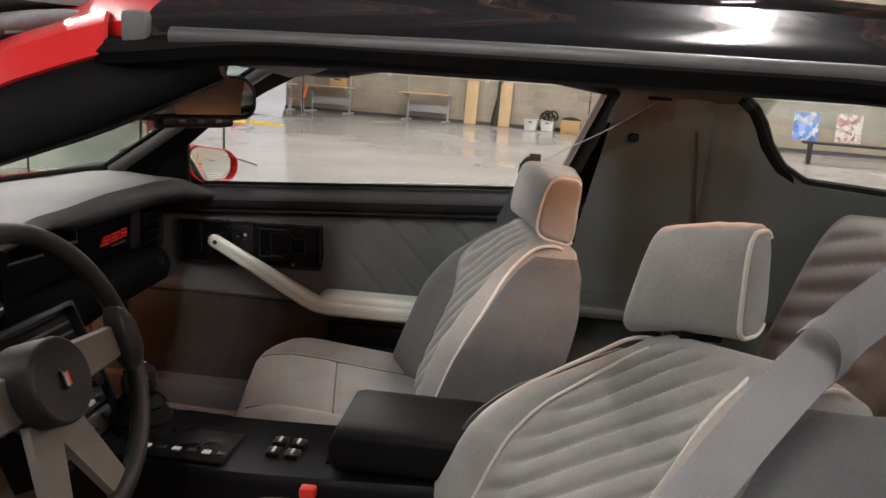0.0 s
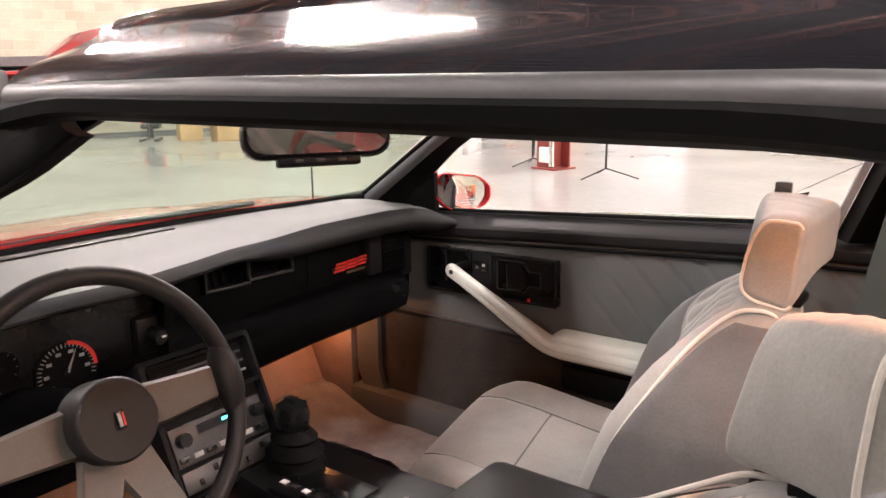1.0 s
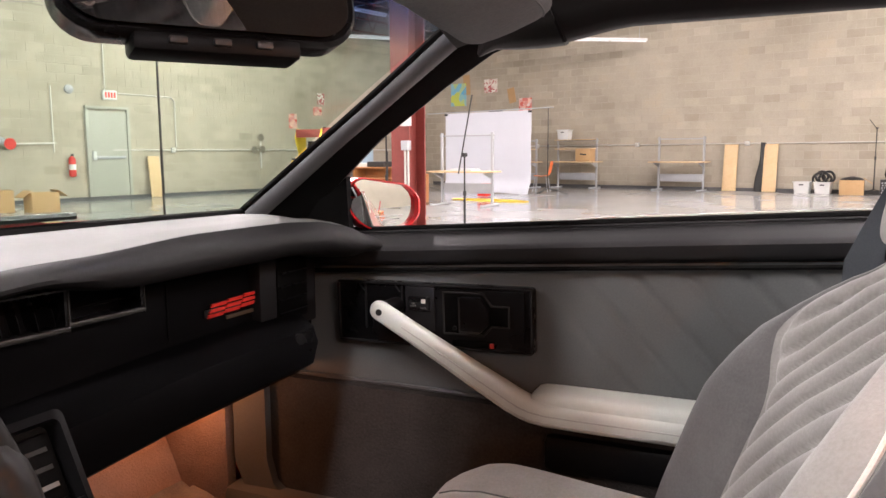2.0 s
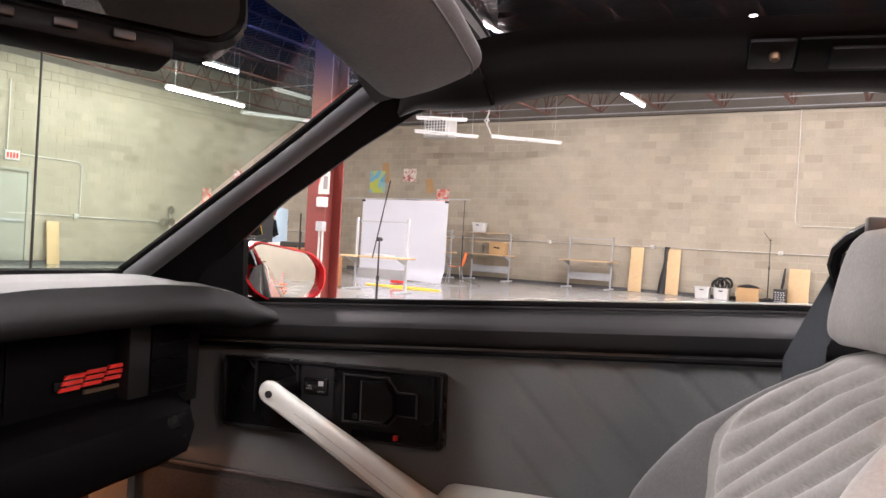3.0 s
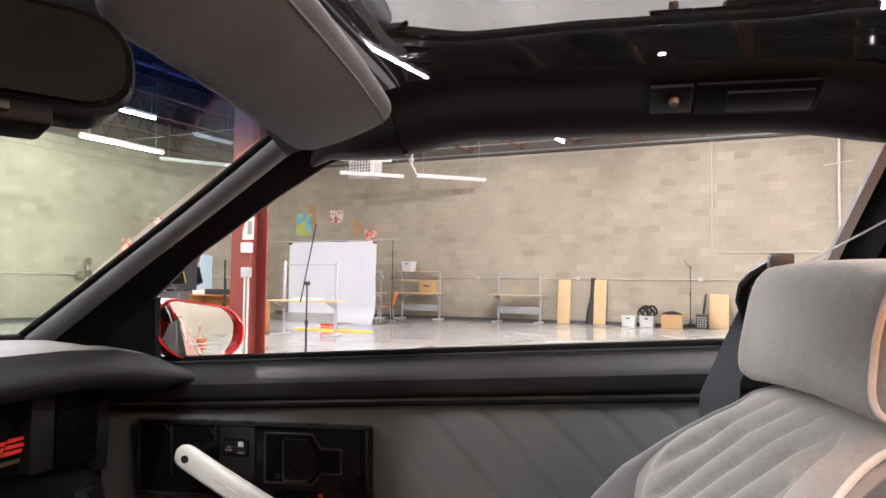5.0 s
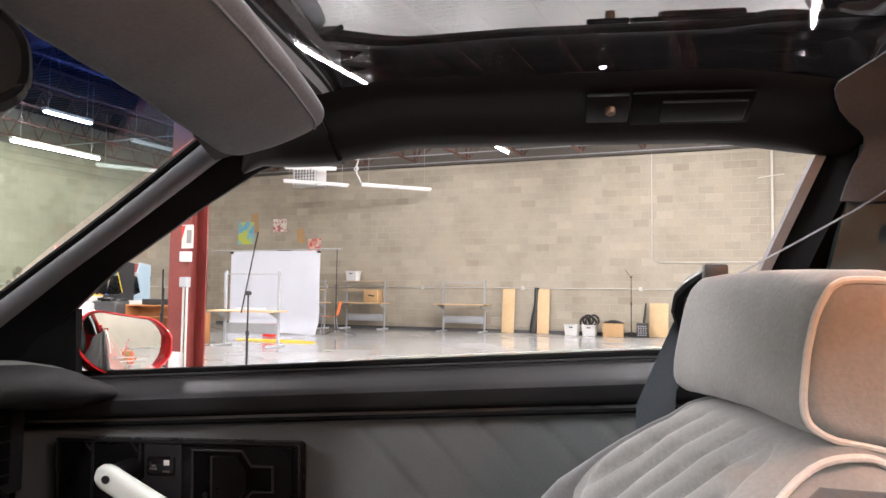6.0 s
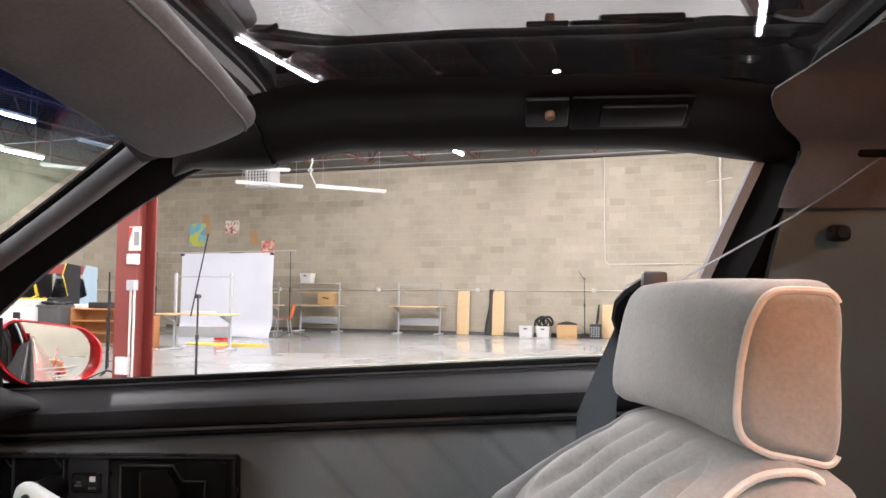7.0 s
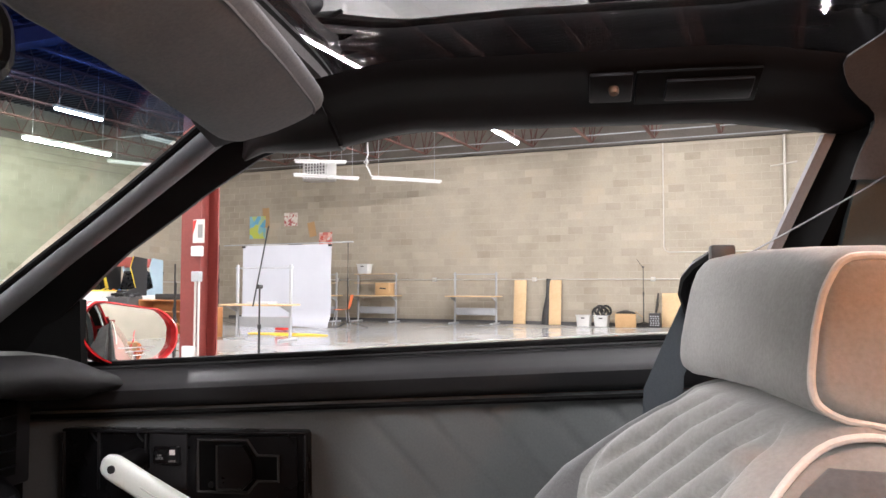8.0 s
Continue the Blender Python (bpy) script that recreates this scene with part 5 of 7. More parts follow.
for s in (-1, 1):
    sp = part("sail_panel", slab(bm_new(), sail_rows(s), (0, s * 0.015, 0)), SAIL, car, "smooth grey-green quarter trim panel")
    part("hatch_frame", tube(bm_new(), [(x + 0.22 * (s < 0), s * (lerp(0.562, 0.50, (x - 0.5) / 0.48) - 0.012), curve_at(SAIL_TOP, x)) for x in [lerp(0.49, 0.98, k / 30) for k in range(31)]], 0.014, 8), BLACK_RUBBER, car, "black rubber round the hatch opening")
    if s > 0:
        part("panel_fold", tube(bm_new(), [(0.435, 0.574, 1.105), (0.445, 0.585, 1.05), (0.452, 0.600, 0.99), (0.468, 0.614, 0.885), (0.475, 0.625, 0.80)], 0.0035, 6), DOOR_CARPET, car, "dark joint between two trim panels")
    part("trim_ledge", box(bm_new(), (0.30 + 0.3 * (s < 0), s * 0.60, 0.70), (0.34, 0.12, 0.03), 0.012), SAIL, car, "grey ledge under the quarter trim")
    part("lower_quarter", box(bm_new(), (0.47 + 0.25 * (s < 0), s * 0.655, 0.46), (0.58, 0.04, 0.5), 0.01), SAIL, car)
    hk = part("belt_anchor", box(bm_new(), (0.308 + 0.3 * (s < 0), s * 0.580, 1.083), (0.024, 0.018, 0.018), 0.006), BLACK_TRIM, car, "small grey anchor cover")
    part("anchor_screw", tube(bm_new(), [(0.308 + 0.3 * (s < 0), s * 0.569, 1.083), (0.308 + 0.3 * (s < 0), s * 0.566, 1.083)], 0.006, 10), BLACK_TRIM, hk)
    # rear window pillar between door glass and sail panel
    rows = []
    for k in range(9):
        t = k / 8
        c = Vector((lerp(0.165, 0.262, t) + 0.27 * (s < 0), s * (lerp(0.705, 0.615, t) - 0.09 * t * (s < 0)), lerp(0.92, 1.172, t)))
        rows.append([c + Vector((-0.012, s * 0.012, 0)), c + Vector((0.06, s * 0.02, 0.0)), c + Vector((0.05, -s * 0.010, 0.0)), c + Vector((0.016, -s * 0.034, 0.0))])
    part("rear_pillar", loft(bm_new(), rows, True, True), BLACK_RUBBER, car, "black pillar behind the door window")
    if s > 0:
        # weatherstrip coloured pale to carry the shine of the hall lights
        part("pillar_strip", loft(bm_new(), [[r[0] + Vector((-0.018, 0.002, -0.004)), r[0] + Vector((-0.015, -0.004, -0.004)), r[0] + Vector((-0.001, -0.004, 0)), r[0] + Vector((-0.001, 0.006, 0))] for r in rows], True, True), PILLAR_STRIP, car, "weatherstrip at the rear edge of the window, its shine put into the colour")
    rows = [[c2 + Vector((0, 0, 0)) for c2 in (Vector((0.20 + 0.1 * t + 0.3 * (s < 0), s * lerp(0.735, 0.63, t), lerp(0.93, 1.175, t))), Vector((lerp(0.62, 0.45, t), s * lerp(0.72, 0.62, t), lerp(0.94, 1.17, t))), Vector((curve_at([(0, 0.76), (0.3, 0.66), (0.45, 0.585), (0.6, 0.56), (0.8, 0.535), (1, 0.50)], t) + 0.2 * (s < 0), s * lerp(0.70, 0.605, t), lerp(0.945, 1.16, t))))] for t in [k / 8 for k in range(9)]]
    part("pillar_filler", slab(bm_new(), [[(0.19 + 0.08 * t + 0.3 * (s < 0), s * lerp(0.722, 0.616, t), lerp(0.92, 1.185, t)), (0.30 + 0.08 * t + 0.3 * (s < 0), s * lerp(0.715, 0.608, t), lerp(0.92, 1.185, t))] for t in [k / 8 for k in range(9)]], (0, s * 0.004, 0)), BLACK_RUBBER, car)
    part("roof_pillar", slab(bm_new(), rows, (0, s * 0.012, 0)), RED_PAINT, car, "red rear roof pillar")
    # the sill under the door and the carpeted kick area
    part("door_sill", box(bm_new(), (-0.35, s * 0.71, 0.325), (1.3, 0.12, 0.13), 0.02), SILL_PLASTIC, car, "grey plastic sill plate")
    inner = [(-0.905, 0.69), (-0.905, 0.55), (-0.905, 0.45), (-0.892, 0.405), (-0.85, 0.372), (-0.75, 0.364), (-0.5, 0.36), (0.2, 0.36)]
    outer = [(-0.985, 0.69), (-0.985, 0.55), (-0.985, 0.43), (-0.955, 0.365), (-0.88, 0.325), (-0.75, 0.318), (-0.5, 0.315), (0.2, 0.315)]
    rows = [[(a, s * 0.70, b), (a - 0.004, s * 0.676, b - 0.004), (p + 0.004, s * 0.672, q + 0.004), (p, s * 0.70, q)] for (a, b), (p, q) in zip(inner, outer)]
    part("door_frame_trim", loft(bm_new(), rows, True, True), SILL_PLASTIC, car, "grey plastic trim round the door foot")

# floor pan, tunnel, firewall
part("carpet", slab(bm_new(), [[(x, y, z + 0.012 * noise.noise(Vector((x * 9, y * 9, 0)))) for y in [lerp(-0.68, 0.68, k / 40) for k in range(41)]] for x, z in [(-1.18, 0.42), (-1.05, 0.34), (-0.95, 0.315), (-0.85, 0.31), (-0.7, 0.30), (-0.4, 0.29), (-0.1, 0.29), (0.2, 0.30), (0.4, 0.36), (0.5, 0.42)]], (0, 0, -0.02)), CARPET, car, "worn grey-brown floor carpet")
part("tunnel", loft(bm_new(), [[(x, y, z) for y, z in ((-0.17, 0.28), (-0.14, 0.46), (-0.10, 0.5), (0.10, 0.5), (0.14, 0.46), (0.17, 0.28))] for x in (-1.15, -0.8, -0.4, 0.5)], False), CARPET, car, "carpeted centre tunnel")
part("firewall", slab(bm_new(), [[(x, y, z) for y in (-0.7, -0.35, 0, 0.35, 0.7)] for x, z in ((-1.10, 0.36), (-1.16, 0.5), (-1.16, 0.88))], (-0.02, 0, 0)), KICK_CARPET, car, "pale carpeted footwell front")
for s in (-1, 1):
    part("kick_panel", box(bm_new(), (-1.075, s * 0.675, 0.58), (0.17, 0.03, 0.56), 0.01), KICK_CARPET, car, "pale carpeted kick panel")
part("floor_mat", slab(bm_new(), [[(x, y, 0.335 + 0.008 * noise.noise(Vector((x * 14, y * 14, 3))) + 0.06 * smooth(-0.85, -1.05, x)) for y in [lerp(0.2, 0.62, k / 16) for k in range(17)]] for x in [lerp(-1.04, -0.5, i / 14) for i in range(15)]], (0, 0, -0.012)), CARPET, car, "worn carpet floor mat")
# luggage floor and rear bulkhead
part("rear_floor", slab(bm_new(), [[(x, y, z) for y in (-0.6, -0.3, 0, 0.3, 0.6)] for x, z in ((0.80, 0.62), (1.3, 0.64), (1.9, 0.7))], (0, 0, -0.02)), CARPET, car, "carpeted luggage floor")

# ---------------------------------------------------------------- doors
def door(s, passenger):
    name = "passenger_door" if passenger else "driver_door"
    ob = car_thing("passenger_side_door" if passenger else "driver_side_door", "red closed door with a grey cloth inner panel", "door", (-0.35, s * 0.8, 0.25), "car doors")
    part("outer_skin", slab(bm_new(), side_rows(-0.965, 0.325, 12, s), (0, -s * 0.012, 0)), RED_PAINT, ob, "glossy red outer skin")
    part("inner_sheet", box(bm_new(), (-0.33, s * 0.752, 0.575), (1.26, 0.006, 0.55), 0.002), BLACK_RUBBER, ob, "dark inner door sheet")
    xs = [lerp(-0.86, 0.26, i / 28) for i in range(29)]
    # padded sill roll: window seal, bright edge, rounded black pad
    rows = []
    for x in xs:
        b = belt(x)
        rows.append([(x, s * y, b + z) for y, z in ((0.762, -0.03), (0.762, 0.0), (0.752, 0.002), (0.749, -0.004), (0.742, -0.005), (0.738, -0.008), (0.722, -0.0145), (0.708, -0.0215), (0.702, -0.0255), (0.699, -0.030), (0.700, -0.034), (0.705, -0.046), (0.709, -0.052), (0.716, -0.055), (0.74, -0.06))])
    part("sill_pad", loft(bm_new(), rows, False), SILL_PAD, ob, "black grained sill pad")
    part("window_seal", tube(bm_new(), [(x, s * 0.757, belt(x) + 0.003) for x in xs], 0.006, 8), BLACK_RUBBER, ob)
    part("bright_edge", tube(bm_new(), [(x, s * 0.744, belt(x) - 0.001) for x in xs], 0.0015, 6), DASH_MID, ob)
    # cloth panel with slanting pressed ribs
    rows = []
    n = 280
    for i in range(n + 1):
        x = lerp(-0.90, 0.26, i / n)
        col = []
        for k in range(57):
            z = lerp(0.612, belt(x) - 0.058, k / 56)
            q = (x + (z - 0.8) * 0.95) / 0.085
            f = q - math.floor(q)
            groove = math.exp(-((f - 0.5) / 0.10) ** 2) * smooth(-0.36, -0.25, x)
            col.append((x, s * (0.722 + 0.0042 * groove), z))
        rows.append(col)
    part("cloth_panel", loft(bm_new(), rows), DOOR_CLOTH, ob, "grey cloth panel with slanting pressed ribs")
    part("seam_cord", tube(bm_new(), [(x, s * 0.712, belt(x) - 0.064) for x in xs], 0.004, 6), BLACK_RUBBER, ob)
    # carpeted lower panel, rounded at the front foot
    pts = [(-0.935, 0.608)] + [(-0.875 - 0.06 * math.cos(a), 0.44 - 0.06 * math.sin(a)) for a in [radians(90 * k / 6) for k in range(7)]] + [(-0.3, 0.372), (0.24, 0.37), (0.24, 0.608)]
    part("lower_panel", prism(bm_new(), [(x, s * 0.690, z) for x, z in pts], (0, s * 0.026, 0)), DOOR_CARPET, ob, "brown-grey carpeted lower panel")
    part("divider_strip", tube(bm_new(), [(-0.89, s * 0.714, 0.612), (0.24, s * 0.714, 0.612)], 0.004, 6), SILL_PLASTIC, ob)
    part("end_cap", box(bm_new(), (0.285, s * 0.74, 0.65), (0.05, 0.12, 0.5), 0.01), BLACK_TRIM, ob)
    # pull bar and arm rest
    bar = [(-0.644, 0.652, 0.757), (-0.60, 0.652, 0.734), (-0.56, 0.654, 0.712), (-0.52, 0.656, 0.690), (-0.48, 0.659, 0.667), (-0.44, 0.662, 0.645), (-0.418, 0.665, 0.632), (-0.400, 0.667, 0.623), (-0.385, 0.669, 0.6175), (-0.36, 0.670, 0.614), (-0.31, 0.671, 0.613), (-0.2, 0.671, 0.613), (-0.08, 0.671, 0.613), (0.03, 0.671, 0.613), (0.055, 0.675, 0.611), (0.068, 0.69, 0.611)]
    rows, groove, under = [], [], []
    for i, (x, y, z) in enumerate(bar):
        q = smooth(-0.43, -0.375, x)
        h, w = lerp(0.0165, 0.0195, smooth(-0.64, -0.40, x)), lerp(0.011, 0.022, smooth(-0.60, -0.34, x))
        h *= 1 - 0.35 * smooth(0.03, 0.07, x)
        nrm = Vector((0.48, 0, 0.88)).lerp(Vector((0, 0, 1)), q).normalized()
        c0 = Vector((x, s * y, z))
        rows.append([c0 + nrm * (h * math.copysign(abs(math.sin(a)) ** 0.62, math.sin(a))) + Vector((0, s * w * math.copysign(abs(math.cos(a)) ** 0.62, math.cos(a)), 0)) for a in [k * math.tau / 24 for k in range(24)]])
        if 0 < i < len(bar) - 2:
            groove.append(c0 + nrm * (0.10 * h) - Vector((0, s * (w + 0.0001), 0)))
            under.append(c0 - nrm * (0.55 * h) - Vector((0, s * (w * 0.93), 0)))
    b0 = bar[0]
    tip = [[Vector((b0[0], s * b0[1], b0[2])) + (Vector((0.48, 0, 0.88)) * (0.017 * math.copysign(abs(math.sin(a)) ** 0.62, math.sin(a))) + Vector((0, s * 0.011 * math.copysign(abs(math.cos(a)) ** 0.62, math.cos(a)), 0))) * k - Vector((0.88, 0, -0.48)) * d for a in [j * math.tau / 24 for j in range(24)]] for k, d in ((0.2, 0.019), (0.65, 0.015), (0.9, 0.008))]
    pb = part("pull_bar", loft(bm_new(), tip + rows, True, True), PALE_VINYL, ob, "pale grey slanting pull bar running into the arm rest", angle=60)
    # groove shade drawn as thin cords in a darker tone of the vinyl
    part("bar_groove", tube(bm_new(), groove, 0.0010, 6), BAR_SHADE, pb)
    part("bar_groove", tube(bm_new(), under, 0.0009, 6), BAR_SHADE, pb)
    part("bar_screw", tube(bm_new(), [(-0.641, s * 0.644, 0.757), (-0.641, s * 0.639, 0.757)], 0.0055, 12), BLACK_METAL, pb, "dark screw hole")
    part("bar_post", tube(bm_new(), [(-0.642, s * 0.655, 0.757), (-0.642, s * 0.725, 0.757)], 0.015, 12), BLACK_TRIM, ob)
    rows = []
    for x, w, top, bot in ((-0.388, 0.055, 0.640, 0.604), (-0.384, 0.066, 0.645, 0.600), (-0.376, 0.070, 0.648, 0.596), (-0.35, 0.072, 0.649, 0.594), (-0.2, 0.072, 0.650, 0.592), (0.0, 0.072, 0.650, 0.592), (0.05, 0.066, 0.647, 0.594), (0.07, 0.05, 0.642, 0.6)):
        cy, cz, h = 0.727 - w / 2, (top + bot) / 2, (top - bot) / 2
        rows.append([(x, s * (cy + w / 2 * math.copysign(abs(math.cos(a)) ** 0.45, math.cos(a))), cz + h * math.copysign(abs(math.sin(a)) ** 0.45, math.sin(a))) for a in [k * math.tau / 24 for k in range(24)]])
    part("arm_rest", loft(bm_new(), rows, True, True), PALE_VINYL, ob, "pale grey padded arm rest")
    part("map_pocket", box(bm_new(), (-0.15, s * 0.692, 0.545), (0.44, 0.03, 0.06), 0.012), BLACK_TRIM, ob)
    # handle plate
    tilt = Matrix.Translation((-0.578, s * 0.722, 0.744)) @ pose(0, 0, 0, 0, -1.2, 0)
    pl = part("handle_plate", prism(bm_new(), [(x, 0, z) for x, z in rounded(0.365, 0.110, 0.006)], (0, -s * 0.014, 0)), BLACK_GLOSS, ob, "black door handle plate", m=BASES[ob.name] @ tilt)

    def on_plate(nm, c, sz, bev, mat, lab=""):
        return part(nm, box(bm_new(), (c[0], -s * c[1], c[2]), sz, bev), mat, pl, lab)
    # rims and dividers lighter than the plate, for light caught on their edges
    for z in (0.0525, -0.0525):
        on_plate("plate_rim", (0.0, 0.0155, z), (0.361, 0.007, 0.0045), 0.002, DASH_MID)
    for x in (-0.180, 0.180):
        on_plate("plate_rim", (x, 0.0155, 0.0), (0.0045, 0.007, 0.100), 0.002, DASH_MID)
    for x in (-0.125, -0.053):
        on_plate("divider", (x, 0.0155, 0.010), (0.003, 0.005, 0.078), 0.0014, DASH_MID)
    on_plate("switch_panel", (-0.018, 0.016, 0.012), (0.056, 0.006, 0.076), 0.003, DASH_MID)
    on_plate("lock_switch", (-0.018, 0.021, 0.021), (0.04, 0.006, 0.024), 0.002, BLACK_GLOSS)
    # handle: a frame round a deep well, with the pull lever standing in it
    well = [(0.026, -0.028), (0.098, -0.028), (0.112, -0.012), (0.142, -0.012), (0.142, 0.022), (0.112, 0.022), (0.098, 0.042), (0.026, 0.042)]
    part("handle_surround", prism(bm_new(), [(x, -s * 0.014, z) for x, z in ((0.014, -0.036), (0.168, -0.036), (0.168, 0.047), (0.014, 0.047))], (0, -s * 0.003, 0)), BLACK_GLOSS, pl)
    # highlight round the well drawn as a lighter grey cord
    part("handle_highlight", tube(bm_new(), [(x, -s * 0.0175, z) for x, z in well + well[:1]], 0.0022, 6), RADIO, pl)
    part("handle_well", prism(bm_new(), [(x, -s * 0.0145, z) for x, z in well], (0, -s * 0.0032, 0)), BLACK_RUBBER, pl, "deep black handle well")
    lever = [(0.058, -0.022), (0.094, -0.022), (0.108, -0.008), (0.108, 0.016), (0.094, 0.036), (0.058, 0.036)]
    lv = part("handle_lever", prism(bm_new(), [(x, -s * 0.0175, z) for x, z in lever], (0, -s * 0.009, 0)), BLACK_GLOSS, pl, "dark pull lever")
    # highlights on the lever drawn as lighter grey cords
    part("lever_highlight", tube(bm_new(), [(x, -s * 0.0268, z) for x, z in lever[5:] + lever[:1]], 0.0014, 6), RADIO, lv)
    part("lever_highlight", tube(bm_new(), [(x, -s * 0.0268, z) for x, z in lever[:2]], 0.0014, 6), RADIO, lv)
    part("well_stop", tube(bm_new(), [(0.046, -s * 0.017, -0.018), (0.046, -s * 0.021, -0.018)], 0.004, 10), DASH_MID, pl)
    on_plate("lock_slot", (0.078, 0.016, -0.0435), (0.075, 0.005, 0.012), 0.002, BLACK_RUBBER)
    on_plate("lock_slider", (0.112, 0.0195, -0.0435), (0.0065, 0.006, 0.008), 0.001, RED_MARK, "red lock slider")
    for i, txt in enumerate(("UN\nLOCK", "LOCK")):
        lettering("letters", txt, 0.0040, GREY_MARK, pl, Matrix.Translation((-0.0275 + 0.019 * i, -s * 0.0245, 0.019 if i == 0 else 0.0135)) @ pose(0, 0, 0, 90, 0, 0 if s > 0 else 180))
    part("lock_symbol", box(bm_new(), (-0.0085, -s * 0.0245, 0.0255), (0.008, 0.001, 0.007), 0.0003), WHITE_MARK, pl, "white car-door symbol")
    for x in (-0.133, -0.062, 0.160):
        part("rib", box(bm_new(), (0, 0, 0), (0.002, 0.003, 0.015)), DASH_MID, pl, m=pose(x, -s * 0.0155, 0.044, 0, -40, 0))
    return ob


passenger_door = door(1, True)
driver_door = door(-1, False)

# the passenger window glass, wound down into the door with a sliver of its edge left showing
edge = [(-0.745, 0.66), (-0.66, 0.76), (-0.56, 0.845), (-0.46, 0.893)] + [(x, belt(x) + 0.010 * smooth(-0.46, -0.30, x)) for x in (-0.40, -0.34, -0.28, -0.2, -0.1, 0.0, 0.1, 0.18)] + [(0.20, 0.928), (0.206, 0.915)]


def pane_y(z):
    return lerp(0.778, 0.768, (z - 0.60) / 0.33)


outline = edge + [(0.168, 0.60), (-0.745, 0.58)]
pane = part("window_glass", prism(bm_new(), [(x, pane_y(z), z) for x, z in outline], (0, 0.004, 0)), SIDE_GLASS, passenger_door, "clear green-tinted window glass wound down into the door", smoothed=False)
pane.visible_shadow = False
part("glass_edge", tube(bm_new(), [(x, pane_y(z) + 0.002, z) for x, z in edge], 0.0016, 6), EDGE, pane, "pale ground glass edge")

# ---------------------------------------------------------------- door mirror
dm = car_thing("door_mirror", "red door mirror on the passenger side", "door mirror", (-0.80, 0.83, 0.90))
face = Matrix.Translation((-0.714, 0.785, 0.924)) @ pose(0, 0, 0, 0, -2.2, -30)
ring = [(y - 0.62 * min(0.0, z) * smooth(0.03, -0.06, y), z * (1 - 0.10 * (y / 0.08)) * (1 - 0.42 * max(0.0, y / 0.08) ** 2.4 * (z > 0)) + 0.004 * smooth(0.02, -0.06, y)) for y, z in rounded(0.160, 0.092, 0.036, 7)]
rows = [[face @ Vector((x, y * k, z * k - 0.004 * (1 - k))) for y, z in ring] for x, k in ((-0.012, 0.90), (0.008, 0.915), (0.013, 0.94), (0.012, 0.98), (-0.01, 1.015), (-0.05, 1.0), (-0.09, 0.75), (-0.11, 0.35))]
part("housing", loft(bm_new(), rows, True, True), RED_PAINT, dm, "glossy red housing")
part("mirror_glass", loft(bm_new(), [[face @ pose(0, 0, 0, 0, 2.4, 4) @ Vector((x - ((y * k) ** 2 + (z * k) ** 2) / 1.7, y * k, z * k)) for y, z in ring] for x, k in ((-0.002, 0.912), (0.0095, 0.912), (0.0095, 0.75), (0.0095, 0.6), (0.0095, 0.45), (0.0095, 0.3), (0.0095, 0.15), (0.0095, 0.03))], True, True), MIRROR, dm, "convex mirror glass")
part("stem", box(bm_new(), (-0.785, 0.742, 0.915), (0.06, 0.05, 0.05), 0.012), RED_PAINT, dm)
for i in range(3):
    part("caution_bar", box(bm_new(), (0.0090, 0.012 + 0.002 * i, -0.020 - 0.006 * i), (0.0006, 0.062 - 0.02 * i, 0.0016)), STEEL, dm, "unreadable pale caution line", m=BASES[dm.name] @ face @ pose(0, 0, 0, 0, 2.4, 4))

# ---------------------------------------------------------------- dashboard
dash = car_thing("dashboard", "charcoal dashboard with a top pad coloured as lit", "dashboard", (-0.85, 0, 0.6))


def lip_x(y):
    return curve_at([(-0.66, -0.66), (-0.52, -0.62), (-0.36, -0.612), (-0.18, -0.63), (-0.10, -0.648), (-0.02, -0.665), (0.06, -0.688), (0.1, -0.692), (0.55, -0.70), (0.62, -0.70), (0.70, -0.665)], y)


def lip_z(y):
    return curve_at([(-0.66, 0.885), (-0.5, 0.905), (-0.3, 0.907), (-0.12, 0.900), (0.0, 0.900), (0.3, 0.899), (0.5, 0.897), (0.6, 0.89), (0.66, 0.878), (0.70, 0.868)], y)


rows, lips = [], []
for k in range(81):
    y = lerp(-0.70, 0.70, k / 80)
    lx, lz = lip_x(y), lip_z(y)
    back = -0.92 - 0.07 * (1 - (y / 0.7) ** 2)
    end = smooth(0.58, 0.70, abs(y))
    th = lerp(1.0, 2.3, smooth(0.05, 0.2, y)) * (1 - 0.5 * smooth(0.655, 0.70, y))
    cr = lerp(0.0125, 0.023, smooth(0.12, 0.32, y)) * (1 - 0.55 * smooth(0.645, 0.70, y))
    rows.append([(back, y, 0.912 - 0.01 * end), (lerp(back, lx, 0.25), y, 0.918 - 0.02 * end), (lerp(back, lx, 0.45), y, 0.9195 - 0.025 * end), (lerp(back, lx, 0.6), y, lerp(0.920, lz + cr, 0.55) - 0.018 * end), (lx - 0.07, y, lz + cr * 0.98), (lx - 0.045, y, lz + cr), (lx - 0.022, y, lz + cr * 0.8)])
    lips.append([(lx - 0.022, y, lz + cr * 0.8), (lx - 0.007, y, lz + cr * 0.3), (lx, y, lz - 0.004 * th), (lx, y, lz - 0.008 * th), (lx - 0.006, y, lz - 0.012 * th), (lx - 0.02, y, lz - 0.0145 * th), (lx - 0.05, y, lz - 0.016 * th), (lx - 0.14, y, lz - 0.018 * th)])
# one pad in two tones: lit top, shaded front roll
part("top_pad", loft(bm_new(), rows), DASH_TOP, dash, "grained top pad, coloured light as lit from above")
part("pad_lip", loft(bm_new(), lips), PAD_LIP, dash, "rolled front edge of the pad, coloured dark as in shade")
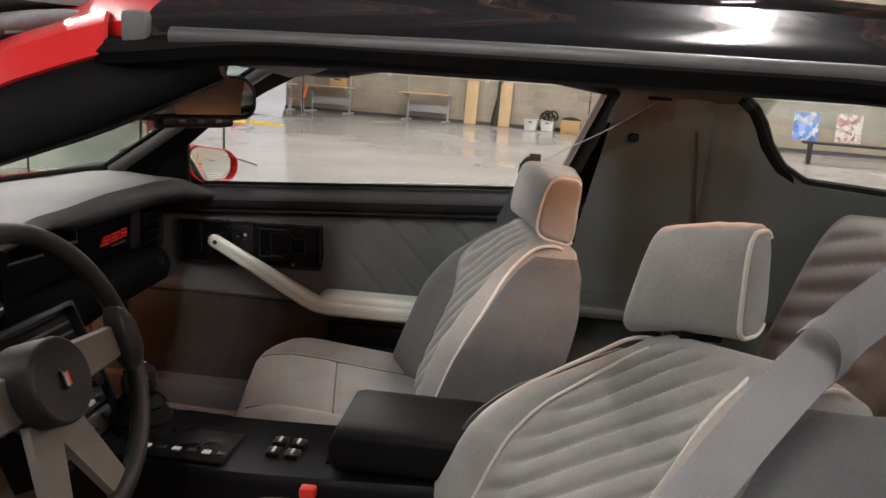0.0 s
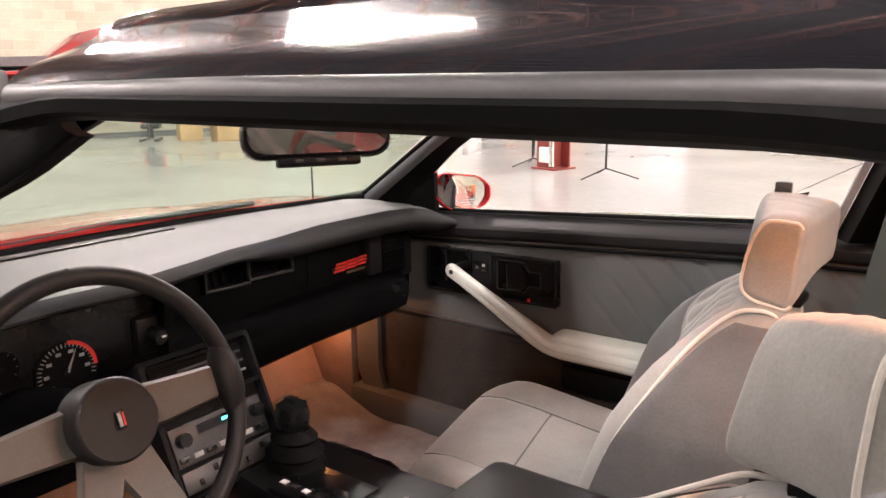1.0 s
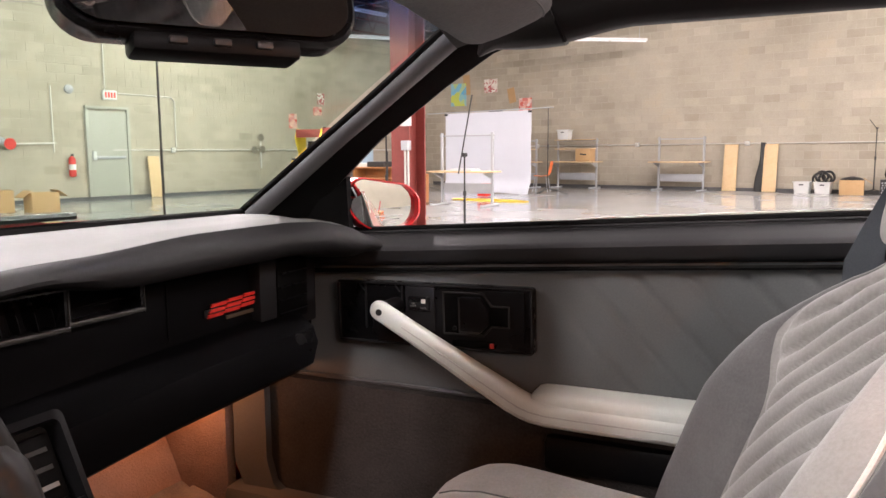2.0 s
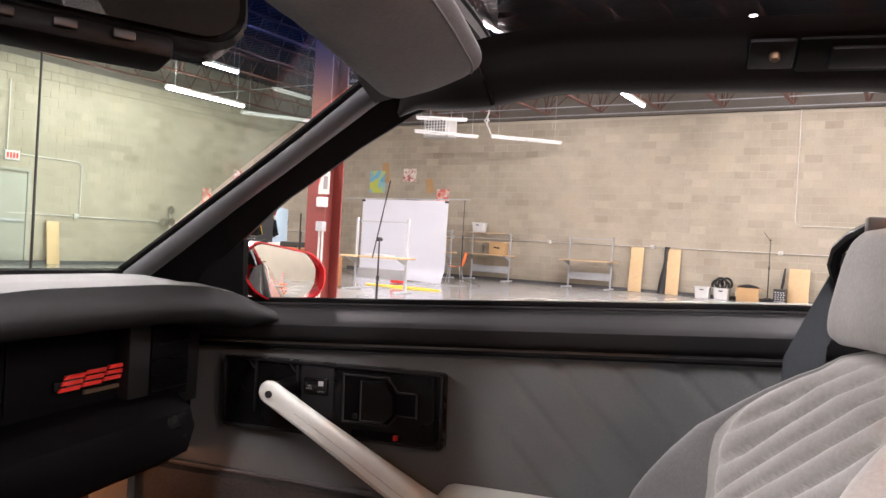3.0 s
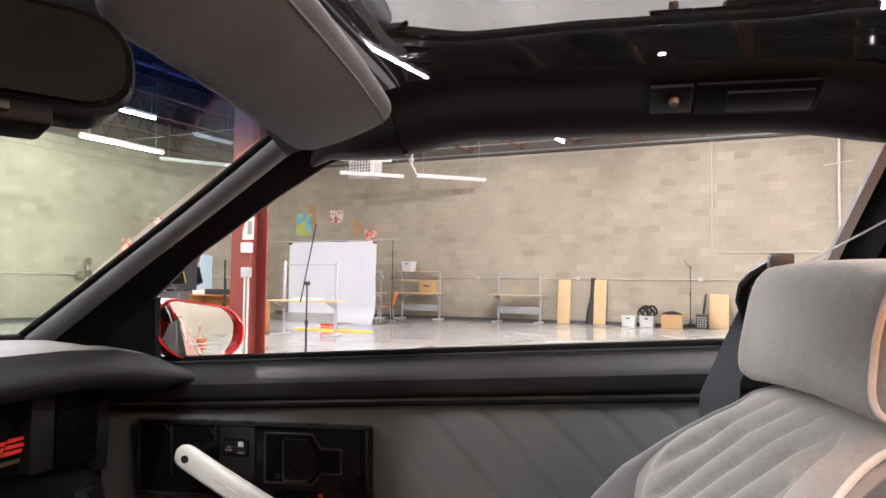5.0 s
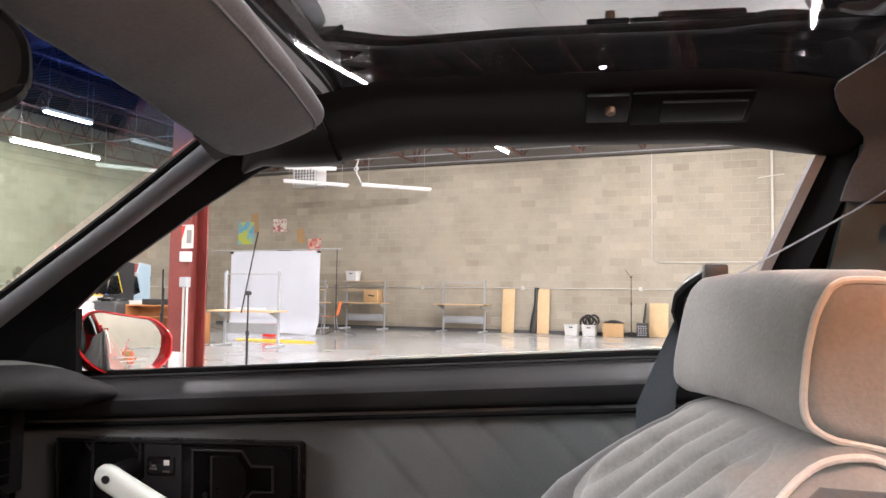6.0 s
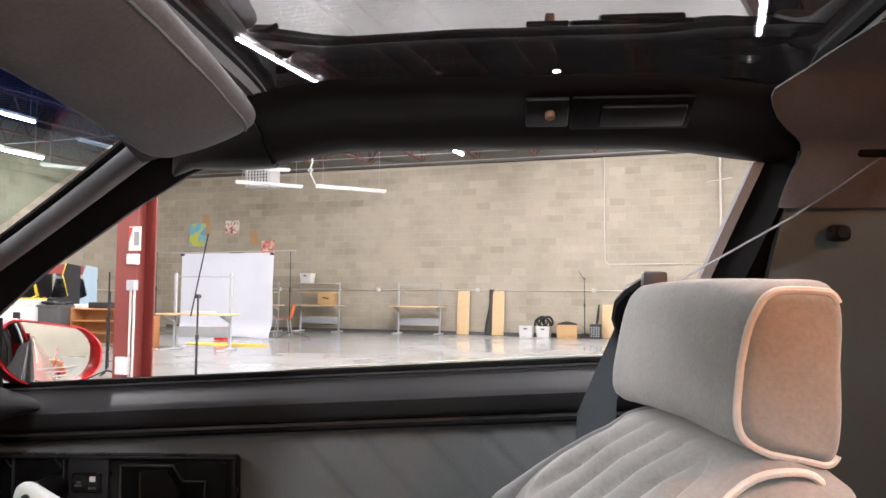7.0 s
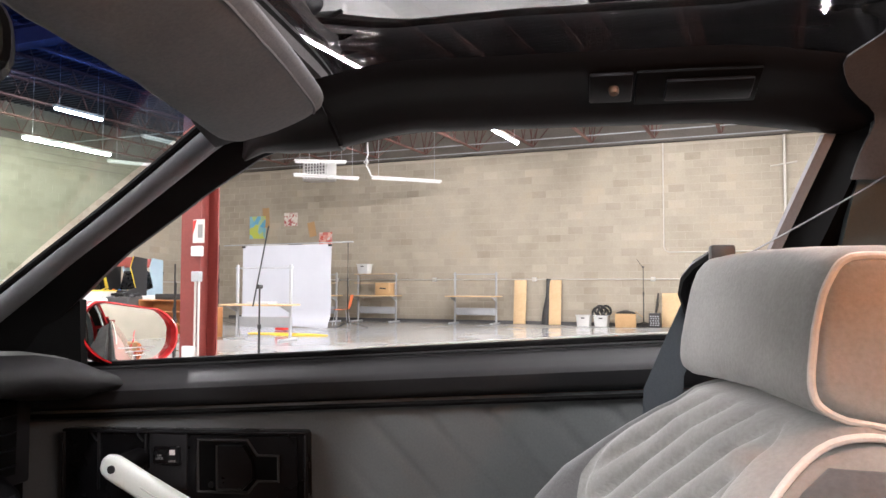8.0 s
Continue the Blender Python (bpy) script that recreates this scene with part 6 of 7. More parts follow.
part("defrost_slot", slab(bm_new(), [[(x - 0.06 * (1 - (y / 0.7) ** 2), y, 0.9172) for y in [lerp(-0.45, 0.1, i / 20) for i in range(21)]] for x in (-0.875, -0.862)], (0, 0, 0.003)), BLACK_TRIM, dash, "dark defroster slot")

# face below the pad
rows = []
for k in range(61):
    y = lerp(-0.10, 0.678, k / 60)
    e = 1 - 0.9 * smooth(0.585, 0.66, y)
    fx = curve_at([(-0.10, -0.745), (0.0, -0.765), (0.3, -0.80), (0.69, -0.815)], y)
    rows.append([(fx - 0.03, y, 0.875), (fx, y, 0.862), (fx, y, 0.77), (fx + 0.004, y, 0.755), (fx + 0.05 * e, y, 0.748), (fx + 0.075 * e, y, 0.735), (fx + 0.085 * e, y, 0.71), (fx + 0.075 * e, y, 0.675), (fx + 0.03 * e, y, 0.648), (fx - 0.08, y, 0.63), (fx - 0.3, y, 0.64)])
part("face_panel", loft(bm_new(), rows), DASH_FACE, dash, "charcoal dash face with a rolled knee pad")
part("pad_end", box(bm_new(), (-0.87, 0.682, 0.77), (0.13, 0.014, 0.2), 0.006), DASH_FACE, dash)
part("panel_joint", box(bm_new(), (-0.802, 0.335, 0.81), (0.006, 0.003, 0.1)), BLACK_RUBBER, dash)


def vent(y0, y1, x, z0, z1, turn, vertical):
    v = part("air_vent", loft(bm_new(), [[(0.0 + d, (y1 - y0) / 2 * a * k, (z1 - z0) / 2 * b * k) for a, b in ((-1, -1), (1, -1), (1, 1), (-1, 1))] for d, k in ((0.012, 1.0), (0.018, 1.0), (0.018, 0.88), (-0.02, 0.84))], True), BLACK_GLOSS, dash, "black air vent", m=BASES[dash.name] @ Matrix.Translation((x, (y0 + y1) / 2, (z0 + z1) / 2)) @ pose(0, 0, 0, 0, 0, turn))
    part("backing", box(bm_new(), (-0.022, 0, 0), (0.004, y1 - y0 - 0.004, z1 - z0 - 0.004)), BLACK_RUBBER, v)
    n = 4 if vertical else 2
    for i in range(n):
        if vertical:
            part("vane", box(bm_new(), (0, 0, 0), (0.018, 0.002, (z1 - z0) * 0.8)), BLACK_GLOSS, v, m=Matrix.Translation((-0.004, lerp(-1, 1, (i + 0.7) / n) * (y1 - y0) * 0.41, 0)) @ pose(0, 0, 0, 14, 0, 22))
        else:
            part("vane", box(bm_new(), (-0.012, 0, lerp(-1, 1, (i + 0.5) / n) * (z1 - z0) * 0.41), (0.010, (y1 - y0) * 0.82, 0.002)), BLACK_RUBBER, v)
    part("lower_lip", box(bm_new(), (0.0165, 0, -(z1 - z0) / 2 + 0.004), (0.008, (y1 - y0) * 0.98, 0.005), 0.001), RADIO, v, "grey lower edge")
    part("frame_edge", tube(bm_new(), [(0.0185, a * (y1 - y0) * 0.485, b * (z1 - z0) * 0.485) for a, b in ((-1, -1), (-1, 1), (1, 1), (1, -1))], 0.0014, 6), RADIO, v, "grey rim")
    return v


vent(0.040, 0.138, -0.768, 0.824, 0.873, -5, True)
vent(0.146, 0.254, -0.776, 0.824, 0.876, -5, False)
em = part("script_emblem", box(bm_new(), (-0.696, 0.036, 0.7275), (0.004, 0.052, 0.002), 0.0005), GREY_MARK, dash, "small pale script emblem, unreadable")
for i in range(4):
    part("script_bar", prism(bm_new(), [(-0.694, 0.014 + 0.012 * i, 0.730), (-0.694, 0.022 + 0.012 * i, 0.730), (-0.696, 0.025 + 0.012 * i, 0.738), (-0.696, 0.017 + 0.012 * i, 0.738)], (0.002, 0, 0.001)), GREY_MARK, em)
sv = part("side_vent", box(bm_new(), (-0.802, 0.598, 0.795), (0.03, 0.155, 0.135), 0.004), DASH_MID, dash, "charcoal side vent housing")
# flat black plate stands for the shade inside the vent
part("opening_shade", box(bm_new(), (-0.786, 0.603, 0.802), (0.004, 0.082, 0.116), 0.001), BLACK_RUBBER, sv, "black plate for the shaded vent opening")
for i in range(5):
    part("vane", box(bm_new(), (-0.784, 0.603, 0.757 + 0.022 * i), (0.008, 0.076, 0.002)), BLACK_GLOSS, sv)
part("glovebox_latch", box(bm_new(), (-0.742, 0.555, 0.715), (0.03, 0.05, 0.04), 0.008), BLACK_GLOSS, dash)
# red badge of slanting bars
bd = part("badge", box(bm_new(), (-0.802, 0.464, 0.786), (0.004, 0.116, 0.012), 0.001, Matrix.Translation((0, 0, 0))), BLACK_GLOSS, dash, "red slanted badge on the dash face")
for i, (y, w) in enumerate(((0.428, 0.033), (0.465, 0.033), (0.501, 0.031))):
    for dz in (0.0, 0.0075, 0.015):
        part("badge_bar", prism(bm_new(), [(-0.8005, y - w / 2 + dz * 0.5, 0.781 + dz + (y - 0.47) * 0.05), (-0.8005, y + w / 2 + dz * 0.5, 0.781 + dz + (y - 0.47) * 0.05), (-0.8005, y + w / 2 + dz * 0.5 + 0.003, 0.7858 + dz + (y - 0.47) * 0.05), (-0.8005, y - w / 2 + dz * 0.5 + 0.003, 0.7858 + dz + (y - 0.47) * 0.05)], (0.003, 0, 0)), RED_MARK, bd)
part("badge_bar", box(bm_new(), (-0.799, 0.484, 0.773), (0.003, 0.062, 0.005)), BRASS, bd, "dull brass lower bar")

# instrument cluster behind the wheel
cl = part("cluster_housing", loft(bm_new(), [[(-0.668 + dx, -0.345 + y * k, 0.818 + z * k) for y, z in rounded(0.46, 0.165, 0.02)] for dx, k in ((0.0, 0.97), (0.03, 0.98), (0.032, 1.02), (-0.06, 1.03))], True), DASH_FACE, dash, "charcoal instrument surround")
part("cluster_face", box(bm_new(), (-0.672, -0.345, 0.818), (0.006, 0.45, 0.16), 0.002), BLACK_GLOSS, dash, "black instrument panel")


def dial(y, z, r, a0, a1, n, big, red=None, needle=220):
    d = part("gauge", tube(bm_new(), [(-0.668, y, z), (-0.6655, y, z)], r, 32), BLACK_RUBBER, dash, "black dial with white marks")
    for i in range(n):
        a = radians(lerp(a0, a1, i / (n - 1)))
        c, e = r * 0.80, r * 0.93
        part("tick", tube(bm_new(), [(-0.6648, y + c * math.cos(a), z + c * math.sin(a)), (-0.6648, y + e * math.cos(a), z + e * math.sin(a))], r * 0.018, 4), GREY_MARK, d)
    if red:
        bm = bm_new()
        loft(bm, [[(-0.6642, y + q * r * math.cos(radians(a)), z + q * r * math.sin(radians(a))) for q in (0.87, 1.0)] for a in [lerp(red[0], red[1], i / 14) for i in range(15)]])
        part("red_arc", bm, RED_MARK, d, "red scale arc", smoothed=False)
    if big:
        for i in range(7):
            a = radians(lerp(215, 5, i / 6))
            part("digit_bar", box(bm_new(), (-0.664, y + 0.66 * r * math.cos(a), z + 0.66 * r * math.sin(a)), (0.001, r * 0.16, r * 0.10)), GREY_MARK, d)
    a = radians(needle)
    part("needle", tube(bm_new(), [(-0.6625, y, z), (-0.6625, y + 0.75 * r * math.cos(a), z + 0.75 * r * math.sin(a))], [r * 0.05, r * 0.012], 6), GREY_MARK, d)
    part("hub_cap", tube(bm_new(), [(-0.664, y, z), (-0.661, y, z)], r * 0.12, 12), BLACK_TRIM, d)
    return d


dial(-0.268, 0.797, 0.046, 225, -15, 29, True, (85, 0), 65)
dial(-0.355, 0.828, 0.024, 215, -35, 9, False, None, 190)
dial(-0.36, 0.775, 0.024, 215, -35, 9, False, None, 200)
dial(-0.44, 0.797, 0.046, 225, -45, 29, False, None, 230)
# lighter panel right of the wheel
kp = part("switch_pod", box(bm_new(), (-0.69, -0.126, 0.775), (0.05, 0.075, 0.15), 0.006), DASH_FACE, dash, "charcoal switch pod")
part("pod_rim", box(bm_new(), (-0.664, -0.126, 0.815), (0.006, 0.062, 0.058), 0.003), BLACK_GLOSS, kp)
part("knob", tube(bm_new(), [(-0.662, -0.130, 0.815), (-0.645, -0.130, 0.815), (-0.638, -0.130, 0.815)], [0.015, 0.014, 0.011], 20), BLACK_GLOSS, kp, "black ribbed knob")
part("knob_mark", box(bm_new(), (-0.6375, -0.126, 0.816), (0.001, 0.007, 0.003)), WHITE_MARK, kp)
part("blank_panel", box(bm_new(), (-0.664, -0.126, 0.745), (0.006, 0.06, 0.06), 0.003), BLACK_TRIM, kp)

# centre stack with radio and heater panel, leaning back
stack = Matrix.Translation((-0.585, -0.085, 0.685)) @ pose(0, 0, 0, 0, -24, 0)
cs = part("console_face", loft(bm_new(), [[(dx, y * k, z * k) for y, z in rounded(0.205, 0.225, 0.008)] for dx, k in ((0.0, 1.0), (0.012, 1.0), (0.014, 0.93), (-0.004, 0.91))], True), BLACK_TRIM, dash, "black centre console face", m=BASES[dash.name] @ stack)
part("backing", box(bm_new(), (-0.03, 0, 0), (0.05, 0.2, 0.22)), BLACK_TRIM, cs)
part("bezel_bar", box(bm_new(), (0.006, 0, 0.028), (0.014, 0.19, 0.006), 0.001), BLACK_TRIM, cs)
rd = part("radio", box(bm_new(), (0.0, 0, -0.028), (0.01, 0.175, 0.062), 0.002), RADIO, cs, "grey car radio with a small lit display")
part("display", box(bm_new(), (0.0058, -0.01, -0.012), (0.002, 0.06, 0.015)), BLACK_GLOSS, rd)
part("display_light", box(bm_new(), (0.0072, 0.012, -0.012), (0.001, 0.012, 0.005)), glowing("cyan_display", (0.06, 0.8, 0.75), 0.8), rd, "cyan lit digits")
for i in range(7):
    part("button", box(bm_new(), (0.0068, -0.075 + 0.024 * i, -0.048), (0.005, 0.017, 0.008), 0.001), (BLACK_GLOSS, GREY_MARK)[i % 2], rd)
for s in (-1, 1):
    part("radio_knob", tube(bm_new(), [(0.005, s * 0.07, -0.02), (0.02, s * 0.07, -0.02)], 0.011, 16), BLACK_GLOSS, rd)
hp = part("heater_panel", box(bm_new(), (0.0, 0, 0.066), (0.01, 0.175, 0.06), 0.002), BLACK_RUBBER, cs, "black heater control panel")
for i in range(3):
    part("slot", box(bm_new(), (0.006, 0.02, 0.05 + 0.016 * i), (0.002, 0.12, 0.004)), GREY_MARK if i == 0 else RADIO, hp)
part("heater_slider", box(bm_new(), (0.01, -0.02, 0.066), (0.012, 0.008, 0.014), 0.002), BLACK_GLOSS, hp)
lo = part("tape_slot", box(bm_new(), (0.0, 0, -0.083), (0.01, 0.175, 0.034), 0.002), RADIO, cs, "grey equalizer strip")
for i in range(5):
    part("slider", box(bm_new(), (0.007, -0.06 + 0.03 * i, -0.083 + 0.006 * ((i * 2) % 3 - 1)), (0.006, 0.006, 0.01), 0.001), BLACK_GLOSS, lo)
part("column_cover", tube(bm_new(), [(-0.72, -0.34, 0.72), (-0.6, -0.34, 0.755), (-0.48, -0.34, 0.79)], [0.06, 0.055, 0.045], 16), DASH_FACE, dash, "charcoal steering column cover")
part("stalk", tube(bm_new(), [(-0.52, -0.36, 0.79), (-0.50, -0.47, 0.80), (-0.50, -0.50, 0.80)], [0.008, 0.008, 0.011], 8), BLACK_GLOSS, dash, "black indicator stalk")
# driver's knee panel
part("knee_panel", loft(bm_new(), [[(x, y, z) for x, z in ((-0.68, 0.735), (-0.66, 0.72), (-0.68, 0.62), (-0.8, 0.58), (-1.0, 0.6))] for y in (-0.68, -0.5, -0.3, -0.14)]), DASH_FACE, dash)

# ---------------------------------------------------------------- steering wheel
sw = car_thing("steering_wheel", "worn dark steering wheel with a round centre pad", "steering wheel", (-0.47, -0.34, 0.79))
wheel = BASES[sw.name] @ Matrix.Translation((-0.43, -0.34, 0.812)) @ pose(0, 0, 0, 0, 70, 0)      # local z is the axis towards the driver, local -x is up


def wp2(a, r, z=0.0):
    return Vector((-r * math.cos(a), r * math.sin(a), z))


part("rim", tube(bm_new(), [wp2(k * math.tau / 64, 0.176) for k in range(65)], 0.0125, 14, False), RIM_DARK, sw, "worn leather-grained rim", m=wheel)
for a in (radians(90), radians(-90), radians(160), radians(-160)):
    d, q = wp2(a, 1.0), wp2(a + math.pi / 2, 1.0)
    rows = []
    for i in range(9):
        t = i / 8
        r = lerp(0.045, 0.170, t)
        w, z = lerp(0.030, 0.021, t), lerp(-0.012, -0.002, t)
        rows.append([d * r + q * (w * c) + Vector((0, 0, z + h)) for c, h in ((-1, -0.004), (-0.85, 0.004), (0.85, 0.004), (1, -0.004))])
    part("spoke", loft(bm_new(), rows, True, True), SPOKE, sw, "brown-grey flat spoke", m=wheel)
for a in (radians(90), radians(-90)):
    part("thumb_grip", tube(bm_new(), [wp2(a + da, 0.170) for da in [radians(lerp(-16, 16, i / 8)) for i in range(9)]], [0.008, 0.015, 0.019, 0.02, 0.02, 0.02, 0.019, 0.015, 0.008], 12), RIM_DARK, sw, m=wheel)
hub = part("centre_pad", tube(bm_new(), [(0, 0, -0.03), (0, 0, 0.018), (0, 0, 0.022), (0, 0, 0.024), (0, 0, 0.0225), (0, 0, 0.024), (0, 0, 0.025)], [0.051, 0.051, 0.0495, 0.047, 0.0425, 0.040, 0.02], 48), RIM_DARK, sw, "round dark centre pad", m=wheel)
part("pad_emblem", box(bm_new(), (0, 0, 0.025), (0.023, 0.010, 0.004), 0.001), BLACK_GLOSS, hub)
part("emblem_stripe", box(bm_new(), (0, -0.0015, 0.0275), (0.016, 0.0040, 0.002)), GREY_MARK, hub, "white and red stripe emblem")
part("emblem_stripe", box(bm_new(), (0, 0.003, 0.0275), (0.016, 0.0020, 0.002)), RED_MARK, hub)

# ---------------------------------------------------------------- centre console, shifter, hand brake
con = car_thing("centre_console", "black centre console with an arm rest box", "centre console", (-0.2, 0, 0.45))
part("body", loft(bm_new(), [[(x, y * w, z) for y, z in ((-1, 0.45), (-0.92, top - 0.012), (-0.82, top), (0.82, top), (0.92, top - 0.012), (1, 0.45))] for x, w, top in ((-0.60, 0.10, 0.60), (-0.45, 0.105, 0.585), (-0.3, 0.11, 0.585), (-0.17, 0.11, 0.59), (0.10, 0.10, 0.6))], False), BLACK_TRIM, con, "black moulded console")
ab = part("arm_rest_lid", loft(bm_new(), [[(x, y, z) for y, z in [(0.005 + 0.088 * math.copysign(abs(math.cos(a)) ** 0.35, math.cos(a)), 0.632 + h * math.copysign(abs(math.sin(a)) ** 0.35, math.sin(a))) for a in [k * math.tau / 28 for k in range(28)]]] for x, h in ((-0.165, 0.018), (-0.158, 0.032), (-0.145, 0.036), (0.08, 0.036), (0.1, 0.03))], True, True), BLACK_TRIM, con, "padded black arm rest lid")
part("lid_seam", tube(bm_new(), [(-0.167, -0.08, 0.612), (-0.167, 0.09, 0.612)], 0.003, 6), BLACK_RUBBER, con)
part("tray", box(bm_new(), (-0.40, -0.03, 0.588), (0.14, 0.10, 0.006), 0.002), BLACK_GLOSS, con)
for i in range(6):
    part("gate_mark", box(bm_new(), (-0.46 + 0.024 * i, -0.055, 0.5925), (0.012, 0.010, 0.002)), (WHITE_MARK, RADIO)[i % 2], con)
for i in range(4):
    part("rocker_switch", box(bm_new(), (-0.265 + 0.03 * (i % 2), -0.03 + 0.035 * (i // 2), 0.592), (0.022, 0.024, 0.008), 0.002), BLACK_GLOSS, con, "black rocker switch with a pale edge")
    part("switch_mark", box(bm_new(), (-0.265 + 0.03 * (i % 2), -0.03 + 0.035 * (i // 2), 0.597), (0.004, 0.016, 0.002)), WHITE_MARK, con)
sh = car_thing("gear_shifter", "black gear shifter with a ribbed boot", "gear shifter", (-0.50, 0.005, 0.59))
part("boot", loft(bm_new(), [[(-0.50 + r * 1.1 * math.cos(a), 0.005 + r * math.sin(a), z) for a in [k * math.tau / 20 for k in range(20)]] for r, z in ((0.05, 0.585), (0.042, 0.605), (0.046, 0.61), (0.034, 0.63), (0.037, 0.635), (0.024, 0.65))], True), BLACK_RUBBER, sh)
part("knob", tube(bm_new(), [(-0.502, 0.005, 0.645), (-0.502, 0.005, 0.652), (-0.502, 0.005, 0.67), (-0.502, 0.005, 0.69), (-0.502, 0.005, 0.697)], [0.018, 0.026, 0.029, 0.025, 0.012], 18), BLACK_GLOSS, sh, "black rounded knob")
part("button", box(bm_new(), (-0.502, 0.005, 0.699), (0.02, 0.016, 0.006), 0.002), BLACK_TRIM, sh)
hb = car_thing("hand_brake", "black hand brake lever beside the console", "hand brake", (-0.30, 0.125, 0.52))
part("lever", tube(bm_new(), [(-0.27, 0.125, 0.535), (-0.42, 0.115, 0.556)], 0.012, 10), CHROME, hb)
part("grip", tube(bm_new(), [(-0.38, 0.118, 0.551), (-0.40, 0.117, 0.554), (-0.50, 0.11, 0.560), (-0.525, 0.108, 0.561), (-0.532, 0.108, 0.561)], [0.013, 0.017, 0.016, 0.015, 0.008], 14), BLACK_GLOSS, hb, "black grip")
part("boot", box(bm_new(), (-0.26, 0.128, 0.52), (0.1, 0.05, 0.05), 0.015), BLACK_RUBBER, hb)

# ---------------------------------------------------------------- seats
SEAT_FRONT = [(0.42, -0.125), (0.50, -0.100), (0.58, -0.075), (0.68, -0.040), (0.78, 0.0), (0.86, 0.040), (0.90, 0.065), (0.925, 0.092), (0.935, 0.12)]
SEAT_BACK = [(0.42, 0.06), (0.50, 0.085), (0.68, 0.125), (0.80, 0.158), (0.88, 0.178), (0.91, 0.172), (0.925, 0.155), (0.935, 0.13)]


def half_width(z):
    return curve_at([(0.42, 0.235), (0.6, 0.245), (0.74, 0.24), (0.82, 0.215), (0.88, 0.175), (0.91, 0.155), (0.93, 0.13), (0.935, 0.11)], z)


def bolster(z):
    return curve_at([(0.42, 0.05), (0.55, 0.062), (0.72, 0.062), (0.82, 0.045), (0.88, 0.02), (0.91, 0.0)], z)


def pleat(v):
    f = v - math.floor(v)
    return 0.0195 * abs(math.cos(math.pi * f)) ** 0.5 - 0.011


def panel_edge(z, s, q):
    """Where the pleated middle ends, as a share of half the width."""
    if s > 0 and q > 0:
        return lerp(0.47, 0.78, smooth(0.70, 0.905, z))
    return 0.62


def soften(pts, n):
    """Round the corners of a line of points."""
    pts = [Vector(p) for p in pts]
    for _ in range(n):
        pts = [pts[0]] + [(pts[i - 1] + pts[i] * 2 + pts[i + 1]) / 4 for i in range(1, len(pts) - 1)] + [pts[-1]]
    return pts


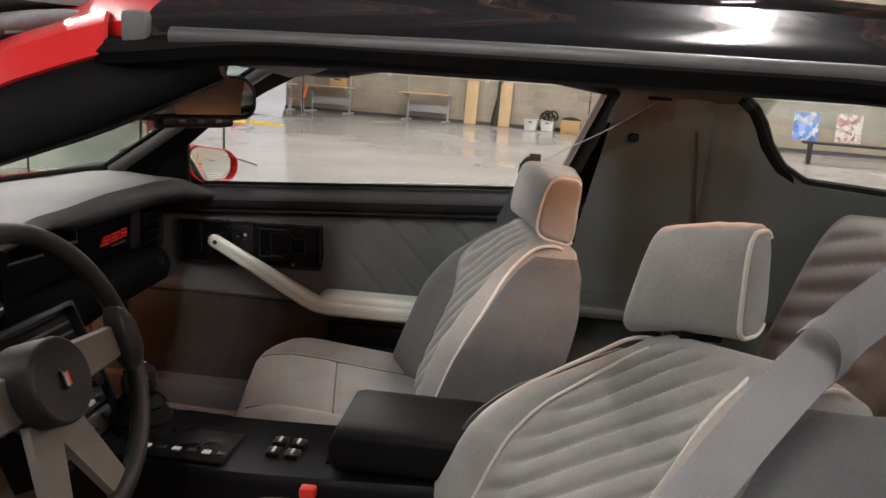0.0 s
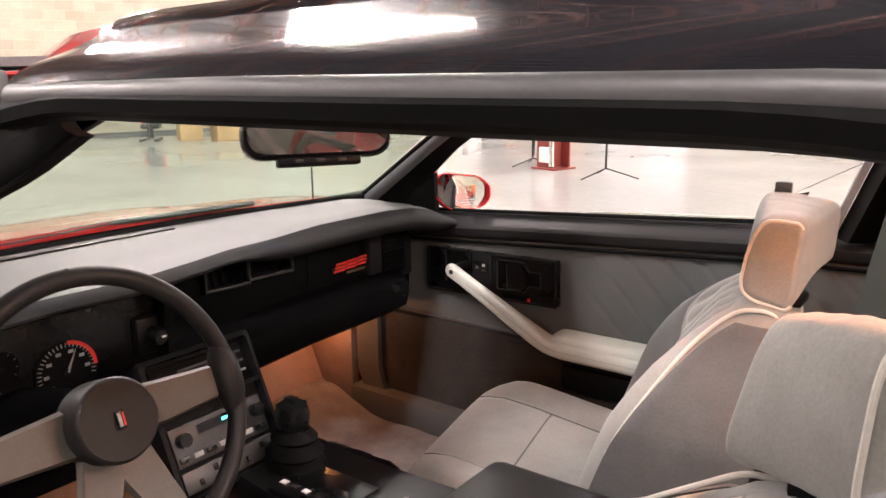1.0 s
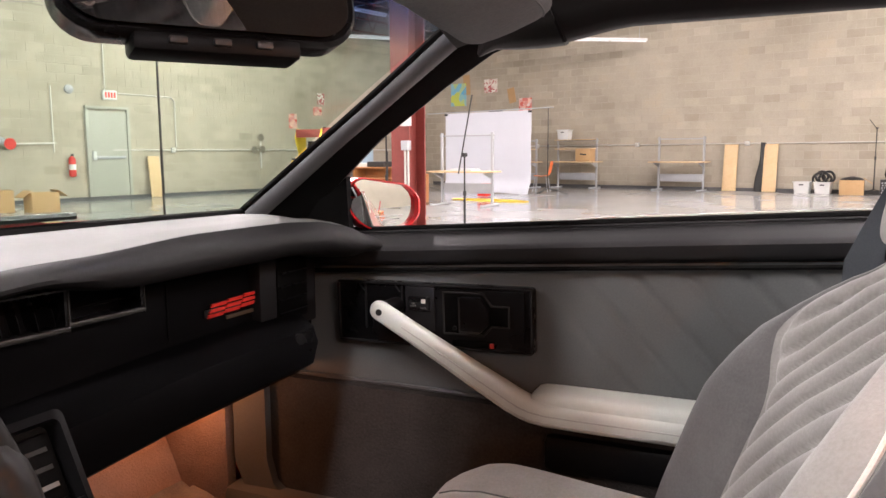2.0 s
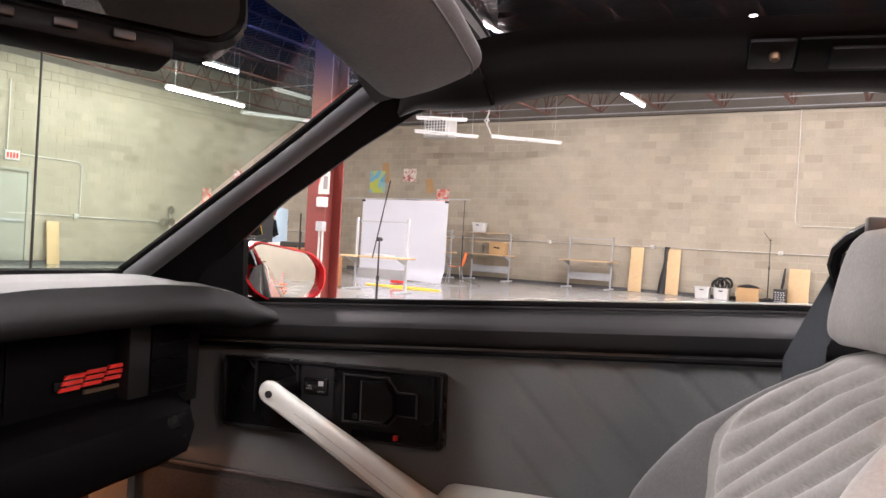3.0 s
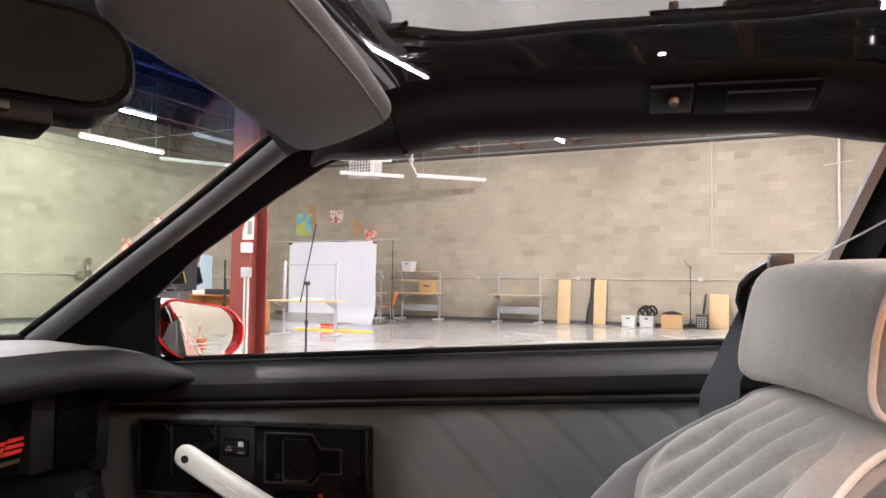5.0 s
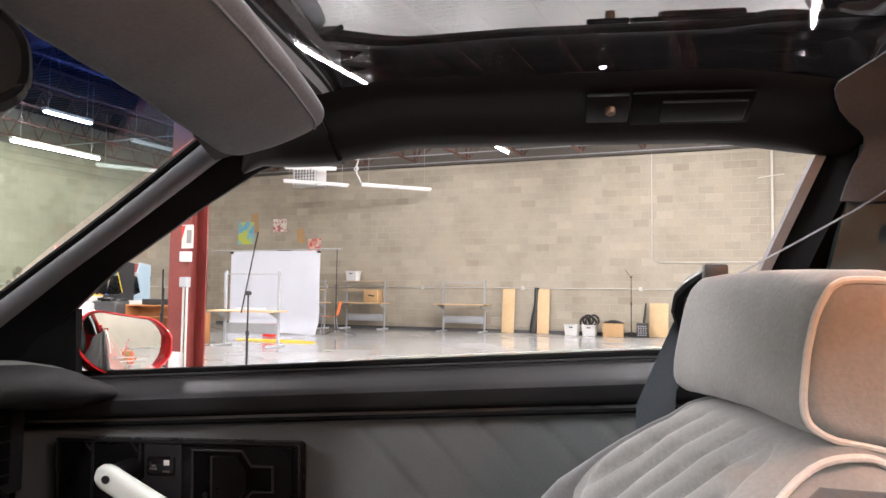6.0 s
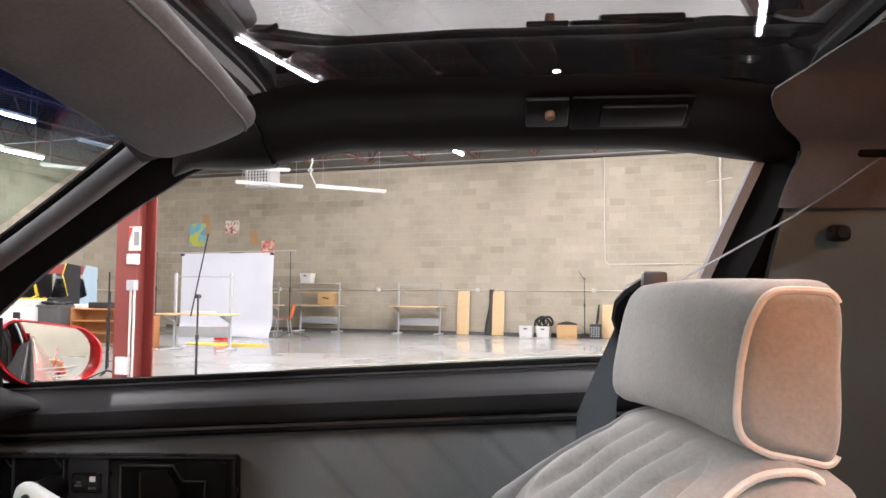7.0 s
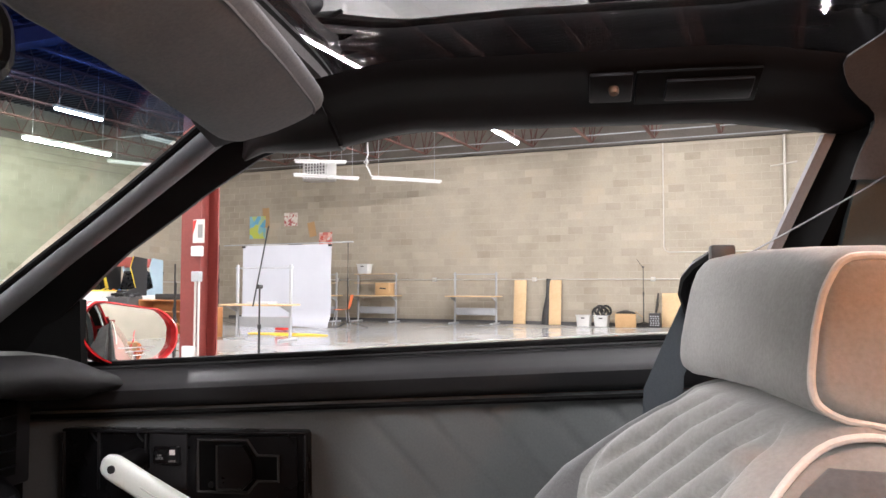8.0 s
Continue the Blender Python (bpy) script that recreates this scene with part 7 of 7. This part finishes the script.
def front_seat(dx, cy, s, turn, tilt, half, label, swing=None):
    """s: which side the door is on (1 towards plus y); turn and tilt: how the back is set askew; half: half the headrest's width; swing: the headrest's own turn in degrees."""
    ob = car_thing("front_seat", label, "car seat", (dx - 0.15, cy, 0.3), "front seats")

    def P(x, o, z):
        return Vector((dx + x + turn * o, cy + s * o, z))

    def PH(x, o, z):
        if swing is None:
            return P(x, o, z) + Vector((0, 0, tilt * o))
        c, d = math.cos(radians(swing)), math.sin(radians(swing))
        return Vector((dx + 0.105 + d * o + c * (x - 0.128), cy + 0.095 + s * c * o + d * (x - 0.128), z + tilt * o))

    def PB(x, o, z):
        if o < 0:
            o *= 1 - 0.15 * smooth(0.78, 0.90, z)
        return P(x, o, z - 0.024 * smooth(0.70, 0.92, z) + tilt * o * smooth(0.5, 0.85, z))
    # backrest: rings from the foot up; o runs from the console (-1) to the door (+1)
    rows = []
    zs = [lerp(0.42, 0.935, (i / 150)) for i in range(151)]
    N = 140
    for z in zs:
        h, f, b, bo = half_width(z), curve_at(SEAT_FRONT, z), curve_at(SEAT_BACK, z), bolster(z)
        ring = []
        for k in range(N):
            th = -math.pi / 2 + math.pi * k / (N - 1)
            q = math.sin(th)
            if s > 0 and q > 0:
                edge = panel_edge(z, s, q)
                q = q / 0.6 * edge if q < 0.6 else edge + (q - 0.6) / 0.4 * (1 - edge)
            rnd = 0.5 * (b - f) * (1 - math.sqrt(max(0.0, 1 - abs(q) ** 7)))
            x = f - bo * smooth(0.42, 0.80, abs(q)) + rnd
            lim = panel_edge(z, s, q)
            if abs(q) < lim:
                x += -pleat(((z * 0.9 + 1.0 * (q * h) + 0.8 * (q * h) ** 2) * 0.92 if s > 0 else (z * 0.9 - 0.85 * (q * h))) / 0.042) * smooth(lim, lim - 0.17, abs(q)) * smooth(0.5, 0.55, z) * smooth(0.932, 0.915, z)
            x += 0.008 * math.exp(-((abs(q) - lim + 0.02) / 0.03) ** 2) * smooth(0.93, 0.9, z)
            ring.append(PB(x, q * h, z))
        M = 24
        for k in range(1, M):
            q = 1 - 2 * k / M
            rnd = 0.5 * (b - f) * (1 - math.sqrt(max(0.0, 1 - abs(q) ** 7)))
            ring.append(PB(b - rnd, q * h, z))
        rows.append(ring)
    bk = part("backrest", loft(bm_new(), rows, True, True), VELOUR, ob, "grey velour backrest with slanting pleats between bolsters", angle=80)
    bk.data.materials.append(VELOUR_SHADED)
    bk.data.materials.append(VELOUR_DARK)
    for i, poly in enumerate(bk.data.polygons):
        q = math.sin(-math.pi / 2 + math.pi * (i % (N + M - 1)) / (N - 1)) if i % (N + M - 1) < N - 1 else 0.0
        # passenger's door-side bolster: same velour, with shade put into its colour
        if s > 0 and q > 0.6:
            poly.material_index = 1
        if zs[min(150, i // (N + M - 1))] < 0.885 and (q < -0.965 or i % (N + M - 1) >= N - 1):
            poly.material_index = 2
    # side panels of the back, console side and door side
    for o in (-1, 1):
        plain = s > 0 and o > 0
        bm = bm_new()
        pr = []
        for i in range(31):
            z = lerp(0.46, 0.905, i / 30)
            h, f, b, bo = half_width(z), curve_at(SEAT_FRONT, z), curve_at(SEAT_BACK, z), bolster(z)
            pr.append([PB(lerp(f - bo * 0.85 + 0.02, b - 0.012, t), o * (h + 0.004 + 0.006 * math.sin(math.pi * t)), z) for t in [j / 8 for j in range(9)]])
        if plain:
            bm.free()
        else:
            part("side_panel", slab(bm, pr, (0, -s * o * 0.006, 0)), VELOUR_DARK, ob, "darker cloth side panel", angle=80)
        line = []
        for i in range(41):
            z = lerp(0.44, 0.915, i / 40)
            h, f, b, bo = half_width(z), curve_at(SEAT_FRONT, z), curve_at(SEAT_BACK, z), bolster(z)
            line.append(PB(f - bo + 0.5 * (b - f) * lerp(0.40, 0.12, smooth(0.80, 0.915, z)) - 0.001, o * 0.955 * h, z))
        top = [PB(lerp(curve_at(SEAT_FRONT, 0.915), curve_at(SEAT_BACK, 0.915), t), o * (half_width(0.915) + 0.002 - 0.03 * max(0.0, t - 0.4)), 0.921 + 0.004 * math.sin(math.pi * t)) for t in (0.06, 0.14, 0.22, 0.30, 0.38, 0.46, 0.54, 0.62, 0.70)]
        top += [PB(lerp(curve_at(SEAT_FRONT, 0.915), curve_at(SEAT_BACK, 0.915), t), o * (half_width(0.915) - d), 0.921 - d) for t, d in ((0.75, 0.006), (0.78, 0.014), (0.80, 0.024), (0.81, 0.034), (0.81, 0.044))]
        if not plain:
            part("piping", tube(bm_new(), soften(line + top, 8), 0.0029, 8), PIPING, ob, "pale piping")
        if s > 0:
            continue
        inner = []
        for i in range(31):
            z = lerp(0.52, 0.918, i / 30)
            h, f, bo = half_width(z), curve_at(SEAT_FRONT, z), bolster(z)
            q = lerp(0.58, 0.60, i / 30)
            inner.append(PB(f - bo * smooth(0.42, 0.80, q) + 0.004, o * q * h, z))
        part("seam", tube(bm_new(), inner, 0.0024, 6), PIPING, ob, "thin pale seam cord")
    # headrest: rounded block, wider towards the door at its back, with a piped panel on each end
    def pad_point(o, a, grow=0.0):
        c, d = math.cos(a), math.sin(a)
        e = abs(o)
        k = 1.0 if e < 0.86 else 0.55 + 0.45 * math.sqrt(max(0.0, 1 - ((e - 0.86) / 0.14) ** 2))
        k = lerp(1.0, k, 0.55)
        xx = (0.034 + grow) * math.copysign(abs(c) ** 0.5, c) * k
        zz = (0.0575 + grow) * math.copysign(abs(d) ** 0.5, d) * k
        taper = 1 - 0.10 * (zz / 0.0575)
        back = (0.22 if s > 0 else 0.0) * 0.117 * (o + 1) * smooth(-0.2, 0.9, c) * 1.15
        crown = 0.004 * (1 - o * o) + 0.0015 * noise.noise(Vector((o * 4, c * 3, d * 3)))
        crown -= 0.016 * smooth(0.2, -1.0, o) * smooth(-0.6, 0.9, c) * smooth(0.1, -0.8, d)
        if swing is not None:
            return PH(0.128 + xx * taper * 0.9 + 0.18 * zz, 0.004 + o * half * (1 - 0.13 * (zz / 0.0575)), 0.963 + zz * 1.13 + crown)
        lean = 0.10 * zz + 0.10 * max(0.0, zz) * smooth(0.3, -1.0, o)
        return PH(0.128 + xx * taper + lean + back, 0.014 + o * half * (1 - 0.05 * (zz / 0.0575)), 0.967 + zz + crown)
    steps = [math.sin(math.pi * (i / 48 - 0.5)) for i in range(49)]
    rows = [[pad_point(o, j * math.tau / 56) for j in range(56)] for o in steps]
    hr = part("headrest", loft(bm_new(), rows, True, True), VELOUR, ob, "padded grey velour headrest", angle=80)
    for o in (-1, 1):
        if o * s < 0:
            line = [pad_point(o * (0.962 + 0.02 * math.sin(radians(lerp(42, 318, j / 48)))), radians(lerp(42, 318, j / 48)), 0.0008) for j in range(49)]
            part("piping", tube(bm_new(), line, 0.0029, 8), PIPING, hr, "pale piping")
        part("post", tube(bm_new(), [PH(0.13, o * half * 0.42, 0.88), PH(0.125, o * half * 0.42, 0.92)], 0.006, 8), CHROME, ob)
    part("headrest_base", box(bm_new(), PH(0.14, 0.0, 0.902) if s < 0 else PH(0.150, -0.055, 0.905), (0.05, 0.05 if s > 0 else 0.08, 0.014), 0.004), BLACK_TRIM, ob, "black plastic collar under the headrest")
    # cushion
    rows = []
    for i in range(49):
        t = i / 48
        x = lerp(-0.47, -0.03, t)
        rise = curve_at([(-0.47, 0.01), (-0.462, 0.035), (-0.445, 0.056), (-0.42, 0.068), (-0.38, 0.074), (-0.30, 0.070), (-0.20, 0.060), (-0.03, 0.045)], x)
        ring = []
        for k in range(61):
            q = lerp(-1, 1, k / 60)
            bol = 0.034 * smooth(0.48, 0.82, abs(q)) * smooth(-0.47, -0.33, x)
            edge = -0.10 * (1 - math.sqrt(max(0.0, 1 - abs(q) ** 5)))
            g = -0.006 * math.exp(-((abs(q) - 0.53) / 0.03) ** 2) * smooth(-0.46, -0.40, x)
            if abs(q) < 0.53:
                g += -0.005 * math.exp(-((x + 0.27) / 0.009) ** 2)
            ring.append(P(x, q * 0.255, 0.475 + rise + bol + edge + g))
        ring = [P(x, -0.25, 0.34)] + ring + [P(x, 0.25, 0.34)]
        rows.append(ring)
    front = [p + Vector((0.012, 0, -0.12)) for p in rows[0]]
    for p in front:
        p.z = min(p.z, 0.40)
    part("cushion", loft(bm_new(), [front] + rows), VELOUR, ob, "grey velour seat cushion with raised bolsters", angle=80)
    for o in (-1, 1):
        k = 30 + o * 16
        part("cushion_seam", tube(bm_new(), [r[k + 1] + Vector((0, 0, 0.0004)) for r in rows[3:]], 0.0016, 6), VELOUR_DARK, ob, "darker stitched seam")
    part("cushion_seam", tube(bm_new(), [p + Vector((0, 0, 0.0004)) for p in rows[22][16:48]], 0.0016, 6), VELOUR_DARK, ob, "darker stitched seam")
    part("seat_base", box(bm_new(), (dx - 0.22, cy, 0.36), (0.42, 0.46, 0.10), 0.02), BLACK_TRIM, ob)
    part("recline_lever", tube(bm_new(), [P(-0.10, 0.25, 0.47), P(-0.10, 0.27, 0.47), P(-0.16, 0.275, 0.49)], 0.008, 8), BLACK_GLOSS, ob)
    # belt guide at the shoulder
    if s < 0:
        return ob
    guide = [(0.084, 0.590, 0.965), (0.077, 0.590, 0.990), (0.079, 0.584, 1.006), (0.088, 0.562, 1.020), (0.099, 0.530, 1.030)]
    bg = part("belt_guide", tube(bm_new(), guide, [0.006, 0.007, 0.007, 0.007, 0.006], 8), BLACK_TRIM, ob, "black belt guide loop")
    part("guide_tip", box(bm_new(), (0.104, 0.515, 1.028), (0.024, 0.016, 0.022), 0.003), RADIO, bg)
    return ob


passenger_seat = front_seat(0.0, 0.375, 1, -0.22, 0.0, 0.125, "grey velour passenger seat with pale piping")
driver_seat = front_seat(0.195, -0.275, -1, 0.42, 0.2, 0.072, "grey velour driver seat with pale piping", 48.0)

# rear seat: two backrests with slanting pleats and a low cushion
rs = car_thing("rear_bench", "grey velour rear bench with pleated backs", "bench", (0.65, 0, 0.4))
for s in (-1, 1):
    rows = []
    for i in range(61):
        z = lerp(0.55, 0.965, i / 60)
        f = 0.56 + (z - 0.55) * 0.32
        top = 0.05 * (1 - math.sqrt(max(0.0, 1 - ((z - 0.55) / 0.42) ** 10)))
        rows.append([(f + 0.03 * (1 - math.sqrt(max(0.0, 1 - abs(q) ** 6))) + top - pleat((z * 0.8 + s * q * 0.06) / 0.042) * smooth(0.85, 0.7, abs(q)), s * (0.27 + 0.255 * q), z) for q in [lerp(-1, 1, k / 40) for k in range(41)]])
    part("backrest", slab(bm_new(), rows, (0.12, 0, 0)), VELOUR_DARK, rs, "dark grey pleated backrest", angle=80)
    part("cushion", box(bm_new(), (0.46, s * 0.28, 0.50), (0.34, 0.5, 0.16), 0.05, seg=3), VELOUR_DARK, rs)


# ---------------------------------------------------------------- belts, visors, rear-view mirror
def ribbon(bm, pts, w, across, t=0.0015):
    a = Vector(across).normalized() * (w / 2)
    rows = [[Vector(p) - a, Vector(p), Vector(p) + a] for p in pts]
    return slab(bm, rows, (t, 0, t))


b = car_thing("seat_belt", "grey webbing seat belt hanging at the passenger side", "seat belt", (0.3, 0.6, 0.5), "seat belts")
part("shoulder_strap", ribbon(bm_new(), [(0.345, 0.572, 1.160), (0.30, 0.571, 1.128), (0.257, 0.570, 1.099), (0.20, 0.568, 1.066), (0.145, 0.562, 1.035), (0.12, 0.572, 1.02)], 0.046, (0.22, 1, 0.08)), STRAP, b, "grey woven strap")
# same webbing lower down, its shade given by a darker blue-grey
part("lower_strap", ribbon(bm_new(), [(0.105, 0.585, 1.008), (0.096, 0.60, 0.985), (0.076, 0.602, 0.94), (0.055, 0.604, 0.89), (0.05, 0.62, 0.75), (0.08, 0.63, 0.5)], 0.046, (1, 0.2, 0.3)), STRAP_SHADED, b, "strap run behind the seat, coloured dark as in shade")
part("slot_cover", box(bm_new(), (0.352, 0.575, 1.168), (0.05, 0.012, 0.008), 0.003), BLACK_RUBBER, b)
b = car_thing("seat_belt", "grey webbing seat belt across the driver side shoulder", "seat belt", (0.3, -0.65, 0.5), "seat belts")
part("shoulder_strap", ribbon(bm_new(), soften([(0.60, -0.48, 1.15), (0.53, -0.485, 1.13), (0.47, -0.49, 1.105), (0.41, -0.495, 1.072), (0.366, -0.50, 1.042), (0.335, -0.515, 1.015), (0.311, -0.53, 0.99), (0.285, -0.555, 0.978), (0.263, -0.58, 0.962), (0.235, -0.60, 0.935), (0.205, -0.625, 0.905), (0.175, -0.637, 0.86), (0.15, -0.645, 0.80), (0.12, -0.65, 0.6), (0.12, -0.65, 0.42)], 2), 0.042, (0.62, -0.1, -0.75)), STRAP, b, "grey woven strap")
part("loop", ribbon(bm_new(), [(0.306 + 0.024 * math.cos(a), -0.54 - 0.008 * math.sin(a * 0.5), 0.996 + 0.030 * math.sin(a)) for a in [lerp(2.2, -1.6, k / 20) for k in range(21)]], 0.014, (0.6, 0.2, 0.6)), STRAP, b, "short loop of grey webbing")
bk = car_thing("belt_buckle", "black belt buckle with a red button", "belt buckle", (-0.17, -0.12, 0.55))
part("stalk", tube(bm_new(), [(-0.10, -0.125, 0.45), (-0.17, -0.118, 0.56)], 0.014, 8), BLACK_TRIM, bk)
part("release_button", box(bm_new(), (-0.185, -0.116, 0.582), (0.024, 0.018, 0.018), 0.004, pose(0, 0, 0)), RED_MARK, bk, "red release button")


def visor(s):
    ob = car_thing("sun_visor", "grey cloth sun visor folded up at the header", "sun visor", (-0.40, s * 0.35, 1.17), "sun visors")
    rows = []
    for i in range(33):
        t = i / 32
        y = lerp(0.09, 0.537, t)
        k = (1 - abs(2 * t - 1) ** 12) ** 0.5 if t not in (0, 1) else 0.05
        cx, cz = lerp(-0.336, -0.372, t), 1.181 + 0.020 * (1 - t) + 0.006 * math.sin(math.pi * t)
        ring = []
        for j in range(24):
            a = j * math.tau / 24
            c, d = math.cos(a), math.sin(a)
            u, v = 0.067 * math.copysign(abs(c) ** 0.7, c) * (0.42 + 0.58 * k), 0.0115 * math.copysign(abs(d) ** 0.8, d) * (0.4 + 0.6 * k)
            v += (0.0022 * noise.noise(Vector((y * 9, u * 24, s))) + 0.0016 * noise.noise(Vector((y * 34 + u * 30, u * 50, s)))) * k
            ring.append((cx + u * 0.93 - v * 0.33, s * y, cz + u * 0.33 + v * 0.93))
        rows.append(ring)
    part("pad", loft(bm_new(), rows, True, True), VISOR_CLOTH, ob, "padded grey cloth visor", angle=70)
    part("edge_seam", tube(bm_new(), [Vector(r[21]) + Vector((0.0, 0, -0.0004)) for r in rows[1:-1]], 0.0016, 6), VISOR_CLOTH, ob)
    part("upper_board", slab(bm_new(), [[(lerp(-0.41, -0.288 - 0.034 * t, q), s * lerp(0.10, 0.53, t), 1.203 + 0.016 * (1 - t) + 0.012 * q) for q in (0, 0.3, 0.6, 0.85, 1)] for t in [i / 12 for i in range(13)]], (0, 0, 0.008)), VISOR_CLOTH, ob, "grey cloth board behind the visor")
    part("rod", tube(bm_new(), [(-0.45, s * 0.5, roof_z(-0.45, 0.5) - 0.04), (-0.44, s * 0.57, roof_z(-0.44, 0.55) - 0.03)], 0.006, 8), BLACK_TRIM, ob)
    return ob


visor(1)
visor(-1)
rv = car_thing("rear_view_mirror", "black rear-view mirror with map lamp switches", "rear-view mirror", (-0.45, 0.0, 1.18))
mm = BASES[rv.name] @ Matrix.Translation((-0.402, -0.008, 1.128)) @ pose(0, 0, 0, 0, -10, -33)
part("housing", loft(bm_new(), [[(x, y * k, z * k2) for y, z in rounded(0.212, 0.066, 0.028, 6)] for x, k, k2 in ((0.004, 0.93, 0.8), (0.008, 0.97, 0.9), (0.004, 1.0, 1.0), (-0.02, 1.0, 1.0), (-0.035, 0.8, 0.7))], True, True), BLACK_GLOSS, rv, "black mirror housing", m=mm)
part("mirror_glass", loft(bm_new(), [[(x, y * 0.93, z * 0.80) for y, z in rounded(0.212, 0.066, 0.028, 6)] for x in (0.0, 0.0086)], True, True), MIRROR, rv, "mirror glass", m=mm, smoothed=False)
lb = part("lamp_bar", box(bm_new(), (-0.008, 0.0, -0.036), (0.030, 0.118, 0.015), 0.004), BLACK_TRIM, rv, "black map lamp bar", m=mm)
for i in range(3):
    part("rocker_switch", box(bm_new(), (0.0085, -0.03 + 0.03 * i, -0.036), (0.004, 0.012, 0.005), 0.001), RADIO, lb)
part("stem", tube(bm_new(), [(-0.415, -0.01, 1.13), (-0.45, -0.01, 1.19), (-0.47, -0.01, 1.212)], [0.012, 0.01, 0.016], 10), BLACK_TRIM, rv)
part("cable", tube(bm_new(), [(-0.41, -0.01, 1.145), (-0.41, 0.0, 1.19), (-0.40, 0.0, 1.235)], 0.004, 6), BLACK_RUBBER, rv)

# ---------------------------------------------------------------- warm courtesy lamps
dome = car_thing("dome_lamp", "small warm dome lamp on the rear headliner", "dome lamp", (0.335, 0, 1.23))
part("lens", box(bm_new(), (0.335, 0, 1.2225), (0.07, 0.05, 0.010), 0.004), glowing("warm_lens", (1.0, 0.5, 0.22), 1.5), dome, "glowing amber lens")
part("bezel", box(bm_new(), (0.335, 0, 1.2295), (0.085, 0.062, 0.010), 0.003), BLACK_TRIM, dome)
for nm, loc, power, size in (("dome_light", (0.335, 0, 1.195), COURTESY * 0.74, 0.008), ("footwell_light", (-1.04, 0.585, 0.617), COURTESY * 0.24, 0.012), ("footwell_light", (-0.95, -0.36, 0.57), COURTESY * 0.2, 0.02)):
    la = bpy.data.lights.new(nm, "POINT")
    la.energy, la.color, la.shadow_soft_size = power, (1.0, 0.40, 0.17), size
    new(nm, la).location = loc

# ---------------------------------------------------------------- concrete blocks, proud of the mortar
def block_shape(w, h, d=0.006, e=0.003):
    v, f = [], []
    for k, y in ((0.0, 0.0), (0.0, -d + e), (e, -d)):
        v += [(-w / 2 + k, y, -h / 2 + k), (w / 2 - k, y, -h / 2 + k), (w / 2 - k, y, h / 2 - k), (-w / 2 + k, y, h / 2 - k)]
    for a in (0, 4):
        f += [(a + i, a + (i + 1) % 4, a + 4 + (i + 1) % 4, a + 4 + i) for i in range(4)]
    f.append((8, 9, 10, 11))
    return v, f


BW, BH = 0.406, 0.203
bv, bf = block_shape(BW - 0.01, BH - 0.01)
block_mesh = bpy.data.meshes.new("concrete_block")
block_mesh.from_pydata(bv, [], bf)
block_mesh.materials.append(BLOCK_ONE)
rng = random.Random(7)


def block_wall(wall, length, start, to_local, near):
    verts, faces = [], []
    for r in range(23):
        z = (r + 0.5) * BH
        shift = BW / 2 if r % 2 else 0.0
        for c in range(int(length / BW) + 1):
            u = start + shift + (c + 0.5) * BW
            if u + BW / 2 > start + length:
                continue
            m = to_local @ Matrix.Translation((u, 0.021 + rng.uniform(-0.001, 0.001), z))
            if near(u, r):
                ob = new("concrete_block", block_mesh)
                ob.parent, ob.matrix_basis = wall, m
            else:
                base = len(verts)
                verts += [tuple(m @ Vector(p)) for p in bv]
                faces += [tuple(base + i for i in q) for q in bf]
    me = bpy.data.meshes.new("blockwork")
    me.from_pydata(verts, [], faces)
    me.materials.append(BLOCK_MANY)
    ob = new("blockwork", me)
    ob.parent = wall
    tagged(ob, "laid beige concrete blocks", kind="stuff")


block_wall(wall_n, HALL_E - HALL_W, HALL_W, Matrix.Identity(4), lambda u, r: -3.6 < u < 4.0 and 3 <= r <= 17)
block_wall(wall_w, 27.0, -27.0, Matrix.Translation((HALL_W, 0, 0)) @ pose(0, 0, 0, 0, 0, 90), lambda u, r: -11.5 < u < -7.0 and 5 <= r <= 14)
